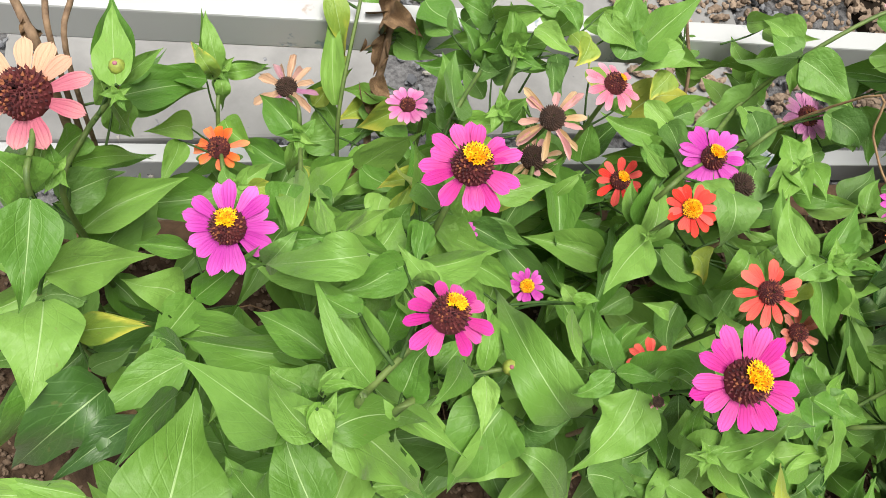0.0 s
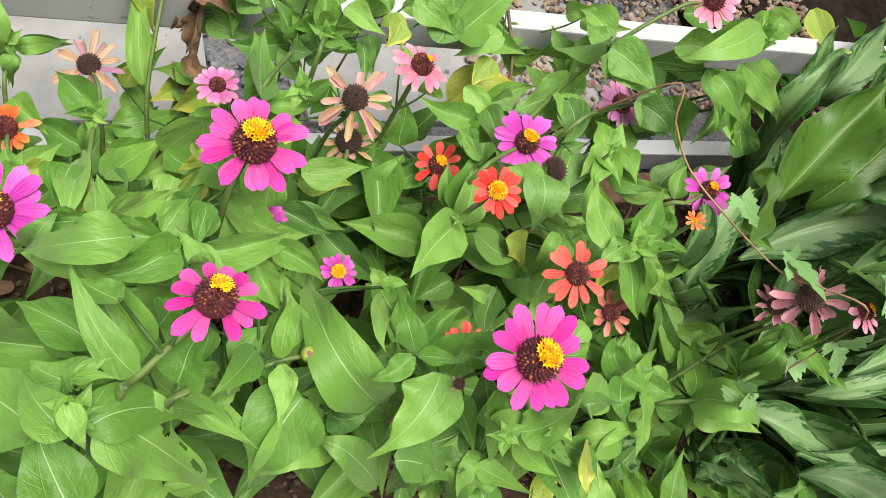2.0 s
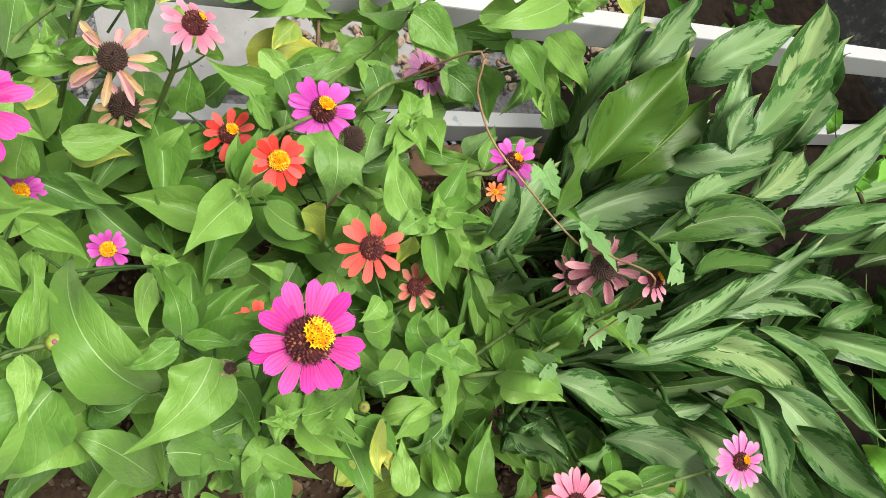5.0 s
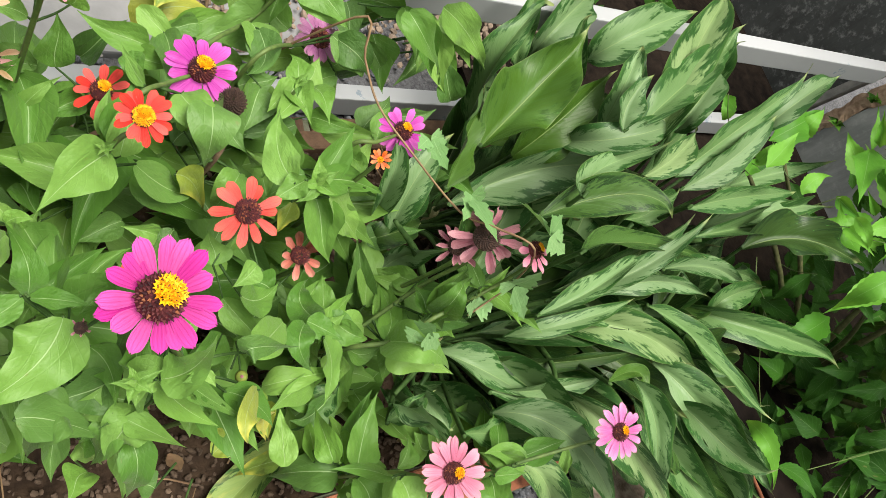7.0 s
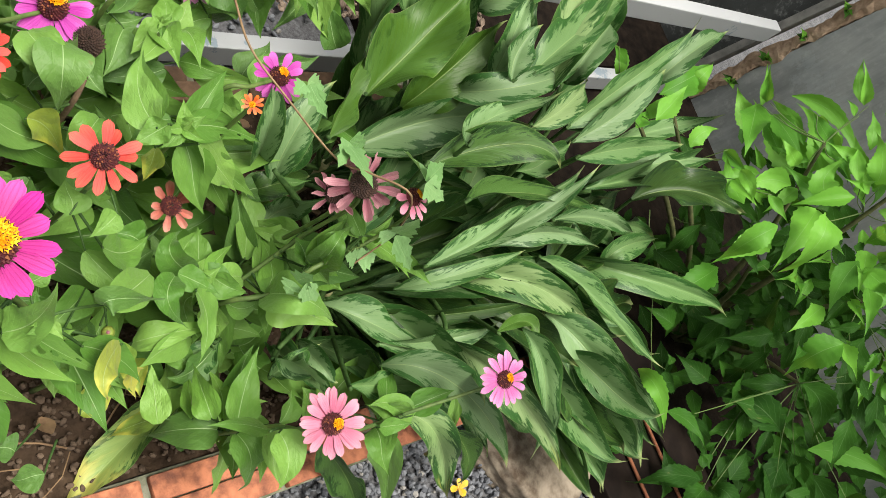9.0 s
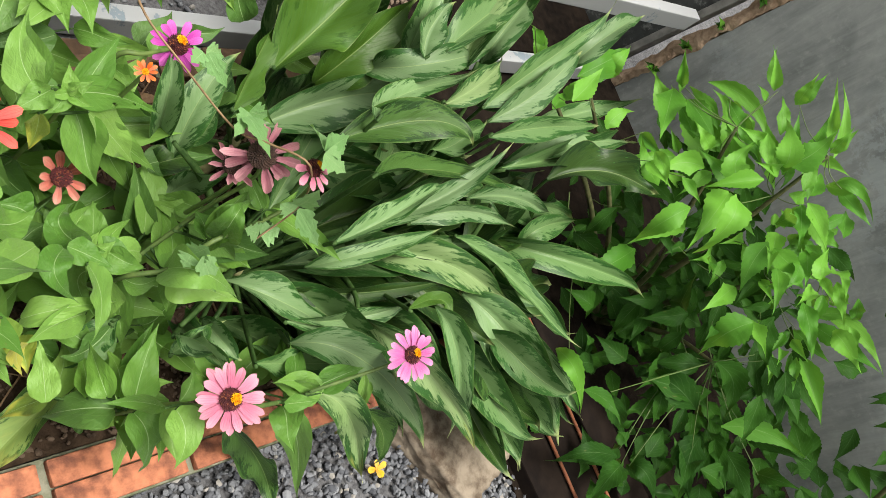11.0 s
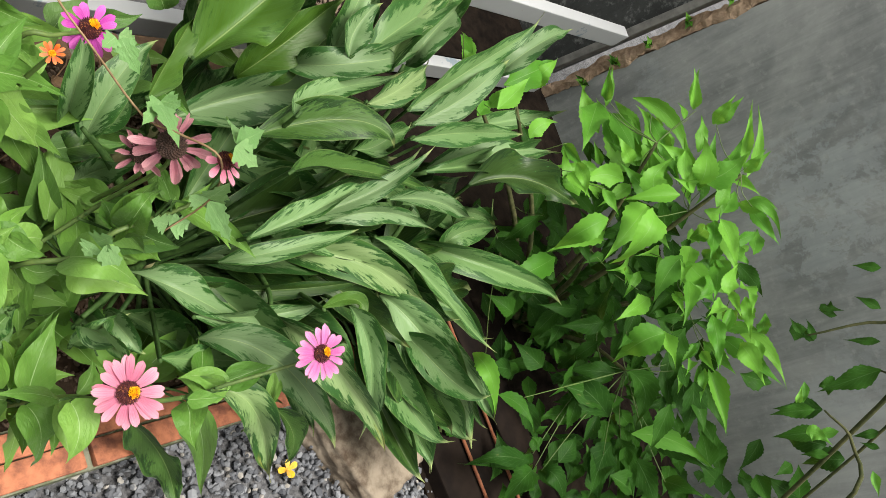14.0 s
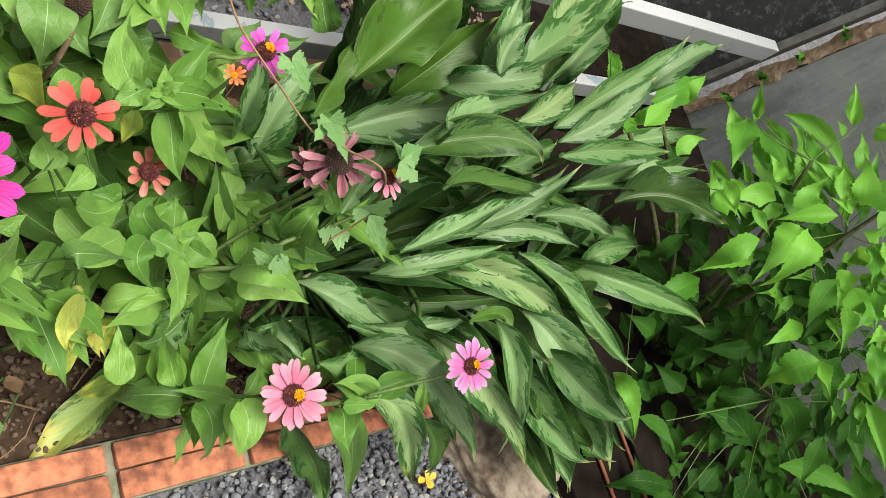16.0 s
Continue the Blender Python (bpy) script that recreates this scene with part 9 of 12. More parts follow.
p = thing("zinnia", (0.133, 0.48, 0.02), "leafy green zinnia still in bud", "flower", "zinnias in the bed")
stalk(p, [(0.133, 0.48, 0.02), (0.133, 0.525, 0.166), (0.133, 0.57, 0.271), (0.162, 0.672, 0.367)], 0.0036, 0.0023)
zleaf(p, (0.13, 0.559, 0.287), (0.126, 0.673, 0.374), 0.035, "p")
zleaf(p, (0.135, 0.623, 0.296), (0.15, 0.605, 0.296), 0.029, "y", (0.133, 0.57, 0.271))
zleaf(p, (0.159, 0.523, 0.25), (0.19, 0.463, 0.249), 0.048, "p", (0.133, 0.552, 0.229))
zleaf(p, (0.106, 0.586, 0.249), (0.131, 0.617, 0.256), 0.030, "y", (0.133, 0.552, 0.229))
zleaf(p, (0.125, 0.568, 0.174), (0.154, 0.606, 0.179), 0.033, "g", (0.133, 0.516, 0.136))
grow_leaf(p, (0.092, 0.574, 0.189), (0.135, 0.573, 0.194), (0.2, 0.626, 0.152), 0.0437, "zg", (0.133, 0.531, 0.179))
grow_leaf(p, (0.126, 0.678, 0.364), (0.134, 0.646, 0.34), (0.145, 0.637, 0.286), 0.0345, "zy", (0.158, 0.659, 0.355))
low_leaves(p, (0.133, 0.48, 0.02), (0.133, 0.57, 0.271), 6)

p = thing("zinnia", (-0.059, 0.076, 0.02), "leafy green zinnia still in bud", "flower", "zinnias in the bed")
stalk(p, [(-0.059, 0.076, 0.02), (-0.059, 0.056, 0.283), (-0.059, 0.036, 0.505)], 0.0036, 0.0023)
zleaf(p, (-0.119, 0.073, 0.448), (-0.185, 0.094, 0.46), 0.033, "g", (-0.059, 0.044, 0.416))
zleaf(p, (0, 0.048, 0.493), (-0.012, 0.084, 0.498), 0.035, "g", (-0.059, 0.04, 0.461))
grow_leaf(p, (-0.064, 0.033, 0.489), (-0.05, 0.091, 0.484), (-0.035, 0.152, 0.475), 0.0898, "zm", (-0.059, 0.038, 0.477))
grow_leaf(p, (-0.079, 0.136, 0.46), (-0.12, 0.124, 0.425), (-0.151, 0.091, 0.449), 0.0346, "zq", (-0.059, 0.041, 0.45))
grow_leaf(p, (-0.055, 0.155, 0.448), (-0.075, 0.123, 0.485), (-0.091, 0.087, 0.504), 0.0340, "zd", (-0.059, 0.043, 0.422))
grow_leaf(p, (-0.093, 0.077, 0.464), (-0.114, 0.104, 0.421), (-0.127, 0.122, 0.409), 0.0223, "zg", (-0.059, 0.041, 0.45))
low_leaves(p, (-0.059, 0.076, 0.02), (-0.059, 0.036, 0.505), 6)

p = thing("zinnia", (-0.164, 0.291, 0.02), "leafy green zinnia still in bud", "flower", "zinnias in the bed")
stalk(p, [(-0.164, 0.291, 0.02), (-0.164, 0.271, 0.258), (-0.164, 0.251, 0.455)], 0.0036, 0.0023)
zleaf(p, (-0.141, 0.236, 0.408), (-0.082, 0.237, 0.398), 0.035, "y", (-0.164, 0.259, 0.376))
zleaf(p, (-0.187, 0.234, 0.346), (-0.23, 0.209, 0.379), 0.033, "d", (-0.164, 0.267, 0.297))
zleaf(p, (-0.114, 0.228, 0.303), (-0.087, 0.162, 0.311), 0.037, "g", (-0.164, 0.271, 0.258))
zleaf(p, (-0.176, 0.21, 0.351), (-0.192, 0.235, 0.379), 0.030, "g", (-0.164, 0.263, 0.337))
zleaf(p, (-0.146, 0.223, 0.314), (-0.104, 0.243, 0.322), 0.031, "d", (-0.164, 0.267, 0.297))
grow_leaf(p, (-0.152, 0.251, 0.493), (-0.12, 0.278, 0.454), (-0.076, 0.303, 0.413), 0.0525, "zg", (-0.164, 0.251, 0.455))
grow_leaf(p, (-0.141, 0.22, 0.44), (-0.115, 0.235, 0.407), (-0.082, 0.241, 0.39), 0.0300, "zy", (-0.164, 0.254, 0.43))
grow_leaf(p, (-0.16, 0.244, 0.455), (-0.159, 0.194, 0.467), (-0.169, 0.153, 0.446), 0.0686, "zg", (-0.164, 0.254, 0.43))
grow_leaf(p, (-0.166, 0.196, 0.37), (-0.19, 0.169, 0.368), (-0.257, 0.174, 0.221), 0.0507, "zg", (-0.164, 0.261, 0.357))
grow_leaf(p, (-0.115, 0.173, 0.423), (-0.154, 0.145, 0.413), (-0.227, 0.142, 0.273), 0.0747, "zq", (-0.164, 0.256, 0.406))
grow_leaf(p, (-0.249, 0.115, 0.327), (-0.169, 0.092, 0.411), (-0.152, 0.124, 0.149), 0.0394, "zp", (-0.164, 0.266, 0.307))
grow_leaf(p, (-0.129, 0.244, 0.448), (-0.152, 0.252, 0.45), (-0.168, 0.241, 0.455), 0.0313, "zd", (-0.164, 0.254, 0.43))
low_leaves(p, (-0.164, 0.291, 0.02), (-0.164, 0.251, 0.455), 6)

p = thing("zinnia", (0.544, 0.347, 0.02), "dried zinnia stem with a black seed head", "flower", "zinnias in the bed")
stalk(p, [(0.544, 0.347, 0.02), (0.544, 0.327, 0.218), (0.544, 0.307, 0.377), (0.558, 0.334, 0.407), (0.566, 0.361, 0.407)], 0.0040, 0.0030, STEM_BROWN)
bloom(p, (0.561, 0.355, 0.416), (-0.3, -0.3, 0.9), 0.0170, "dusty", petals=0, disc=1.0, cone=1.0, pollen=0, spent=True)
zleaf(p, (0.535, 0.341, 0.431), (0.566, 0.29, 0.417), 0.052, "d", (0.558, 0.334, 0.407))
zleaf(p, (0.518, 0.293, 0.337), (0.54, 0.293, 0.364), 0.029, "g", (0.544, 0.315, 0.314))
zleaf(p, (0.553, 0.376, 0.385), (0.621, 0.358, 0.387), 0.034, "g", (0.544, 0.311, 0.345))
zleaf(p, (0.593, 0.379, 0.358), (0.64, 0.422, 0.381), 0.047, "d", (0.544, 0.315, 0.314))
zleaf(p, (0.594, 0.267, 0.346), (0.568, 0.224, 0.312), 0.032, "g", (0.544, 0.315, 0.314))
zleaf(p, (0.531, 0.323, 0.416), (0.485, 0.333, 0.415), 0.023, "g", (0.552, 0.323, 0.395))
zleaf(p, (0.55, 0.322, 0.192), (0.612, 0.319, 0.251), 0.048)
zleaf(p, (0.596, 0.278, 0.35), (0.65, 0.307, 0.37), 0.036, "d", (0.544, 0.315, 0.314))
zleaf(p, (0.582, 0.31, 0.204), (0.484, 0.298, 0.199), 0.045, "g", (0.544, 0.331, 0.179))
zleaf(p, (0.517, 0.344, 0.342), (0.558, 0.369, 0.349), 0.033, "d", (0.544, 0.315, 0.314))
zleaf(p, (0.621, 0.315, 0.356), (0.702, 0.29, 0.352), 0.043, "g", (0.544, 0.315, 0.314))
zleaf(p, (0.603, 0.298, 0.367), (0.598, 0.237, 0.364), 0.029, "g", (0.544, 0.311, 0.345))
zleaf(p, (0.526, 0.349, 0.361), (0.523, 0.375, 0.377), 0.024, "p", (0.544, 0.311, 0.345))
grow_leaf(p, (0.557, 0.277, 0.401), (0.534, 0.251, 0.401), (0.547, 0.27, 0.309), 0.0380, "zg", (0.544, 0.307, 0.377))
grow_leaf(p, (0.493, 0.284, 0.388), (0.519, 0.284, 0.364), (0.542, 0.273, 0.317), 0.0383, "zy", (0.544, 0.307, 0.377))
low_leaves(p, (0.544, 0.347, 0.02), (0.544, 0.307, 0.377), 2)

p = thing("zinnia", (0.346, 0.143, 0.02), "zinnia stem ending in a shrivelled brown bud", "flower", "zinnias in the bed")
stalk(p, [(0.346, 0.143, 0.02), (0.346, 0.123, 0.253), (0.346, 0.103, 0.445), (0.352, 0.102, 0.472), (0.351, 0.101, 0.488)], 0.0030, 0.0020, STEM_BROWN)
bloom(p, (0.348, 0.099, 0.498), (0.3, -0.3, 0.8), 0.0090, "dusty", petals=5, disc=0.6, cone=1.0, pollen=0, spent=True, old=True)
zleaf(p, (0.388, 0.07, 0.412), (0.329, 0.055, 0.408), 0.051, "d", (0.346, 0.111, 0.368))
zleaf(p, (0.369, 0.12, 0.395), (0.301, 0.067, 0.393), 0.038, "d", (0.346, 0.111, 0.368))
zleaf(p, (0.397, 0.057, 0.382), (0.366, 0.031, 0.344), 0.033, "h", (0.346, 0.115, 0.33))
zleaf(p, (0.379, 0.077, 0.38), (0.368, 0.037, 0.347), 0.038, "d", (0.346, 0.115, 0.33))
zleaf(p, (0.349, 0.119, 0.474), (0.399, 0.141, 0.498), 0.050, "g", (0.347, 0.103, 0.45))
zleaf(p, (0.381, 0.05, 0.339), (0.431, 0.022, 0.317), 0.034, "g", (0.346, 0.119, 0.291))
zleaf(p, (0.361, 0.044, 0.396), (0.377, 0.064, 0.42), 0.035, "g", (0.346, 0.111, 0.368))
zleaf(p, (0.388, 0.026, 0.317), (0.371, 0.048, 0.331), 0.032, "g", (0.368, 0.07, 0.275))
zleaf(p, (0.384, 0.015, 0.274), (0.359, -0.013, 0.285), 0.041, "p", (0.368, 0.061, 0.235))
zleaf(p, (0.358, 0.065, 0.291), (0.353, 0.014, 0.257), 0.030, "d", (0.346, 0.123, 0.253))
zleaf(p, (0.381, 0.072, 0.294), (0.442, 0.057, 0.293), 0.030, "g", (0.346, 0.123, 0.253))
zleaf(p, (0.357, 0.101, 0.312), (0.393, 0.093, 0.342), 0.022, "g", (0.346, 0.119, 0.291))
zleaf(p, (0.312, 0.14, 0.283), (0.309, 0.174, 0.308), 0.032, "g", (0.346, 0.123, 0.253))
zleaf(p, (0.361, 0.078, 0.328), (0.36, 0.114, 0.348), 0.027, "d", (0.346, 0.119, 0.291))
grow_leaf(p, (0.305, 0.113, 0.403), (0.244, 0.151, 0.492), (0.272, 0.287, 0.343), 0.0587, "zg", (0.346, 0.108, 0.397))
grow_leaf(p, (0.342, 0.115, 0.48), (0.317, 0.082, 0.463), (0.261, 0.051, 0.483), 0.0609, "zg", (0.35, 0.102, 0.465))
grow_leaf(p, (0.316, 0.13, 0.496), (0.324, 0.167, 0.473), (0.305, 0.186, 0.513), 0.0293, "zg", (0.35, 0.102, 0.465))
grow_leaf(p, (0.311, 0.127, 0.504), (0.289, 0.115, 0.499), (0.265, 0.109, 0.514), 0.0231, "zg", (0.35, 0.102, 0.465))
grow_leaf(p, (0.317, 0.128, 0.497), (0.344, 0.127, 0.485), (0.361, 0.114, 0.5), 0.0190, "zg", (0.35, 0.102, 0.465))
grow_leaf(p, (0.37, 0.094, 0.541), (0.377, 0.129, 0.493), (0.352, 0.113, 0.481), 0.0382, "zg", (0.35, 0.102, 0.465))
grow_leaf(p, (0.309, 0.058, 0.404), (0.344, 0.052, 0.387), (0.402, 0.034, 0.327), 0.0406, "zd", (0.346, 0.108, 0.397))
grow_leaf(p, (0.311, 0.05, 0.328), (0.26, 0.07, 0.424), (0.237, 0.088, 0.402), 0.0387, "zd", (0.346, 0.118, 0.301))
grow_leaf(p, (0.374, 0.109, 0.406), (0.389, 0.088, 0.399), (0.385, 0.05, 0.411), 0.0379, "zg", (0.346, 0.108, 0.397))
grow_leaf(p, (0.393, 0.051, 0.364), (0.383, 0.03, 0.35), (0.387, 0.026, 0.268), 0.0350, "zg", (0.346, 0.113, 0.349))
grow_leaf(p, (0.382, 0.051, 0.262), (0.39, 0.038, 0.261), (0.413, 0.034, 0.203), 0.0259, "zp", (0.346, 0.123, 0.253))
grow_leaf(p, (0.353, 0.06, 0.379), (0.332, 0.055, 0.372), (0.331, 0.042, 0.268), 0.0511, "zd", (0.346, 0.111, 0.373))
low_leaves(p, (0.346, 0.143, 0.02), (0.346, 0.103, 0.445), 2)

p = thing("zinnia", (0.185, 0.48, 0.02), "dead brown zinnia stalk with shrivelled leaves", "flower", "zinnias in the bed")
stalk(p, [(0.185, 0.48, 0.02), (0.185, 0.551, 0.122), (0.185, 0.622, 0.184), (0.191, 0.62, 0.277), (0.2, 0.646, 0.326), (0.21, 0.679, 0.366)], 0.0060, 0.0045, STEM_BROWN)
zleaf(p, (0.201, 0.668, 0.343), (0.167, 0.65, 0.284), 0.034, "b", (0.2, 0.646, 0.326))
zleaf(p, (0.197, 0.651, 0.352), (0.236, 0.61, 0.357), 0.034, "b")
zleaf(p, (0.196, 0.65, 0.32), (0.182, 0.62, 0.271), 0.027, "b", (0.195, 0.63, 0.297))
zleaf(p, (0.186, 0.611, 0.2), (0.169, 0.635, 0.238), 0.026, "b", (0.185, 0.608, 0.172))
zleaf(p, (0.208, 0.675, 0.361), (0.191, 0.643, 0.326), 0.028, "b", (0.204, 0.659, 0.342))
zleaf(p, (0.188, 0.616, 0.271), (0.201, 0.578, 0.265), 0.024, "b", (0.189, 0.621, 0.24))
zleaf(p, (0.232, 0.619, 0.419), (0.272, 0.568, 0.419), 0.053, "g", (0.21, 0.679, 0.366))
zleaf(p, (0.187, 0.609, 0.216), (0.138, 0.585, 0.217), 0.039, "y", (0.185, 0.622, 0.184))
zleaf(p, (0.24, 0.57, 0.284), (0.162, 0.568, 0.223), 0.049, "y", (0.19, 0.62, 0.258))
zleaf(p, (0.252, 0.632, 0.351), (0.177, 0.641, 0.29), 0.046, "g", (0.2, 0.646, 0.326))
zleaf(p, (0.206, 0.591, 0.262), (0.146, 0.621, 0.238), 0.032, "p", (0.189, 0.621, 0.24))
zleaf(p, (0.248, 0.635, 0.388), (0.229, 0.575, 0.36), 0.038, "g", (0.21, 0.679, 0.366))
zleaf(p, (0.201, 0.655, 0.312), (0.167, 0.705, 0.336), 0.051, "g", (0.193, 0.625, 0.287))
zleaf(p, (0.224, 0.575, 0.252), (0.194, 0.55, 0.198), 0.029, "g", (0.187, 0.621, 0.221))
zleaf(p, (0.208, 0.623, 0.341), (0.262, 0.58, 0.357), 0.037, "d", (0.198, 0.641, 0.316))
zleaf(p, (0.186, 0.613, 0.224), (0.204, 0.542, 0.214), 0.037, "d", (0.186, 0.622, 0.203))
zleaf(p, (0.195, 0.603, 0.205), (0.155, 0.55, 0.194), 0.033, "d", (0.185, 0.622, 0.184))
zleaf(p, (0.231, 0.605, 0.359), (0.237, 0.62, 0.395), 0.027, "g", (0.2, 0.646, 0.326))

p = thing("zinnia", (-0.168, 0.48, 0.02), "dry brown stalk with withered seed heads", "flower", "zinnias in the bed")
stalk(p, [(-0.168, 0.48, 0.02), (-0.168, 0.477, 0.278), (-0.168, 0.475, 0.495), (-0.178, 0.497, 0.507), (-0.188, 0.519, 0.519)], 0.0060, 0.0040, STEM_BROWN)
zleaf(p, (-0.172, 0.484, 0.5), (-0.177, 0.494, 0.518), 0.019, "b", (-0.168, 0.476, 0.452))
zleaf(p, (-0.176, 0.477, 0.5), (-0.162, 0.482, 0.51), 0.026, "b", (-0.168, 0.476, 0.452))
zleaf(p, (-0.137, 0.429, 0.316), (-0.098, 0.395, 0.316), 0.028, "g", (-0.168, 0.477, 0.278))

p = thing("zinnia", (-0.161, 0.48, 0.02), "dry brown stalk standing beside the white fence", "flower", "zinnias in the bed")
stalk(p, [(-0.161, 0.48, 0.02), (-0.161, 0.486, 0.271), (-0.161, 0.493, 0.481), (-0.167, 0.54, 0.497)], 0.0040, 0.0030, STEM_BROWN)

p = thing("zinnia", (-0.149, 0.48, 0.02), "dry brown stalk standing beside the white fence", "flower", "zinnias in the bed")
stalk(p, [(-0.149, 0.48, 0.02), (-0.149, 0.484, 0.27), (-0.149, 0.488, 0.479), (-0.143, 0.542, 0.496)], 0.0030, 0.0030, STEM_BROWN)
zleaf(p, (-0.109, 0.472, 0.428), (-0.025, 0.508, 0.396), 0.054, "g", (-0.149, 0.486, 0.395))

# ---- aglaonema clumps ----

p = thing("aglaonema", (0.93, 0.12, 0.02), "aglaonema with long silver and dark green leaves", "plant", "aglaonemas at the end of the bed")
stalk(p, [(0.93, 0.12, 0.02), (0.947, 0.12, 0.08), (0.94, 0.12, 0.14)], 0.011, 0.008, CANE, "cane")
stalk(p, [(0.93, 0.12, 0.14), (0.985, 0.11, 0.267), (1.014, 0.104, 0.304)], 0.006, 0.0032, PETIOLE, "petiole")
aleaf(p, (1.014, 0.104, 0.304), (1.183, 0.139, 0.389), 0.0419, "a")
stalk(p, [(0.93, 0.12, 0.123), (0.877, 0.069, 0.182), (0.848, 0.042, 0.183)], 0.006, 0.0032, PETIOLE, "petiole")
aleaf(p, (0.848, 0.042, 0.183), (0.933, -0.102, 0.296), 0.0486, "k")
stalk(p, [(0.93, 0.12, 0.14), (0.824, 0.063, 0.227), (0.767, 0.032, 0.243)], 0.006, 0.0032, PETIOLE, "petiole")
aleaf(p, (0.767, 0.032, 0.243), (0.735, -0.074, 0.386), 0.0331, "a")
stalk(p, [(0.93, 0.12, 0.14), (0.827, 0.192, 0.297), (0.771, 0.23, 0.351)], 0.006, 0.0032, PETIOLE, "petiole")
aleaf(p, (0.771, 0.23, 0.351), (0.916, 0.354, 0.333), 0.0405, "a")
stalk(p, [(0.93, 0.12, 0.04), (0.796, 0.081, 0.072), (0.724, 0.06, 0.059)], 0.006, 0.0032, PETIOLE, "petiole")
stalk(p, [(0.93, 0.12, 0.14), (0.979, 0.105, 0.292), (1.006, 0.097, 0.343)], 0.006, 0.0032, PETIOLE, "petiole")
aleaf(p, (1.006, 0.097, 0.343), (1.271, 0.156, 0.451), 0.0414, "a")
stalk(p, [(0.93, 0.12, 0.14), (0.84, 0.192, 0.284), (0.791, 0.23, 0.33)], 0.006, 0.0032, PETIOLE, "petiole")
aleaf(p, (0.791, 0.23, 0.33), (0.823, 0.264, 0.399), 0.0440, "a")
stalk(p, [(0.93, 0.12, 0.04), (0.982, 0.077, 0.059), (1.01, 0.054, 0.038)], 0.006, 0.0032, PETIOLE, "petiole")
aleaf(p, (1.01, 0.054, 0.038), (0.945, -0.07, 0.277), 0.0446, "o")
grow_leaf(p, (0.79, 0.245, 0.25), (0.825, 0.244, 0.276), (0.968, 0.303, 0.152), 0.0427, "ao", (0.94, 0.12, 0.12))
grow_leaf(p, (0.975, 0.203, 0.392), (1.127, 0.212, 0.432), (1.207, 0.172, 0.432), 0.0636, "ao", (0.94, 0.12, 0.12))
grow_leaf(p, (0.992, 0.099, 0.332), (1.17, 0.117, 0.368), (1.261, 0.158, 0.46), 0.0387, "aa", (0.94, 0.12, 0.12))
grow_leaf(p, (0.963, 0.08, 0.334), (1.06, 0.099, 0.377), (1.198, 0.146, 0.371), 0.0375, "aa", (0.94, 0.12, 0.12))
grow_leaf(p, (0.984, 0.081, 0.231), (1.067, 0.07, 0.3), (1.225, 0.088, 0.294), 0.0344, "aa", (0.94, 0.12, 0.12))
grow_leaf(p, (0.844, 0.083, 0.239), (0.911, 0.025, 0.268), (1.061, -0.035, 0.181), 0.0503, "aa", (0.94, 0.12, 0.12))
grow_leaf(p, (0.939, 0.061, 0.214), (1.063, 0.026, 0.237), (1.253, 0.013, 0.251), 0.0369, "ao", (0.94, 0.12, 0.12))
grow_leaf(p, (0.895, 0.004, 0.27), (1.023, -0.012, 0.254), (1.104, -0.017, 0.306), 0.0406, "aa", (0.94, 0.12, 0.12))
grow_leaf(p, (0.912, -0.022, 0.238), (1.013, -0.092, 0.272), (1.229, -0.245, 0.079), 0.0642, "aa", (0.94, 0.12, 0.12))
grow_leaf(p, (0.916, -0.094, 0.243), (0.979, -0.142, 0.226), (1.077, -0.241, 0.067), 0.0611, "ay", (0.94, 0.12, 0.12))
grow_leaf(p, (0.817, -0.094, 0.186), (0.93, -0.161, 0.046), (0.955, -0.236, -0.005), 0.0610, "ao", (0.94, 0.12, 0.12))
grow_leaf(p, (0.744, 0.018, 0.269), (0.741, -0.016, 0.333), (0.724, -0.069, 0.393), 0.0387, "aa", (0.94, 0.12, 0.12))
grow_leaf(p, (0.804, 0.037, 0.234), (0.783, -0.008, 0.299), (0.802, -0.038, 0.289), 0.0317, "aa", (0.94, 0.12, 0.12))
grow_leaf(p, (0.804, 0.241, 0.282), (0.826, 0.288, 0.346), (0.875, 0.337, 0.392), 0.0544, "aa", (0.94, 0.12, 0.12))
grow_leaf(p, (1.002, 0.201, 0.454), (1.135, 0.271, 0.408), (1.293, 0.29, 0.427), 0.0419, "aa", (0.94, 0.12, 0.12))
grow_leaf(p, (0.964, 0.125, 0.449), (1.166, 0.15, 0.389), (1.355, 0.108, 0.367), 0.0417, "ao", (0.94, 0.12, 0.12))
grow_leaf(p, (0.831, -0.041, 0.275), (0.931, -0.054, 0.234), (1.023, -0.072, 0.222), 0.0437, "ak", (0.94, 0.12, 0.12))
grow_leaf(p, (0.739, -0.001, 0.259), (0.759, 0.006, 0.268), (0.817, 0.023, 0.268), 0.0285, "ak", (0.94, 0.12, 0.12))
grow_leaf(p, (0.671, 0.025, 0.198), (0.614, -0.02, 0.046), (0.511, -0.089, 0.044), 0.0614, "aY", (0.94, 0.12, 0.12))
grow_leaf(p, (0.785, 0.192, 0.255), (0.814, 0.203, 0.289), (0.812, 0.168, 0.388), 0.0432, "aa", (0.94, 0.12, 0.12))
grow_leaf(p, (0.707, 0.063, 0.214), (0.681, 0.045, 0.197), (0.662, 0.015, 0.193), 0.0437, "ak", (0.94, 0.12, 0.12))
agla_fill(p, (0.93, 0.12, 0.02), 19, 3)

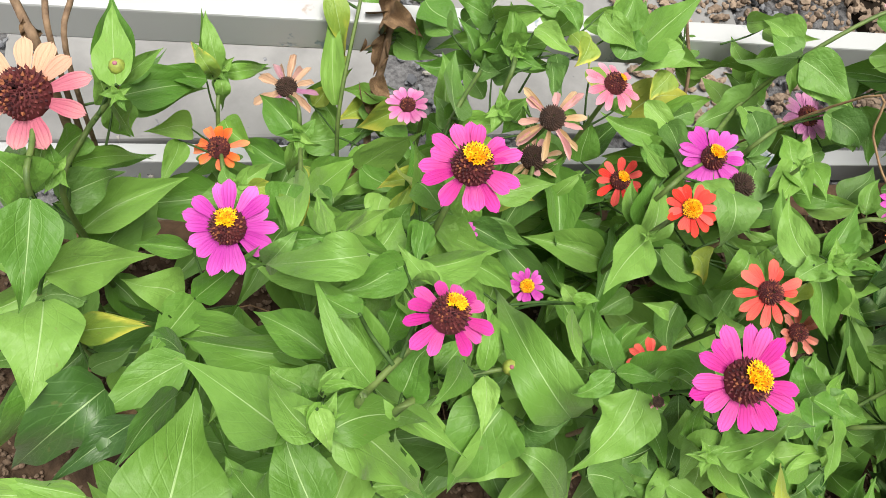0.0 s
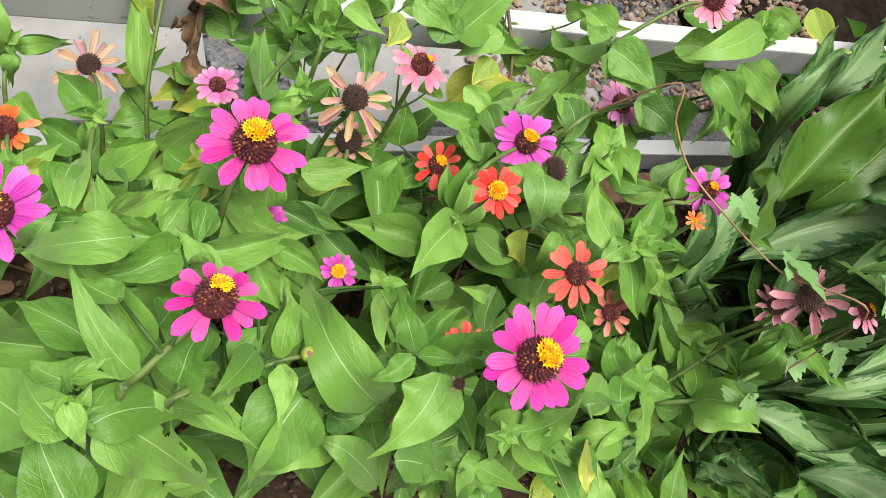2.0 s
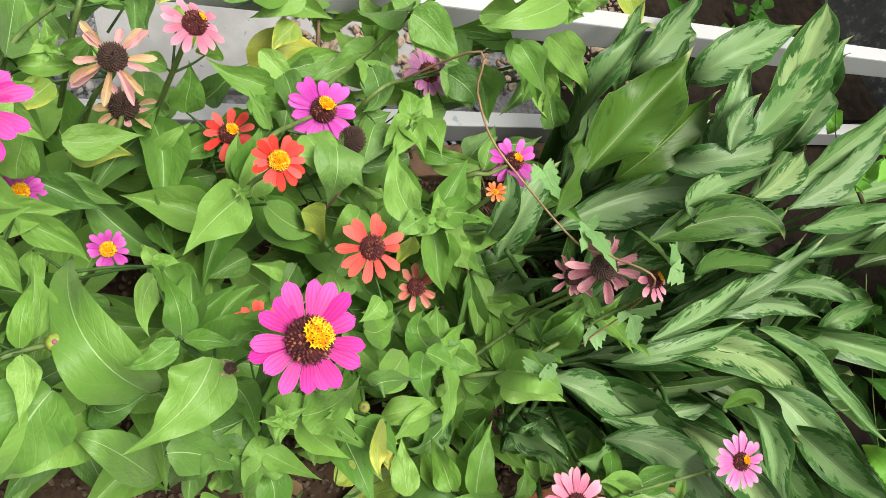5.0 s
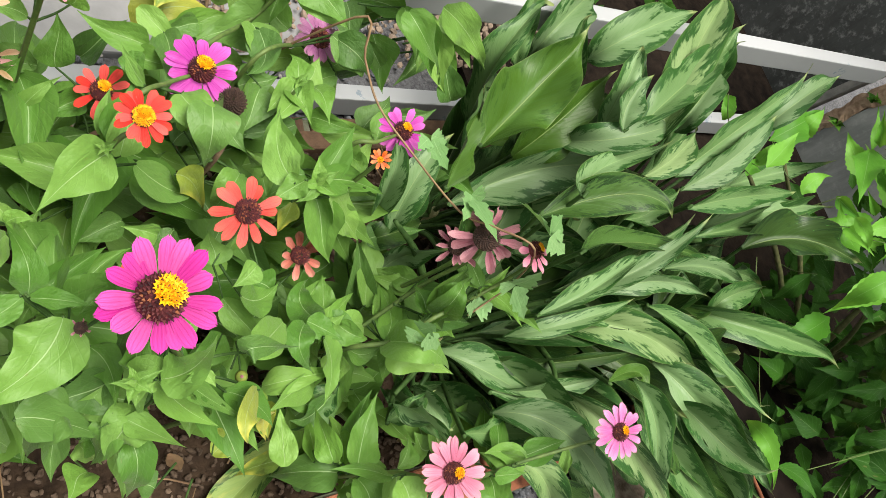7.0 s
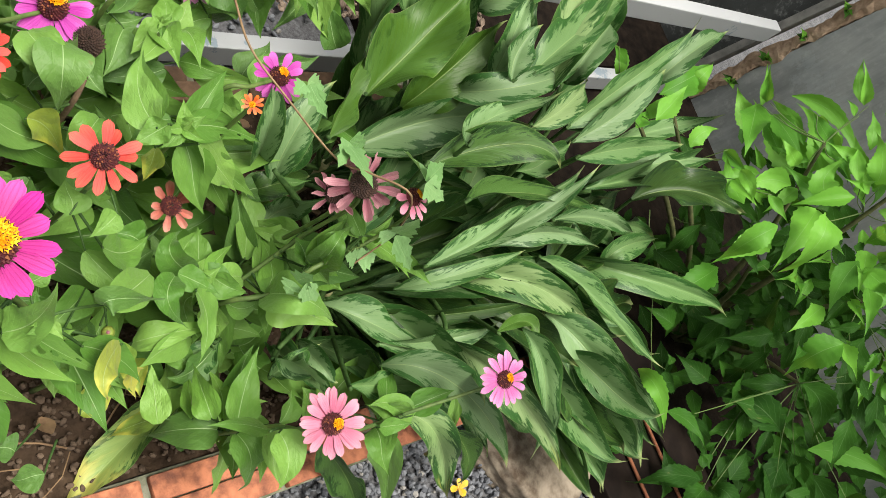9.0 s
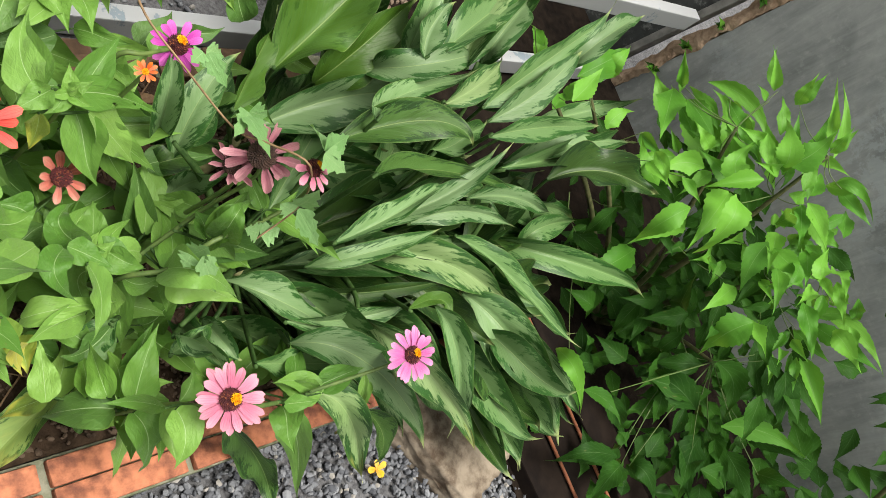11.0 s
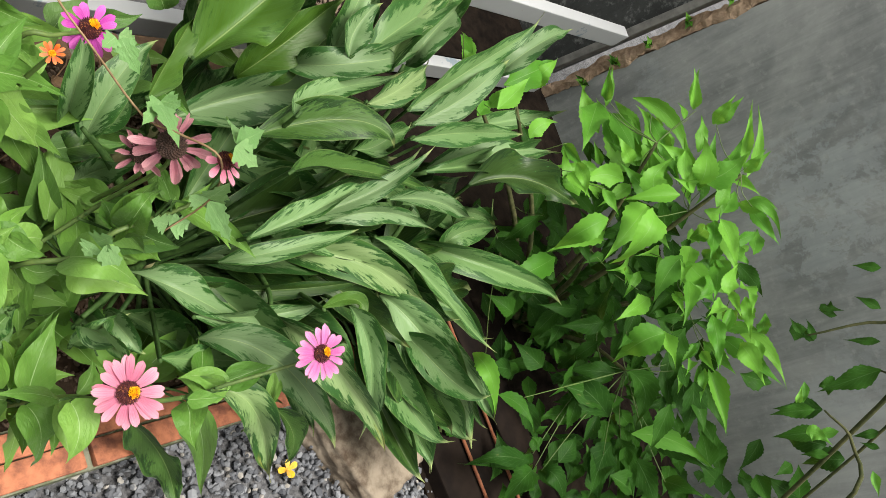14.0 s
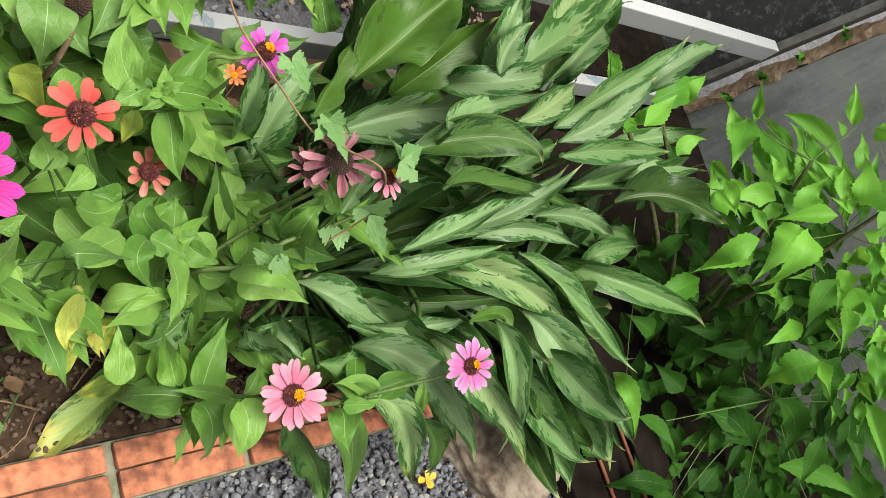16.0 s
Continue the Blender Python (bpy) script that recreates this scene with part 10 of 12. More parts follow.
p = thing("aglaonema", (1, 0.33, 0.02), "aglaonema with long silver and dark green leaves", "plant", "aglaonemas at the end of the bed")
stalk(p, [(1, 0.33, 0.02), (1.017, 0.33, 0.08), (1.01, 0.33, 0.14)], 0.011, 0.008, CANE, "cane")
grow_leaf(p, (0.948, 0.331, 0.354), (1.054, 0.403, 0.391), (1.147, 0.47, 0.47), 0.1159, "an", (1.01, 0.33, 0.12))
grow_leaf(p, (1.076, 0.353, 0.285), (1.122, 0.374, 0.367), (1.229, 0.441, 0.426), 0.0835, "an", (1.01, 0.33, 0.12))
grow_leaf(p, (0.858, 0.265, 0.362), (0.92, 0.341, 0.365), (0.978, 0.411, 0.382), 0.0393, "an", (1.01, 0.33, 0.12))
grow_leaf(p, (0.957, 0.296, 0.238), (1.128, 0.318, 0.315), (1.169, 0.229, 0.441), 0.0884, "aa", (1.01, 0.33, 0.12))
grow_leaf(p, (0.811, 0.283, 0.239), (0.758, 0.271, 0.39), (0.774, 0.322, 0.403), 0.0379, "aa", (1.01, 0.33, 0.12))
grow_leaf(p, (0.886, 0.291, 0.23), (0.885, 0.292, 0.282), (0.881, 0.28, 0.358), 0.0392, "aa", (1.01, 0.33, 0.12))
agla_fill(p, (1, 0.33, 0.02), 19, 4)

p = thing("aglaonema", (1.1, 0.12, 0.02), "aglaonema with long silver and dark green leaves", "plant", "aglaonemas at the end of the bed")
stalk(p, [(1.1, 0.12, 0.02), (1.117, 0.12, 0.08), (1.11, 0.12, 0.14)], 0.011, 0.008, CANE, "cane")
stalk(p, [(1.1, 0.12, 0.14), (1.081, 0.108, 0.24), (1.07, 0.102, 0.263)], 0.006, 0.0032, PETIOLE, "petiole")
aleaf(p, (1.07, 0.102, 0.263), (1.53, -0.075, 0.134), 0.0723, "a")
stalk(p, [(1.1, 0.12, 0.14), (1.148, 0.162, 0.317), (1.174, 0.185, 0.381)], 0.006, 0.0032, PETIOLE, "petiole")
aleaf(p, (1.174, 0.185, 0.381), (1.304, 0.211, 0.415), 0.0427, "k")
stalk(p, [(1.1, 0.12, 0.14), (1.048, 0.031, 0.242), (1.02, -0.017, 0.266)], 0.006, 0.0032, PETIOLE, "petiole")
aleaf(p, (1.02, -0.017, 0.266), (1.107, -0.094, 0.333), 0.0493, "o")
grow_leaf(p, (1.151, 0.104, 0.293), (1.254, 0.102, 0.327), (1.369, 0.059, 0.322), 0.0387, "aa", (1.11, 0.12, 0.12))
grow_leaf(p, (1.121, 0.088, 0.196), (1.242, 0.043, 0.252), (1.433, -0.06, 0.194), 0.0776, "ay", (1.11, 0.12, 0.12))
grow_leaf(p, (1.061, -0.03, 0.326), (1.149, -0.026, 0.309), (1.154, -0.068, 0.308), 0.0236, "an", (1.11, 0.12, 0.12))
grow_leaf(p, (1.127, -0.034, 0.314), (1.133, -0.124, 0.312), (1.249, -0.233, 0.123), 0.0476, "aa", (1.11, 0.12, 0.12))
grow_leaf(p, (1.034, -0.016, 0.258), (1.056, -0.127, 0.33), (1.21, -0.259, 0.212), 0.0562, "ay", (1.11, 0.12, 0.12))
grow_leaf(p, (1.066, -0.138, 0.153), (1.121, -0.188, 0.106), (1.142, -0.228, 0.04), 0.0449, "ao", (1.11, 0.12, 0.12))
grow_leaf(p, (1.094, 0.069, 0.293), (1.245, 0.08, 0.239), (1.368, 0.045, 0.288), 0.0405, "aa", (1.11, 0.12, 0.12))
grow_leaf(p, (1.03, -0.098, 0.306), (1.102, -0.157, 0.27), (1.155, -0.179, 0.228), 0.0330, "ak", (1.11, 0.12, 0.12))
agla_fill(p, (1.1, 0.12, 0.02), 19, 5)

p = thing("aglaonema", (1.18, 0.36, 0.02), "aglaonema with long silver and dark green leaves", "plant", "aglaonemas at the end of the bed")
stalk(p, [(1.18, 0.36, 0.02), (1.197, 0.36, 0.08), (1.19, 0.36, 0.14)], 0.011, 0.008, CANE, "cane")
stalk(p, [(1.18, 0.36, 0.14), (1.187, 0.343, 0.326), (1.191, 0.334, 0.395)], 0.006, 0.0032, PETIOLE, "petiole")
aleaf(p, (1.191, 0.334, 0.395), (1.23, 0.432, 0.517), 0.0483, "a")
stalk(p, [(1.18, 0.36, 0.14), (1.17, 0.398, 0.276), (1.165, 0.419, 0.319)], 0.006, 0.0032, PETIOLE, "petiole")
aleaf(p, (1.165, 0.419, 0.319), (1.123, 0.482, 0.508), 0.0546, "a")
stalk(p, [(1.18, 0.36, 0.14), (1.122, 0.426, 0.3), (1.09, 0.461, 0.355)], 0.006, 0.0032, PETIOLE, "petiole")
aleaf(p, (1.09, 0.461, 0.355), (1.089, 0.554, 0.482), 0.0399, "k")
grow_leaf(p, (1.208, 0.472, 0.39), (1.256, 0.476, 0.469), (1.437, 0.534, 0.475), 0.0796, "aa", (1.19, 0.36, 0.12))
grow_leaf(p, (1.211, 0.553, 0.27), (1.255, 0.591, 0.359), (1.557, 0.786, 0.259), 0.0699, "aa", (1.19, 0.36, 0.12))
grow_leaf(p, (1.088, 0.463, 0.201), (1.02, 0.471, 0.399), (1.104, 0.536, 0.449), 0.0536, "ak", (1.19, 0.36, 0.12))
grow_leaf(p, (1.204, 0.353, 0.358), (1.196, 0.386, 0.441), (1.225, 0.441, 0.483), 0.0560, "aa", (1.19, 0.36, 0.12))
grow_leaf(p, (1.259, 0.305, 0.421), (1.376, 0.438, 0.461), (1.776, 0.704, 0.398), 0.0870, "ay", (1.19, 0.36, 0.12))
grow_leaf(p, (1.198, 0.319, 0.445), (1.331, 0.389, 0.469), (1.604, 0.518, 0.446), 0.0729, "ak", (1.19, 0.36, 0.12))
grow_leaf(p, (1.136, 0.358, 0.329), (1.177, 0.307, 0.43), (1.361, 0.348, 0.431), 0.0554, "aa", (1.19, 0.36, 0.12))
grow_leaf(p, (1.169, 0.315, 0.431), (1.183, 0.354, 0.449), (1.222, 0.389, 0.485), 0.0507, "aa", (1.19, 0.36, 0.12))
agla_fill(p, (1.18, 0.36, 0.02), 19, 6)

p = thing("aglaonema", (1.28, 0.2, 0.02), "aglaonema with long silver and dark green leaves", "plant", "aglaonemas at the end of the bed")
stalk(p, [(1.28, 0.2, 0.02), (1.297, 0.2, 0.08), (1.29, 0.2, 0.14)], 0.011, 0.008, CANE, "cane")
stalk(p, [(1.28, 0.2, 0.14), (1.307, 0.283, 0.336), (1.321, 0.328, 0.41)], 0.006, 0.0032, PETIOLE, "petiole")
aleaf(p, (1.321, 0.328, 0.41), (1.474, 0.476, 0.544), 0.0536, "a")
stalk(p, [(1.28, 0.2, 0.14), (1.227, 0.22, 0.332), (1.199, 0.23, 0.405)], 0.006, 0.0032, PETIOLE, "petiole")
aleaf(p, (1.199, 0.23, 0.405), (1.379, 0.332, 0.427), 0.0501, "a")
stalk(p, [(1.28, 0.2, 0.14), (1.296, 0.162, 0.324), (1.305, 0.142, 0.392)], 0.006, 0.0032, PETIOLE, "petiole")
aleaf(p, (1.305, 0.142, 0.392), (1.716, 0.167, 0.418), 0.0505, "a")
stalk(p, [(1.28, 0.2, 0.14), (1.276, 0.154, 0.218), (1.274, 0.13, 0.229)], 0.006, 0.0032, PETIOLE, "petiole")
aleaf(p, (1.274, 0.13, 0.229), (1.529, -0.174, 0.242), 0.0553, "a")
stalk(p, [(1.28, 0.2, 0.14), (1.251, 0.186, 0.202), (1.236, 0.179, 0.205)], 0.006, 0.0032, PETIOLE, "petiole")
aleaf(p, (1.236, 0.179, 0.205), (1.209, 0.134, 0.41), 0.0473, "o")
stalk(p, [(1.28, 0.2, 0.14), (1.307, 0.253, 0.308), (1.321, 0.282, 0.368)], 0.006, 0.0032, PETIOLE, "petiole")
aleaf(p, (1.321, 0.282, 0.368), (1.529, 0.31, 0.379), 0.0439, "o")
grow_leaf(p, (1.167, 0.237, 0.431), (1.256, 0.267, 0.441), (1.367, 0.327, 0.432), 0.0458, "ay", (1.29, 0.2, 0.12))
grow_leaf(p, (1.353, 0.27, 0.359), (1.485, 0.325, 0.425), (1.675, 0.4, 0.508), 0.0612, "ak", (1.29, 0.2, 0.12))
grow_leaf(p, (1.364, 0.248, 0.351), (1.477, 0.284, 0.411), (1.589, 0.349, 0.449), 0.0582, "aa", (1.29, 0.2, 0.12))
grow_leaf(p, (1.64, 0.346, 0.363), (1.681, 0.373, 0.456), (1.848, 0.429, 0.474), 0.0546, "aa", (1.29, 0.2, 0.12))
grow_leaf(p, (1.344, 0.334, 0.4), (1.369, 0.372, 0.465), (1.595, 0.494, 0.406), 0.0557, "aa", (1.29, 0.2, 0.12))
grow_leaf(p, (1.545, 0.264, 0.301), (1.818, 0.309, 0.266), (1.872, 0.277, 0.38), 0.0512, "aa", (1.29, 0.2, 0.12))
grow_leaf(p, (1.233, 0.179, 0.44), (1.371, 0.187, 0.45), (1.588, 0.195, 0.429), 0.0441, "ak", (1.29, 0.2, 0.12))
grow_leaf(p, (1.465, 0.199, 0.274), (1.537, 0.186, 0.372), (1.761, 0.18, 0.386), 0.0575, "aa", (1.29, 0.2, 0.12))
grow_leaf(p, (1.243, 0.116, 0.345), (1.368, 0.106, 0.346), (1.48, 0.07, 0.317), 0.0424, "aa", (1.29, 0.2, 0.12))
agla_fill(p, (1.28, 0.2, 0.02), 19, 7)

p = thing("aglaonema", (1.3, 0.02, 0.02), "aglaonema with long silver and dark green leaves", "plant", "aglaonemas at the end of the bed")
stalk(p, [(1.3, 0.02, 0.02), (1.317, 0.02, 0.08), (1.31, 0.02, 0.14)], 0.011, 0.008, CANE, "cane")
stalk(p, [(1.3, 0.02, 0.04), (1.464, -0.039, 0.099), (1.553, -0.07, 0.1)], 0.006, 0.0032, PETIOLE, "petiole")
aleaf(p, (1.553, -0.07, 0.1), (1.543, -0.33, 0.147), 0.0320, "a")
stalk(p, [(1.3, 0.02, 0.14), (1.338, 0.083, 0.261), (1.359, 0.117, 0.296)], 0.006, 0.0032, PETIOLE, "petiole")
aleaf(p, (1.359, 0.117, 0.296), (1.673, 0.082, 0.245), 0.0565, "k")
stalk(p, [(1.3, 0.02, 0.048), (1.321, 0.058, 0.107), (1.332, 0.078, 0.108)], 0.006, 0.0032, PETIOLE, "petiole")
aleaf(p, (1.332, 0.078, 0.108), (1.484, -0.01, 0.138), 0.0650, "o")
grow_leaf(p, (1.452, 0.127, 0.361), (1.564, 0.112, 0.413), (1.683, 0.045, 0.422), 0.0843, "ao", (1.31, 0.02, 0.12))
grow_leaf(p, (1.275, 0.078, 0.266), (1.39, -0.01, 0.254), (1.523, -0.178, 0.231), 0.0468, "ak", (1.31, 0.02, 0.12))
grow_leaf(p, (1.32, -0.004, 0.194), (1.397, -0.135, 0.207), (1.521, -0.33, 0.119), 0.1054, "aa", (1.31, 0.02, 0.12))
grow_leaf(p, (1.432, -0.071, 0.186), (1.536, -0.187, 0.154), (1.613, -0.308, 0.107), 0.0469, "aa", (1.31, 0.02, 0.12))
grow_leaf(p, (1.479, 0.099, 0.15), (1.575, -0.002, 0.251), (1.87, -0.107, 0.219), 0.0674, "ak", (1.31, 0.02, 0.12))
grow_leaf(p, (1.51, 0.057, 0.212), (1.54, 0.072, 0.255), (1.73, 0.084, 0.206), 0.0560, "ak", (1.31, 0.02, 0.12))
agla_fill(p, (1.3, 0.02, 0.02), 19, 8)

# ---- leafy shrub by the wall ----
p = thing("shrub", (2.02, -0.12, -0.05), "bright green leafy shrub with toothed leaves by the wall", "shrub")
stalk(p, [(2.02, -0.12, -0.05), (2.035, -0.05, 0.335), (2.05, 0.02, 0.62)], 0.009, 0.0035, SHRUB_STEM, "branch")
stalk(p, [(2.02, -0.12, -0.05), (2, 0.015, 0.275), (1.98, 0.15, 0.5)], 0.009, 0.0035, SHRUB_STEM, "branch")
stalk(p, [(2.02, -0.12, -0.05), (2.06, -0.16, 0.275), (2.1, -0.2, 0.5)], 0.009, 0.0035, SHRUB_STEM, "branch")
stalk(p, [(2.02, -0.12, -0.05), (1.985, -0.21, 0.15), (1.95, -0.3, 0.25)], 0.009, 0.0035, SHRUB_STEM, "branch")
stalk(p, [(2.02, -0.12, -0.05), (1.96, -0.07, 0.175), (1.9, -0.02, 0.3)], 0.009, 0.0035, SHRUB_STEM, "branch")
stalk(p, [(2.02, -0.12, -0.05), (1.833, 0.082, 0.223), (1.647, 0.284, 0.396)], 0.009, 0.0035, SHRUB_STEM, "branch")
stalk(p, [(2.02, -0.12, -0.05), (1.795, 0.106, 0.208), (1.57, 0.331, 0.366)], 0.009, 0.0035, SHRUB_STEM, "branch")
stalk(p, [(1.98, 0.15, 0.5), (1.986, 0.182, 0.494), (1.993, 0.214, 0.507)], 0.0014, 0.0008, STEM, "twig")
sleaf(p, (1.993, 0.214, 0.507), (1.981, 0.03, 0.522), 0.0361, "s")
stalk(p, [(1.98, 0.15, 0.5), (1.97, 0.199, 0.461), (1.96, 0.248, 0.442)], 0.0014, 0.0008, STEM, "twig")
sleaf(p, (1.96, 0.248, 0.442), (1.946, 0.122, 0.466), 0.0824, "s")
stalk(p, [(1.98, 0.15, 0.5), (1.95, 0.212, 0.459), (1.919, 0.273, 0.438)], 0.0014, 0.0008, STEM, "twig")
sleaf(p, (1.919, 0.273, 0.438), (1.772, 0.162, 0.44), 0.0691, "s")
stalk(p, [(1.98, 0.15, 0.5), (1.96, 0.211, 0.465), (1.939, 0.271, 0.449)], 0.0014, 0.0008, STEM, "twig")
sleaf(p, (1.939, 0.271, 0.449), (1.878, 0.322, 0.514), 0.0258, "s")
stalk(p, [(1.98, 0.15, 0.5), (2.005, 0.168, 0.535), (2.029, 0.186, 0.59)], 0.0014, 0.0008, STEM, "twig")
sleaf(p, (2.029, 0.186, 0.59), (1.977, 0.259, 0.645), 0.0261, "s")
stalk(p, [(2.05, 0.02, 0.62), (2.048, 0.081, 0.606), (2.046, 0.142, 0.612)], 0.0014, 0.0008, STEM, "twig")
sleaf(p, (2.046, 0.142, 0.612), (2.024, 0.175, 0.687), 0.0363, "s")
stalk(p, [(1.98, 0.15, 0.5), (2.003, 0.163, 0.523), (2.026, 0.176, 0.567)], 0.0014, 0.0008, STEM, "twig")
sleaf(p, (2.026, 0.176, 0.567), (1.986, 0.207, 0.581), 0.0202, "s")
stalk(p, [(2.05, 0.02, 0.62), (2.058, 0.027, 0.615), (2.065, 0.033, 0.631)], 0.0014, 0.0008, STEM, "twig")
sleaf(p, (2.065, 0.033, 0.631), (2.034, 0.15, 0.712), 0.0241, "s")
stalk(p, [(2.05, 0.02, 0.62), (2.058, 0.021, 0.614), (2.065, 0.021, 0.628)], 0.0014, 0.0008, STEM, "twig")
sleaf(p, (2.065, 0.021, 0.628), (2.05, 0.048, 0.697), 0.0262, "s")
stalk(p, [(2.044, -0.008, 0.486), (2.037, 0.007, 0.5), (2.031, 0.022, 0.535)], 0.0014, 0.0008, STEM, "twig")
sleaf(p, (2.031, 0.022, 0.535), (2.021, 0.121, 0.623), 0.0725, "s")
stalk(p, [(2.044, -0.008, 0.486), (2.037, 0.015, 0.498), (2.03, 0.038, 0.529)], 0.0014, 0.0008, STEM, "twig")
sleaf(p, (2.03, 0.038, 0.529), (2, 0.138, 0.56), 0.0525, "s")
stalk(p, [(2.05, 0.02, 0.62), (2.05, 0.024, 0.592), (2.051, 0.028, 0.584)], 0.0014, 0.0008, STEM, "twig")
sleaf(p, (2.051, 0.028, 0.584), (2.039, 0.088, 0.667), 0.0484, "s")
stalk(p, [(2.05, 0.02, 0.62), (2.053, 0.019, 0.602), (2.057, 0.019, 0.604)], 0.0014, 0.0008, STEM, "twig")
sleaf(p, (2.057, 0.019, 0.604), (2.044, -0.04, 0.651), 0.0362, "s")
stalk(p, [(2.05, 0.02, 0.62), (2.048, 0.019, 0.587), (2.047, 0.018, 0.575)], 0.0014, 0.0008, STEM, "twig")
sleaf(p, (2.047, 0.018, 0.575), (2.01, -0.061, 0.563), 0.0422, "s")
stalk(p, [(2.044, -0.008, 0.486), (2.03, 0.018, 0.491), (2.017, 0.044, 0.516)], 0.0014, 0.0008, STEM, "twig")
sleaf(p, (2.017, 0.044, 0.516), (1.982, -0.01, 0.524), 0.0300, "s")
stalk(p, [(2.05, 0.02, 0.62), (2.053, -0.008, 0.598), (2.055, -0.036, 0.596)], 0.0014, 0.0008, STEM, "twig")
sleaf(p, (2.055, -0.036, 0.596), (2.054, -0.084, 0.663), 0.0322, "s")
stalk(p, [(2.05, 0.02, 0.62), (2.057, -0.015, 0.606), (2.064, -0.051, 0.612)], 0.0014, 0.0008, STEM, "twig")
sleaf(p, (2.064, -0.051, 0.612), (2.067, -0.154, 0.642), 0.0324, "s")
stalk(p, [(2.044, -0.008, 0.486), (2.042, -0.037, 0.511), (2.041, -0.066, 0.556)], 0.0014, 0.0008, STEM, "twig")
sleaf(p, (2.041, -0.066, 0.556), (2.063, -0.182, 0.534), 0.0468, "s")
stalk(p, [(1.988, 0.096, 0.39), (1.954, 0.058, 0.415), (1.919, 0.02, 0.461)], 0.0014, 0.0008, STEM, "twig")
sleaf(p, (1.919, 0.02, 0.461), (1.747, -0.069, 0.407), 0.0692, "s")
stalk(p, [(1.9, -0.02, 0.3), (1.852, -0.007, 0.349), (1.804, 0.007, 0.418)], 0.0014, 0.0008, STEM, "twig")
sleaf(p, (1.804, 0.007, 0.418), (1.662, -0.018, 0.343), 0.0757, "s")
stalk(p, [(2.044, -0.008, 0.486), (1.975, -0.006, 0.462), (1.906, -0.004, 0.457)], 0.0014, 0.0008, STEM, "twig")
sleaf(p, (1.906, -0.004, 0.457), (1.927, -0.088, 0.47), 0.0600, "s")
stalk(p, [(2.038, -0.036, 0.352), (1.985, -0.062, 0.384), (1.932, -0.089, 0.436)], 0.0014, 0.0008, STEM, "twig")
sleaf(p, (1.932, -0.089, 0.436), (1.989, -0.182, 0.416), 0.0618, "s")
stalk(p, [(1.95, -0.3, 0.25), (1.944, -0.258, 0.262), (1.937, -0.215, 0.295)], 0.0014, 0.0008, STEM, "twig")
sleaf(p, (1.937, -0.215, 0.295), (1.95, -0.277, 0.221), 0.0803, "s")
stalk(p, [(2.084, -0.184, 0.39), (2.05, -0.217, 0.364), (2.017, -0.249, 0.359)], 0.0014, 0.0008, STEM, "twig")
sleaf(p, (2.017, -0.249, 0.359), (2.044, -0.247, 0.436), 0.0436, "s")
stalk(p, [(2.1, -0.2, 0.5), (2.088, -0.249, 0.461), (2.075, -0.298, 0.442)], 0.0014, 0.0008, STEM, "twig")
sleaf(p, (2.075, -0.298, 0.442), (2.063, -0.439, 0.543), 0.0480, "s")
stalk(p, [(2.084, -0.184, 0.39), (2.072, -0.241, 0.388), (2.059, -0.298, 0.406)], 0.0014, 0.0008, STEM, "twig")
sleaf(p, (2.059, -0.298, 0.406), (2.042, -0.388, 0.46), 0.0585, "s")
stalk(p, [(2.1, -0.2, 0.5), (2.095, -0.197, 0.486), (2.09, -0.193, 0.493)], 0.0014, 0.0008, STEM, "twig")
sleaf(p, (2.09, -0.193, 0.493), (2.066, -0.246, 0.496), 0.0354, "s")
stalk(p, [(2.1, -0.2, 0.5), (2.098, -0.234, 0.484), (2.095, -0.267, 0.488)], 0.0014, 0.0008, STEM, "twig")
sleaf(p, (2.095, -0.267, 0.488), (2.074, -0.284, 0.537), 0.0313, "s")
stalk(p, [(1.95, -0.3, 0.25), (1.994, -0.321, 0.285), (2.037, -0.342, 0.341)], 0.0014, 0.0008, STEM, "twig")
sleaf(p, (2.037, -0.342, 0.341), (2.033, -0.493, 0.303), 0.0597, "s")
stalk(p, [(2.084, -0.184, 0.39), (2.069, -0.267, 0.386), (2.053, -0.349, 0.401)], 0.0014, 0.0008, STEM, "twig")
sleaf(p, (2.053, -0.349, 0.401), (2.04, -0.515, 0.387), 0.0443, "s")
stalk(p, [(1.95, -0.3, 0.25), (1.993, -0.387, 0.22), (2.036, -0.475, 0.211)], 0.0014, 0.0008, STEM, "twig")
sleaf(p, (2.036, -0.475, 0.211), (2.016, -0.573, 0.335), 0.0454, "s")
stalk(p, [(1.95, -0.3, 0.25), (1.857, -0.29, 0.216), (1.763, -0.281, 0.202)], 0.0014, 0.0008, STEM, "twig")
sleaf(p, (1.763, -0.281, 0.202), (1.977, -0.382, 0.176), 0.0570, "d")
stalk(p, [(1.964, -0.264, 0.19), (1.861, -0.333, 0.119), (1.757, -0.402, 0.068)], 0.0014, 0.0008, STEM, "twig")
sleaf(p, (1.757, -0.402, 0.068), (1.498, -0.357, 0.1), 0.0435, "s")
stalk(p, [(1.964, -0.264, 0.19), (1.849, -0.349, 0.12), (1.735, -0.434, 0.069)], 0.0014, 0.0008, STEM, "twig")
sleaf(p, (1.735, -0.434, 0.069), (1.571, -0.449, 0.106), 0.0500, "s")
stalk(p, [(1.95, -0.3, 0.25), (1.851, -0.37, 0.154), (1.752, -0.441, 0.078)], 0.0014, 0.0008, STEM, "twig")
sleaf(p, (1.752, -0.441, 0.078), (1.729, -0.51, 0.142), 0.0457, "s")
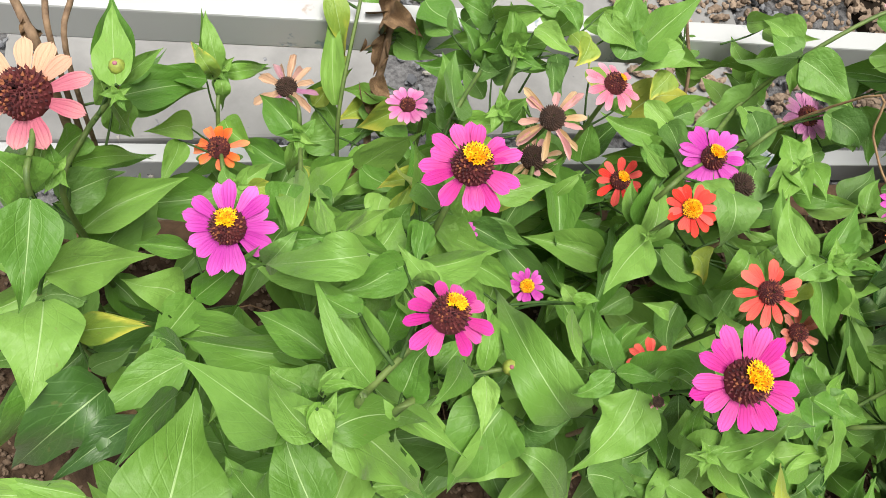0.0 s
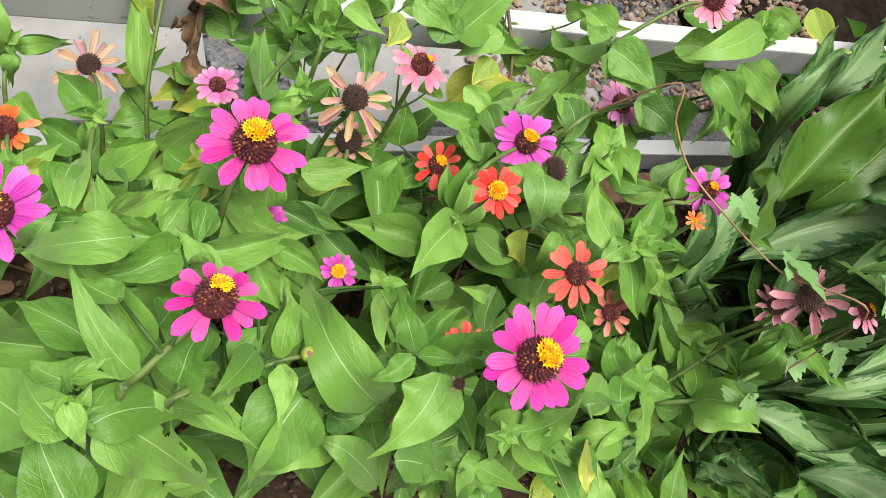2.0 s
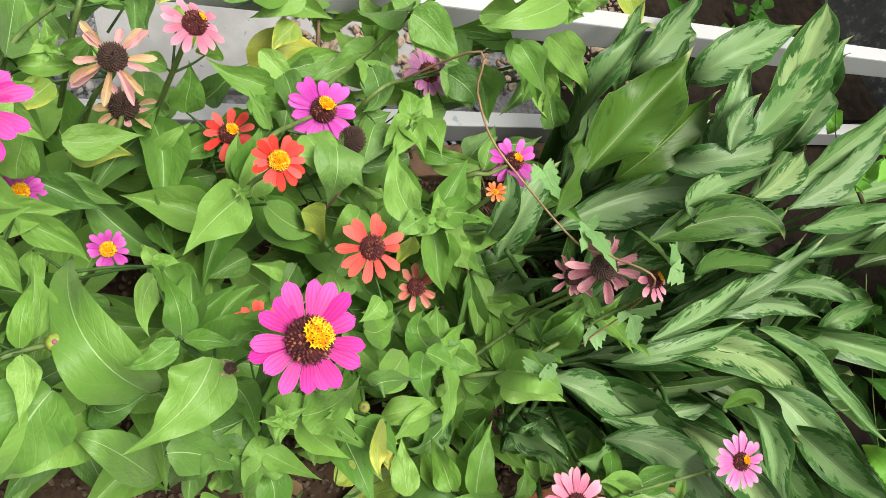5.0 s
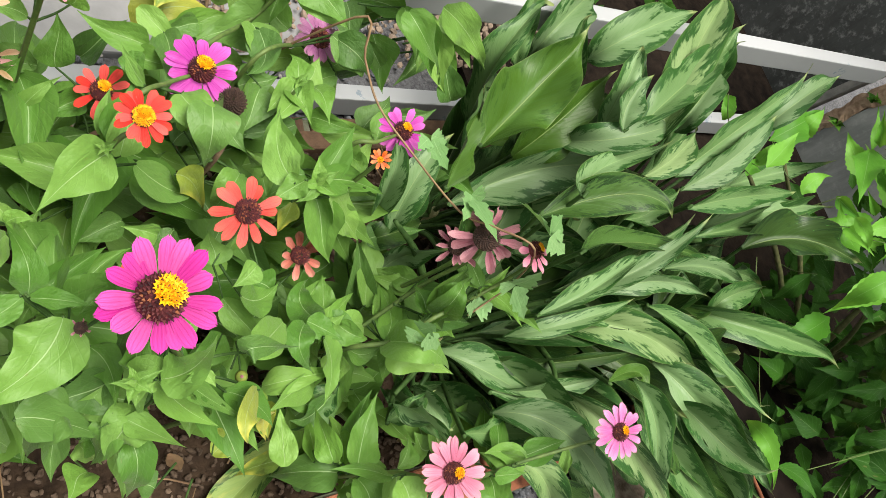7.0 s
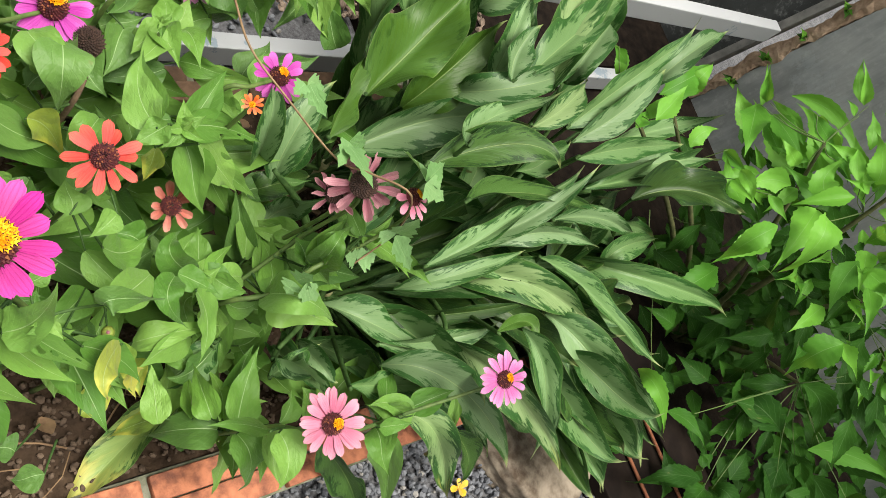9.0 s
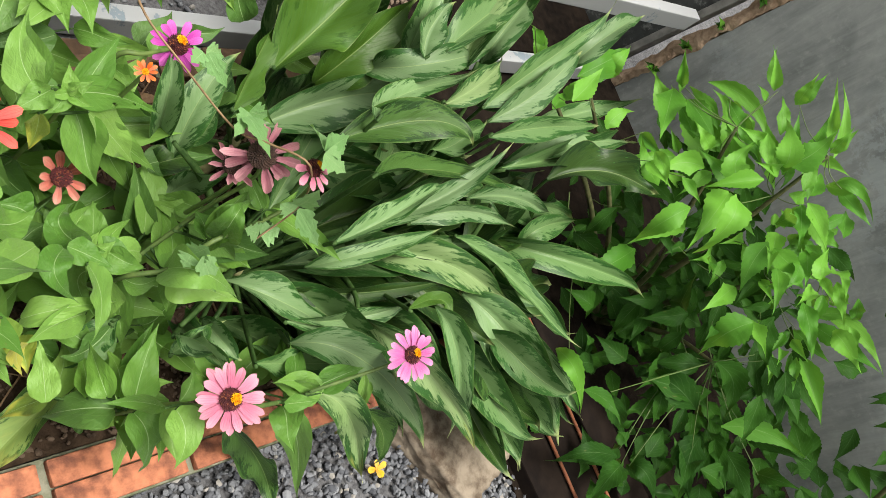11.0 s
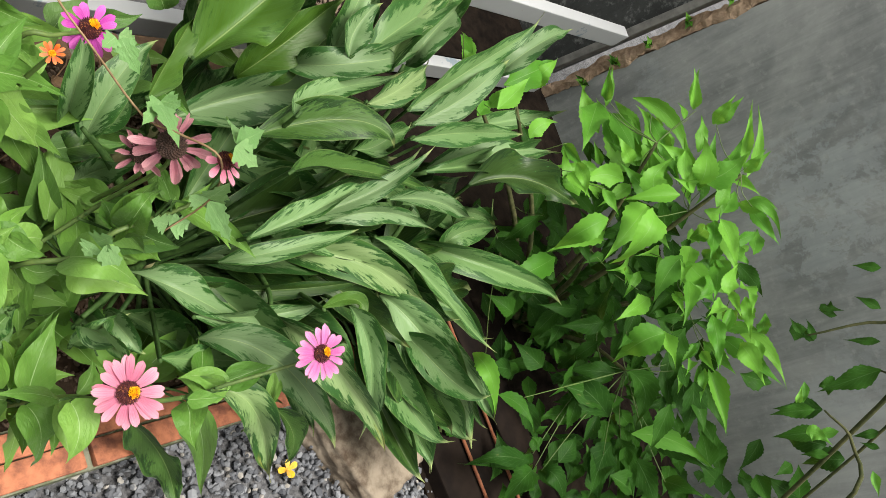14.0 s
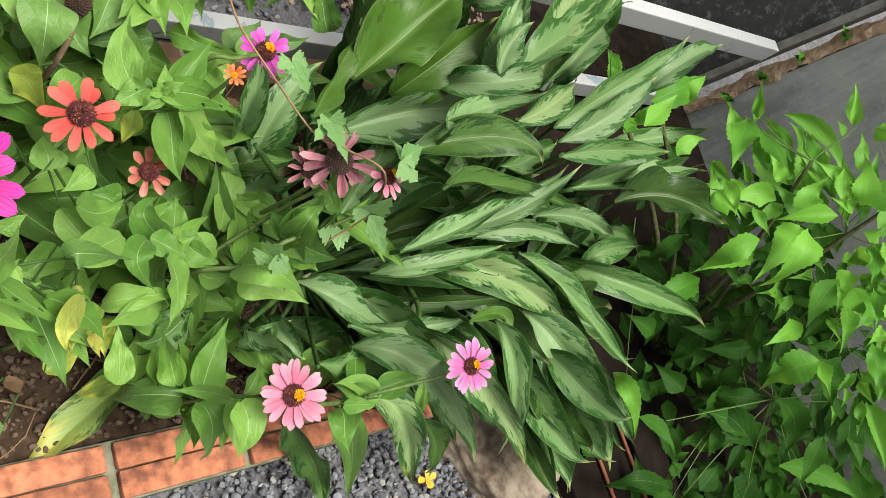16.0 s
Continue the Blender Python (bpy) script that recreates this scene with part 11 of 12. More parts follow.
stalk(p, [(1.95, -0.3, 0.25), (1.78, -0.284, 0.218), (1.609, -0.268, 0.207)], 0.0014, 0.0008, STEM, "twig")
sleaf(p, (1.609, -0.268, 0.207), (1.751, -0.394, 0.102), 0.0396, "s")
stalk(p, [(1.84, 0.06, 0.116), (1.692, -0.059, 0.144), (1.544, -0.179, 0.192)], 0.0014, 0.0008, STEM, "twig")
sleaf(p, (1.544, -0.179, 0.192), (1.556, -0.291, 0.165), 0.0368, "s")
stalk(p, [(1.95, -0.3, 0.25), (1.974, -0.376, 0.189), (1.999, -0.451, 0.147)], 0.0014, 0.0008, STEM, "twig")
sleaf(p, (1.999, -0.451, 0.147), (1.902, -0.578, 0.192), 0.0494, "s")
stalk(p, [(1.95, -0.3, 0.25), (1.939, -0.384, 0.18), (1.928, -0.467, 0.131)], 0.0014, 0.0008, STEM, "twig")
sleaf(p, (1.928, -0.467, 0.131), (1.776, -0.529, 0.161), 0.0641, "d")
stalk(p, [(1.964, -0.264, 0.19), (1.988, -0.284, 0.194), (2.012, -0.304, 0.218)], 0.0014, 0.0008, STEM, "twig")
sleaf(p, (2.012, -0.304, 0.218), (2.008, -0.338, 0.299), 0.0659, "d")
stalk(p, [(1.722, 0.203, 0.307), (1.734, 0.195, 0.351), (1.747, 0.186, 0.416)], 0.0014, 0.0008, STEM, "twig")
sleaf(p, (1.747, 0.186, 0.416), (1.741, 0.111, 0.445), 0.0471, "s")
stalk(p, [(1.722, 0.203, 0.307), (1.723, 0.163, 0.352), (1.724, 0.123, 0.417)], 0.0014, 0.0008, STEM, "twig")
sleaf(p, (1.724, 0.123, 0.417), (1.703, 0.048, 0.454), 0.0371, "s")
stalk(p, [(1.98, 0.15, 0.5), (1.972, 0.133, 0.466), (1.963, 0.115, 0.451)], 0.0014, 0.0008, STEM, "twig")
sleaf(p, (1.963, 0.115, 0.451), (1.948, 0.189, 0.443), 0.0502, "s")
stalk(p, [(1.98, 0.15, 0.5), (1.995, 0.129, 0.488), (2.01, 0.107, 0.496)], 0.0014, 0.0008, STEM, "twig")
sleaf(p, (2.01, 0.107, 0.496), (1.982, 0.047, 0.515), 0.0503, "d")
stalk(p, [(1.722, 0.203, 0.307), (1.757, 0.139, 0.363), (1.792, 0.074, 0.439)], 0.0014, 0.0008, STEM, "twig")
sleaf(p, (1.792, 0.074, 0.439), (1.8, 0.007, 0.45), 0.0459, "s")
stalk(p, [(1.9, -0.02, 0.3), (1.826, -0.014, 0.326), (1.753, -0.008, 0.371)], 0.0014, 0.0008, STEM, "twig")
sleaf(p, (1.753, -0.008, 0.371), (1.748, -0.071, 0.377), 0.0455, "s")
stalk(p, [(1.75, 0.151, 0.2), (1.74, 0.107, 0.185), (1.73, 0.063, 0.19)], 0.0014, 0.0008, STEM, "twig")
sleaf(p, (1.73, 0.063, 0.19), (1.715, -0.04, 0.267), 0.0676, "d")
stalk(p, [(1.84, 0.06, 0.116), (1.798, 0.03, 0.135), (1.757, -0, 0.174)], 0.0014, 0.0008, STEM, "twig")
sleaf(p, (1.757, -0, 0.174), (1.829, -0.091, 0.216), 0.0509, "s")
stalk(p, [(1.95, -0.3, 0.25), (1.986, -0.309, 0.271), (2.023, -0.318, 0.313)], 0.0014, 0.0008, STEM, "twig")
sleaf(p, (2.023, -0.318, 0.313), (2.036, -0.434, 0.276), 0.0661, "d")
stalk(p, [(2.084, -0.184, 0.39), (2.033, -0.16, 0.403), (1.982, -0.135, 0.436)], 0.0014, 0.0008, STEM, "twig")
sleaf(p, (1.982, -0.135, 0.436), (2.054, -0.207, 0.462), 0.0530, "s")
stalk(p, [(1.964, -0.264, 0.19), (1.956, -0.216, 0.202), (1.948, -0.168, 0.233)], 0.0014, 0.0008, STEM, "twig")
sleaf(p, (1.948, -0.168, 0.233), (1.836, -0.113, 0.363), 0.0497, "d")
stalk(p, [(1.9, -0.02, 0.3), (1.907, -0.08, 0.324), (1.914, -0.139, 0.368)], 0.0014, 0.0008, STEM, "twig")
sleaf(p, (1.914, -0.139, 0.368), (1.946, -0.212, 0.378), 0.0497, "s")
stalk(p, [(1.796, 0.122, 0.218), (1.761, 0.095, 0.258), (1.725, 0.067, 0.319)], 0.0014, 0.0008, STEM, "twig")
sleaf(p, (1.725, 0.067, 0.319), (1.708, 0.045, 0.215), 0.0557, "d")
stalk(p, [(2.052, -0.152, 0.17), (2.031, -0.149, 0.137), (2.01, -0.145, 0.124)], 0.0014, 0.0008, STEM, "twig")
sleaf(p, (2.01, -0.145, 0.124), (1.839, -0.173, 0.137), 0.0528, "d")
stalk(p, [(1.964, -0.264, 0.19), (1.953, -0.261, 0.168), (1.942, -0.258, 0.166)], 0.0014, 0.0008, STEM, "twig")
sleaf(p, (1.942, -0.258, 0.166), (1.714, -0.294, 0.212), 0.0598, "d")
stalk(p, [(1.95, -0.3, 0.25), (1.975, -0.435, 0.224), (2, -0.57, 0.218)], 0.0014, 0.0008, STEM, "twig")
sleaf(p, (2, -0.57, 0.218), (1.982, -0.62, 0.318), 0.0537, "s")
stalk(p, [(1.57, 0.331, 0.366), (1.53, 0.362, 0.39), (1.489, 0.392, 0.434)], 0.0014, 0.0008, STEM, "twig")
sleaf(p, (1.489, 0.392, 0.434), (1.544, 0.368, 0.41), 0.0285, "s")
stalk(p, [(1.647, 0.284, 0.396), (1.631, 0.297, 0.391), (1.615, 0.311, 0.406)], 0.0014, 0.0008, STEM, "twig")
sleaf(p, (1.615, 0.311, 0.406), (1.794, 0.359, 0.451), 0.0638, "s")
stalk(p, [(1.57, 0.331, 0.366), (1.554, 0.296, 0.374), (1.539, 0.261, 0.403)], 0.0014, 0.0008, STEM, "twig")
sleaf(p, (1.539, 0.261, 0.403), (1.596, 0.298, 0.433), 0.0371, "s")
stalk(p, [(1.647, 0.284, 0.396), (1.655, 0.259, 0.382), (1.663, 0.233, 0.388)], 0.0014, 0.0008, STEM, "twig")
sleaf(p, (1.663, 0.233, 0.388), (1.679, 0.167, 0.38), 0.0391, "s")
stalk(p, [(1.57, 0.331, 0.366), (1.522, 0.283, 0.382), (1.473, 0.236, 0.419)], 0.0014, 0.0008, STEM, "twig")
sleaf(p, (1.473, 0.236, 0.419), (1.552, 0.276, 0.412), 0.0278, "s")
stalk(p, [(1.647, 0.284, 0.396), (1.635, 0.284, 0.39), (1.623, 0.285, 0.403)], 0.0014, 0.0008, STEM, "twig")
sleaf(p, (1.623, 0.285, 0.403), (1.612, 0.291, 0.449), 0.0346, "s")
grow_leaf(p, (2.258, 0.349, 0.294), (2.26, 0.393, 0.327), (2.258, 0.439, 0.354), 0.0340, "ss", (2.278, 0.339, 0.244))
grow_leaf(p, (2.441, 0.275, 0.449), (2.438, 0.329, 0.472), (2.437, 0.37, 0.502), 0.0387, "ss", (2.461, 0.265, 0.399))
grow_leaf(p, (2.176, 0.164, 0.572), (2.184, 0.183, 0.609), (2.197, 0.201, 0.649), 0.0421, "ss", (2.196, 0.154, 0.522))
grow_leaf(p, (2.125, 0.019, 0.604), (2.192, 0.089, 0.641), (2.205, 0.178, 0.664), 0.0304, "ss", (2.145, 0.009, 0.554))
grow_leaf(p, (2.198, 0.035, 0.593), (2.205, 0.05, 0.62), (2.219, 0.064, 0.652), 0.0336, "ss", (2.218, 0.025, 0.543))
grow_leaf(p, (2.226, 0.327, 0.386), (2.271, 0.226, 0.445), (2.284, 0.083, 0.42), 0.0572, "ss", (2.246, 0.317, 0.336))
grow_leaf(p, (2.074, -0.035, 0.598), (2.088, -0.073, 0.637), (2.178, -0.143, 0.604), 0.0320, "ss", (2.094, -0.045, 0.548))
grow_leaf(p, (2.192, -0.028, 0.563), (2.203, -0.037, 0.597), (2.22, -0.075, 0.615), 0.0252, "ss", (2.212, -0.038, 0.513))
grow_leaf(p, (2.011, -0.054, 0.557), (1.992, -0.105, 0.567), (1.945, -0.158, 0.574), 0.0579, "ss", (2.031, -0.064, 0.507))
grow_leaf(p, (2.062, 0.046, 0.515), (2.087, 0.024, 0.518), (2.06, -0.002, 0.495), 0.0427, "ss", (2.082, 0.036, 0.465))
grow_leaf(p, (1.744, 0.01, 0.446), (1.688, -0, 0.407), (1.741, -0.008, 0.294), 0.0669, "ss", (1.764, -0, 0.396))
grow_leaf(p, (1.878, 0.006, 0.481), (1.817, -0.045, 0.468), (1.864, -0.07, 0.348), 0.0803, "ss", (1.898, -0.004, 0.431))
grow_leaf(p, (1.9, -0.243, 0.396), (1.871, -0.246, 0.344), (1.912, -0.272, 0.245), 0.0916, "ss", (1.92, -0.253, 0.346))
grow_leaf(p, (2.215, -0.293, 0.39), (2.233, -0.303, 0.439), (2.242, -0.346, 0.472), 0.0436, "ss", (2.235, -0.303, 0.34))
grow_leaf(p, (2.337, -0.322, 0.377), (2.349, -0.379, 0.424), (2.34, -0.483, 0.437), 0.0616, "ss", (2.357, -0.332, 0.327))
grow_leaf(p, (2.075, -0.322, 0.472), (2.076, -0.365, 0.485), (2.151, -0.438, 0.461), 0.0628, "ss", (2.095, -0.332, 0.422))
grow_leaf(p, (2.179, -0.388, 0.315), (2.172, -0.459, 0.322), (2.162, -0.53, 0.328), 0.0641, "sd", (2.199, -0.398, 0.265))
grow_leaf(p, (1.959, -0.441, 0.202), (2.017, -0.491, 0.272), (2.055, -0.582, 0.316), 0.0692, "ss", (1.979, -0.451, 0.152))
grow_leaf(p, (2.087, -0.521, 0.114), (2.081, -0.585, 0.127), (2.062, -0.669, 0.132), 0.0859, "sd", (2.107, -0.531, 0.064))
grow_leaf(p, (1.982, -0.365, 0.381), (1.999, -0.43, 0.341), (2.024, -0.489, 0.281), 0.0831, "sd", (2.002, -0.375, 0.331))
grow_leaf(p, (1.651, -0.398, 0.132), (1.551, -0.359, 0.14), (1.521, -0.358, 0.075), 0.0564, "sd", (1.671, -0.408, 0.082))
grow_leaf(p, (1.649, -0.416, 0.135), (1.598, -0.427, 0.132), (1.617, -0.477, 0.038), 0.0679, "sd", (1.669, -0.426, 0.085))
grow_leaf(p, (1.747, -0.437, 0.091), (1.748, -0.47, 0.117), (1.795, -0.548, 0.07), 0.0571, "sd", (1.767, -0.447, 0.041))
grow_leaf(p, (1.937, -0.388, 0.173), (1.858, -0.302, 0.181), (1.917, -0.281, 0.067), 0.0967, "sd", (1.957, -0.398, 0.123))
grow_leaf(p, (1.985, -0.457, 0.128), (1.889, -0.494, 0.128), (1.875, -0.576, 0.106), 0.0879, "sd", (2.005, -0.467, 0.078))
grow_leaf(p, (1.581, -0.247, 0.169), (1.646, -0.289, 0.165), (1.656, -0.349, 0.168), 0.0446, "sd", (1.601, -0.257, 0.119))
grow_leaf(p, (1.554, -0.153, 0.163), (1.527, -0.211, 0.208), (1.588, -0.292, 0.133), 0.0520, "ss", (1.574, -0.163, 0.113))
grow_leaf(p, (2.082, 0.253, 0.332), (2.067, 0.32, 0.335), (2.059, 0.37, 0.348), 0.0734, "ss", (2.102, 0.243, 0.282))
grow_leaf(p, (2.07, 0.12, 0.396), (2.049, 0.211, 0.387), (2.065, 0.331, 0.364), 0.1161, "ss", (2.09, 0.11, 0.346))
grow_leaf(p, (2.066, 0.119, 0.413), (2.074, 0.188, 0.462), (2.108, 0.282, 0.435), 0.0826, "ss", (2.086, 0.109, 0.363))
grow_leaf(p, (2.004, 0.034, 0.556), (2.032, 0.037, 0.604), (2.052, 0.062, 0.655), 0.0850, "ss", (2.024, 0.024, 0.506))
grow_leaf(p, (2.002, 0.032, 0.547), (2.009, 0.07, 0.576), (2.08, 0.138, 0.567), 0.0728, "ss", (2.022, 0.022, 0.497))
grow_leaf(p, (1.873, 0.086, 0.445), (1.848, 0.114, 0.416), (1.778, 0.105, 0.388), 0.0727, "ss", (1.893, 0.076, 0.395))
grow_leaf(p, (1.746, 0.076, 0.401), (1.759, 0.13, 0.39), (1.723, 0.179, 0.421), 0.0538, "ss", (1.766, 0.066, 0.351))
grow_leaf(p, (1.737, 0.138, 0.428), (1.712, 0.095, 0.444), (1.718, 0.065, 0.429), 0.0390, "ss", (1.757, 0.128, 0.378))
grow_leaf(p, (2.016, -0.026, 0.557), (2.034, 0.001, 0.581), (2.04, 0.026, 0.606), 0.0438, "ss", (2.036, -0.036, 0.507))
grow_leaf(p, (1.982, 0.109, 0.552), (1.982, 0.066, 0.533), (1.966, 0.026, 0.536), 0.0432, "ss", (2.002, 0.099, 0.502))
grow_leaf(p, (1.956, -0.116, 0.477), (2.005, -0.161, 0.476), (2.061, -0.216, 0.497), 0.0647, "ss", (1.976, -0.126, 0.427))
grow_leaf(p, (1.894, -0.206, 0.562), (1.896, -0.18, 0.572), (1.951, -0.155, 0.581), 0.0486, "ss", (1.914, -0.216, 0.512))
grow_leaf(p, (1.884, -0.062, 0.329), (1.943, -0.124, 0.328), (1.975, -0.186, 0.298), 0.0647, "sd", (1.904, -0.072, 0.279))
grow_leaf(p, (1.966, -0.1, 0.467), (1.943, -0.132, 0.423), (1.922, -0.179, 0.384), 0.0759, "ss", (1.986, -0.11, 0.417))
grow_leaf(p, (1.837, -0.011, 0.245), (1.727, -0.03, 0.233), (1.74, -0.026, 0.146), 0.0740, "ss", (1.857, -0.021, 0.195))
grow_leaf(p, (2.023, -0.252, 0.389), (1.958, -0.298, 0.369), (1.954, -0.365, 0.382), 0.0730, "sd", (2.043, -0.262, 0.339))
grow_leaf(p, (1.925, -0.301, 0.271), (1.98, -0.365, 0.259), (1.956, -0.427, 0.214), 0.0933, "sd", (1.945, -0.311, 0.221))
grow_leaf(p, (1.864, -0.378, 0.12), (1.859, -0.343, 0.091), (1.798, -0.348, 0.072), 0.0663, "sd", (1.884, -0.388, 0.07))
grow_leaf(p, (2.168, -0.152, 0.499), (2.188, -0.201, 0.511), (2.194, -0.245, 0.517), 0.0559, "sd", (2.188, -0.162, 0.449))
grow_leaf(p, (1.907, 0.023, 0.495), (1.942, 0.078, 0.483), (1.981, 0.103, 0.537), 0.0751, "ss", (1.927, 0.013, 0.445))
grow_leaf(p, (1.799, 0.348, 0.347), (1.758, 0.345, 0.42), (1.829, 0.379, 0.427), 0.0569, "ss", (1.819, 0.338, 0.297))
grow_leaf(p, (1.56, 0.26, 0.404), (1.604, 0.285, 0.426), (1.64, 0.311, 0.448), 0.0550, "ss", (1.58, 0.25, 0.354))
grow_leaf(p, (1.635, 0.408, 0.32), (1.639, 0.433, 0.344), (1.663, 0.48, 0.323), 0.0405, "ss", (1.655, 0.398, 0.27))
grow_leaf(p, (1.639, 0.202, 0.403), (1.659, 0.22, 0.426), (1.704, 0.22, 0.439), 0.0494, "ss", (1.659, 0.192, 0.353))
shrub_fill(p)
shrub_crown(p)
shrub_foot(p)

p = thing("shrub", (2.2, -0.95, -0.05), "dark green shrub with small oval leaves before the wall", "shrub")
sleaf(p, (1.963, -0.434, 0.761), (1.928, -0.443, 0.643), 0.0609, "d")
sleaf(p, (1.919, -0.472, 0.632), (1.893, -0.458, 0.551), 0.0487, "d")
sleaf(p, (1.91, -0.514, 0.629), (1.882, -0.499, 0.544), 0.0511, "d")
sleaf(p, (1.901, -0.556, 0.631), (1.887, -0.543, 0.583), 0.0511, "d")
sleaf(p, (1.918, -0.521, 0.659), (1.901, -0.512, 0.602), 0.0365, "s")
sleaf(p, (1.946, -0.329, 0.652), (1.946, -0.292, 0.643), 0.0365, "d")
sleaf(p, (1.948, -0.328, 0.657), (1.95, -0.35, 0.67), 0.0292, "d")
sleaf(p, (1.996, -0.256, 0.822), (1.987, -0.233, 0.775), 0.0389, "d")
sleaf(p, (1.985, -0.328, 0.796), (1.98, -0.29, 0.76), 0.0365, "d")
sleaf(p, (1.968, -0.317, 0.722), (1.962, -0.295, 0.694), 0.0170, "d")
sleaf(p, (1.974, -0.385, 0.776), (1.961, -0.363, 0.716), 0.0170, "d")
sleaf(p, (1.933, -0.539, 0.724), (1.92, -0.535, 0.674), 0.0365, "d")
sleaf(p, (1.913, -0.456, 0.605), (1.925, -0.424, 0.623), 0.0219, "s")
sleaf(p, (1.924, -0.567, 0.715), (1.92, -0.548, 0.685), 0.0292, "d")
sleaf(p, (1.909, -0.601, 0.692), (1.895, -0.648, 0.689), 0.0609, "s")
grow_leaf(p, (2.216, -0.338, 0.536), (2.222, -0.346, 0.557), (2.229, -0.37, 0.588), 0.0569, "sd", (2.236, -0.348, 0.486))
grow_leaf(p, (2.142, -0.345, 0.585), (2.148, -0.345, 0.601), (2.178, -0.316, 0.593), 0.0411, "sd", (2.162, -0.355, 0.535))
grow_leaf(p, (2.332, -0.547, 0.501), (2.318, -0.531, 0.452), (2.301, -0.512, 0.396), 0.0701, "sd", (2.352, -0.557, 0.451))
grow_leaf(p, (2.094, -0.577, 0.559), (2.085, -0.554, 0.518), (2.128, -0.542, 0.45), 0.0771, "sd", (2.114, -0.587, 0.509))
grow_leaf(p, (1.89, -0.503, 0.602), (1.897, -0.509, 0.619), (1.898, -0.536, 0.638), 0.0413, "ss", (1.91, -0.513, 0.552))
grow_leaf(p, (2.105, -0.616, 0.58), (2.095, -0.605, 0.541), (2.124, -0.614, 0.482), 0.0691, "sd", (2.125, -0.626, 0.53))
grow_leaf(p, (2.562, -0.632, 0.233), (2.541, -0.667, 0.201), (2.514, -0.698, 0.156), 0.0594, "sd", (2.582, -0.642, 0.183))
grow_leaf(p, (2.453, -0.525, 0.514), (2.449, -0.511, 0.494), (2.443, -0.512, 0.475), 0.0640, "sd", (2.473, -0.535, 0.464))
grow_leaf(p, (2.216, -0.455, 0.525), (2.208, -0.484, 0.515), (2.2, -0.505, 0.502), 0.0287, "ss", (2.236, -0.465, 0.475))
grow_leaf(p, (2.577, -0.329, 0.532), (2.577, -0.338, 0.535), (2.584, -0.358, 0.567), 0.0499, "sd", (2.597, -0.339, 0.482))
foot_fill(p)
stalk(p, [(2.2, -0.95, -0.05), (1.876, -0.65, 0.603), (1.925, -0.546, 0.664), (1.931, -0.474, 0.637)], 0.006, 0.002, SHRUB_STEM, "branch")
stalk(p, [(2.2, -0.95, -0.05), (1.99, -0.426, 0.829), (1.989, -0.349, 0.779), (1.957, -0.332, 0.653)], 0.006, 0.002, SHRUB_STEM, "branch")
stalk(p, [(2.2, -0.95, -0.05), (1.96, -0.511, 0.762), (1.971, -0.433, 0.75)], 0.004, 0.002, SHRUB_STEM, "branch")

# ---- vine over the flowers ----
p = thing("vine", (0.66, 0.46, 0.02), "thin reddish creeper with small toothed leaves", "vine")
stalk(p, [(0.66, 0.46, 0.02), (0.64, 0.50, 0.2), (0.693, 0.419, 0.501), (0.706, 0.381, 0.478), (0.721, 0.333, 0.456), (0.75, 0.274, 0.451), (0.759, 0.179, 0.489), (0.767, 0.143, 0.525), (0.792, 0.105, 0.547), (0.854, 0.105, 0.431), (0.818, 0.088, 0.373)], 0.0016, 0.0011, VINE_STEM)
vleaf(p, (0.787, 0.198, 0.486), (0.738, 0.156, 0.513), 0.0225)
vleaf(p, (0.775, 0.187, 0.499), (0.759, 0.122, 0.532), 0.0220)
vleaf(p, (0.792, 0.202, 0.481), (0.83, 0.207, 0.46), 0.0279)
vleaf(p, (0.801, 0.112, 0.566), (0.906, 0.208, 0.436), 0.0236)
vleaf(p, (0.803, 0.113, 0.565), (0.906, 0.162, 0.497), 0.0267)
vleaf(p, (0.798, 0.109, 0.567), (0.847, 0.1, 0.534), 0.0278)
vleaf(p, (0.772, 0.285, 0.463), (0.756, 0.274, 0.457), 0.0216)
vleaf(p, (0.778, 0.284, 0.463), (0.803, 0.253, 0.441), 0.0247)
vleaf(p, (0.776, 0.288, 0.466), (0.799, 0.286, 0.457), 0.0206)
vleaf(p, (0.835, 0.094, 0.451), (0.926, 0.075, 0.35), 0.0267)
vleaf(p, (0.825, 0.093, 0.465), (0.805, 0.084, 0.535), 0.0312)
vleaf(p, (0.823, 0.09, 0.458), (0.797, 0.095, 0.473), 0.0257)
vleaf(p, (0.825, 0.091, 0.381), (0.846, 0.092, 0.394), 0.0319)
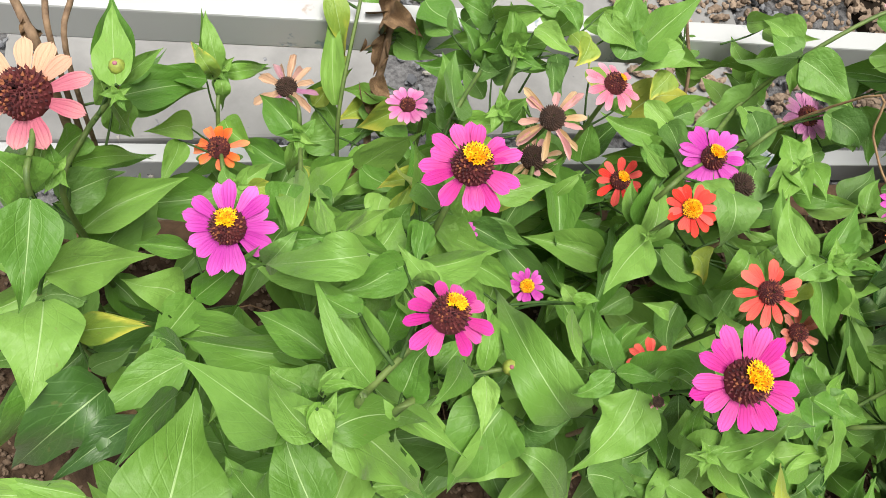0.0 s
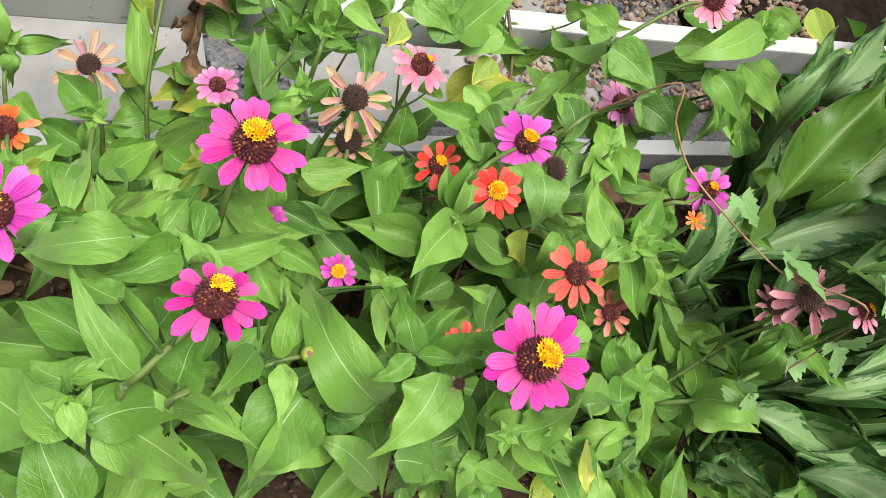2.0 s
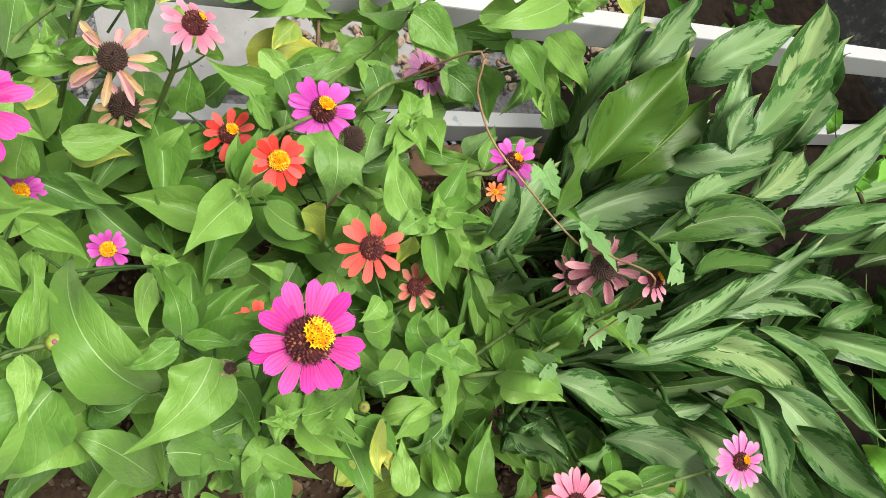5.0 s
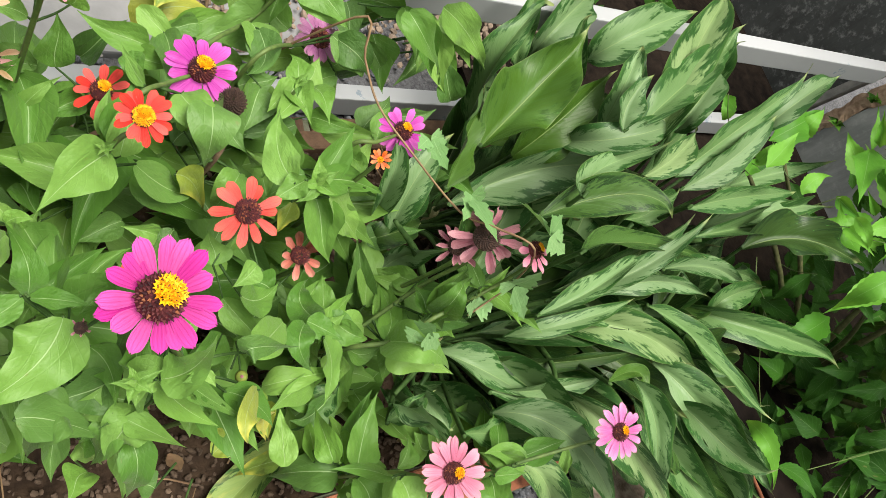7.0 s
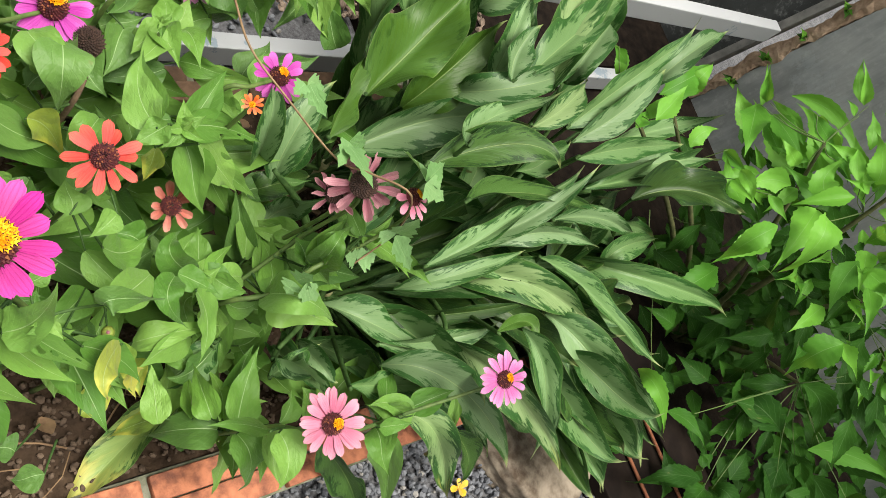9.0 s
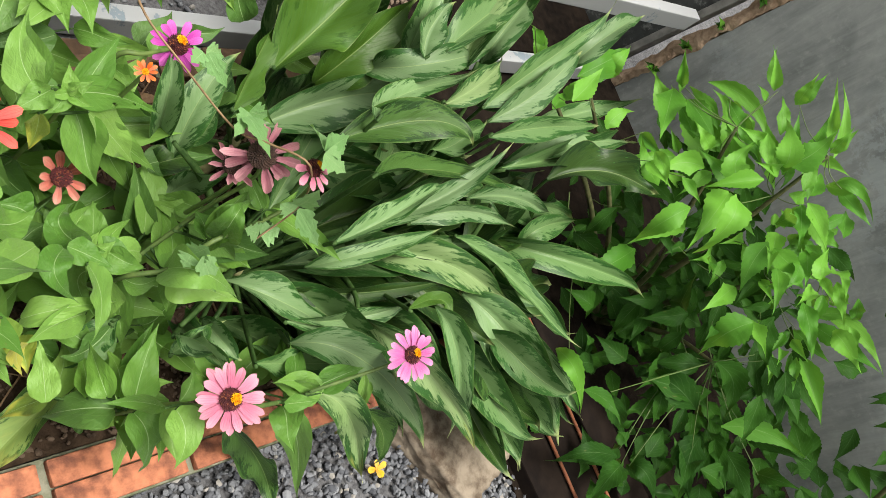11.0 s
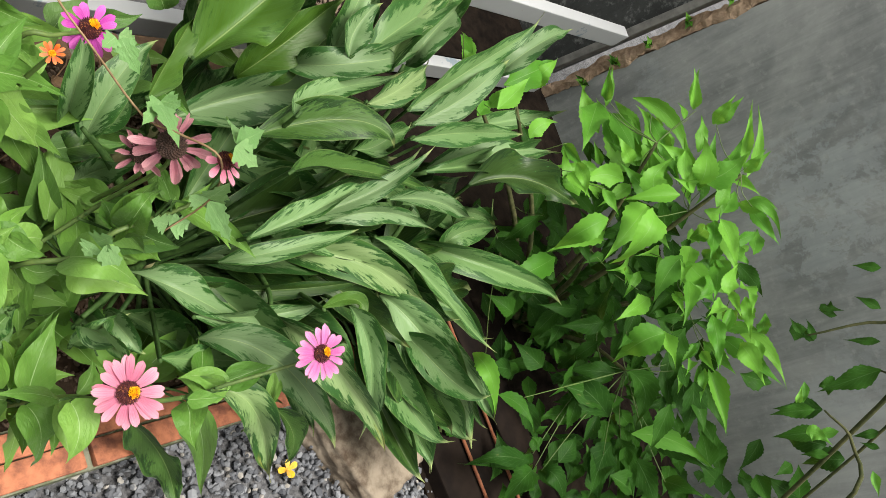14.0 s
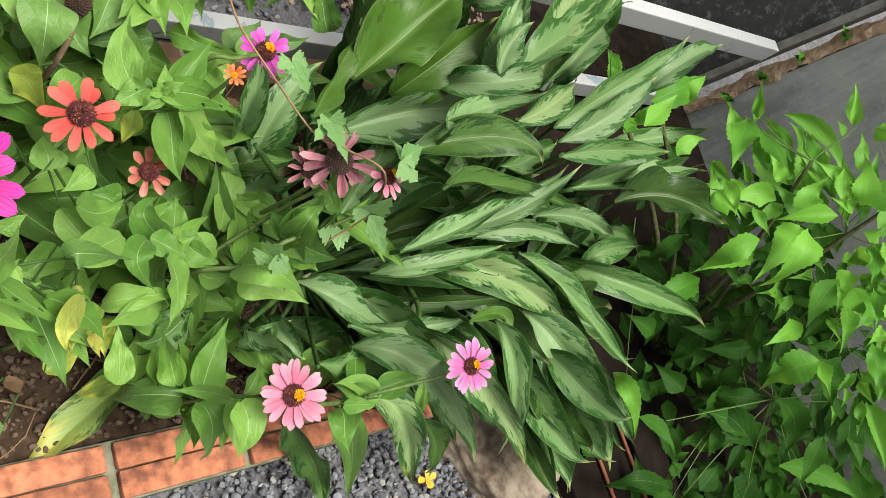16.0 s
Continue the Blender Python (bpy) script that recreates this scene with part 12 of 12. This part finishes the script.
vleaf(p, (0.817, 0.091, 0.39), (0.769, 0.084, 0.436), 0.0239)
vleaf(p, (0.719, 0.064, 0.421), (0.763, 0.04, 0.35), 0.0235)
vleaf(p, (0.717, 0.072, 0.409), (0.718, 0.067, 0.441), 0.0275)
vleaf(p, (0.717, 0.073, 0.403), (0.713, 0.065, 0.387), 0.0257)

# bricks of the borders
for k in range(-9, 5):
    for row, yy in enumerate((-0.0775, -0.1175)):
        x = 0.638 + 0.19 * (k + 0.5)
        b = part("brick", BRICKS[(k * 2 + row) % 5], border, Matrix.Translation((x, yy, -0.008 + 0.002 * math.sin(k * 5 + row))) @ pose(0, 0, 0, 0.6 * math.sin(k * 3.3 + row), 0.5 * math.sin(k * 1.7), 0.6 * math.sin(k * 2.1 + row)))
    part("brick", BRICKS_OLD[k % 5], border_back, Matrix.Translation((0.600 + 0.19 * k + 0.095, 0.524, -0.018)) @ pose(0, 0, 0, 0, 0, 0.8 * math.sin(k * 2.9)))
    if k % 4:
        part("brick", BRICKS_OLD[(k + 2) % 5], border_back, Matrix.Translation((0.600 + 0.19 * k, 0.551, -0.020)) @ pose(0, 0, 0, 0, 0, 0.8 * math.sin(k * 1.9)))
for k in range(3):
    part("brick", BRICKS[k], border_end, Matrix.Translation((1.444, 0.035 + 0.19 * k, -0.012)) @ pose(0, 0, 0, 0, 0, 90.5))
    part("brick", BRICKS[k + 1], border_end, Matrix.Translation((1.479, 0.035 + 0.19 * k, -0.012)) @ pose(0, 0, 0, 0, 0, 89.4))

# a small yellow flower dropped on the gravel
fallen = thing("fallen_flower", (1.20, -0.243, -0.045), "small yellow flower lying on the grey gravel", "flower")
for a, ln in ((0.3, 0.020), (1.5, 0.017), (2.9, 0.021), (4.2, 0.016), (5.3, 0.019)):
    part("petal", PETAL["yellow"][int(a) % 4], fallen, span((1.20, -0.243, -0.040), (1.20 + ln * math.cos(a), -0.243 + ln * math.sin(a), -0.036 + 0.006 * math.sin(2 * a)), 0.012, (0.1, -0.2, 1)))
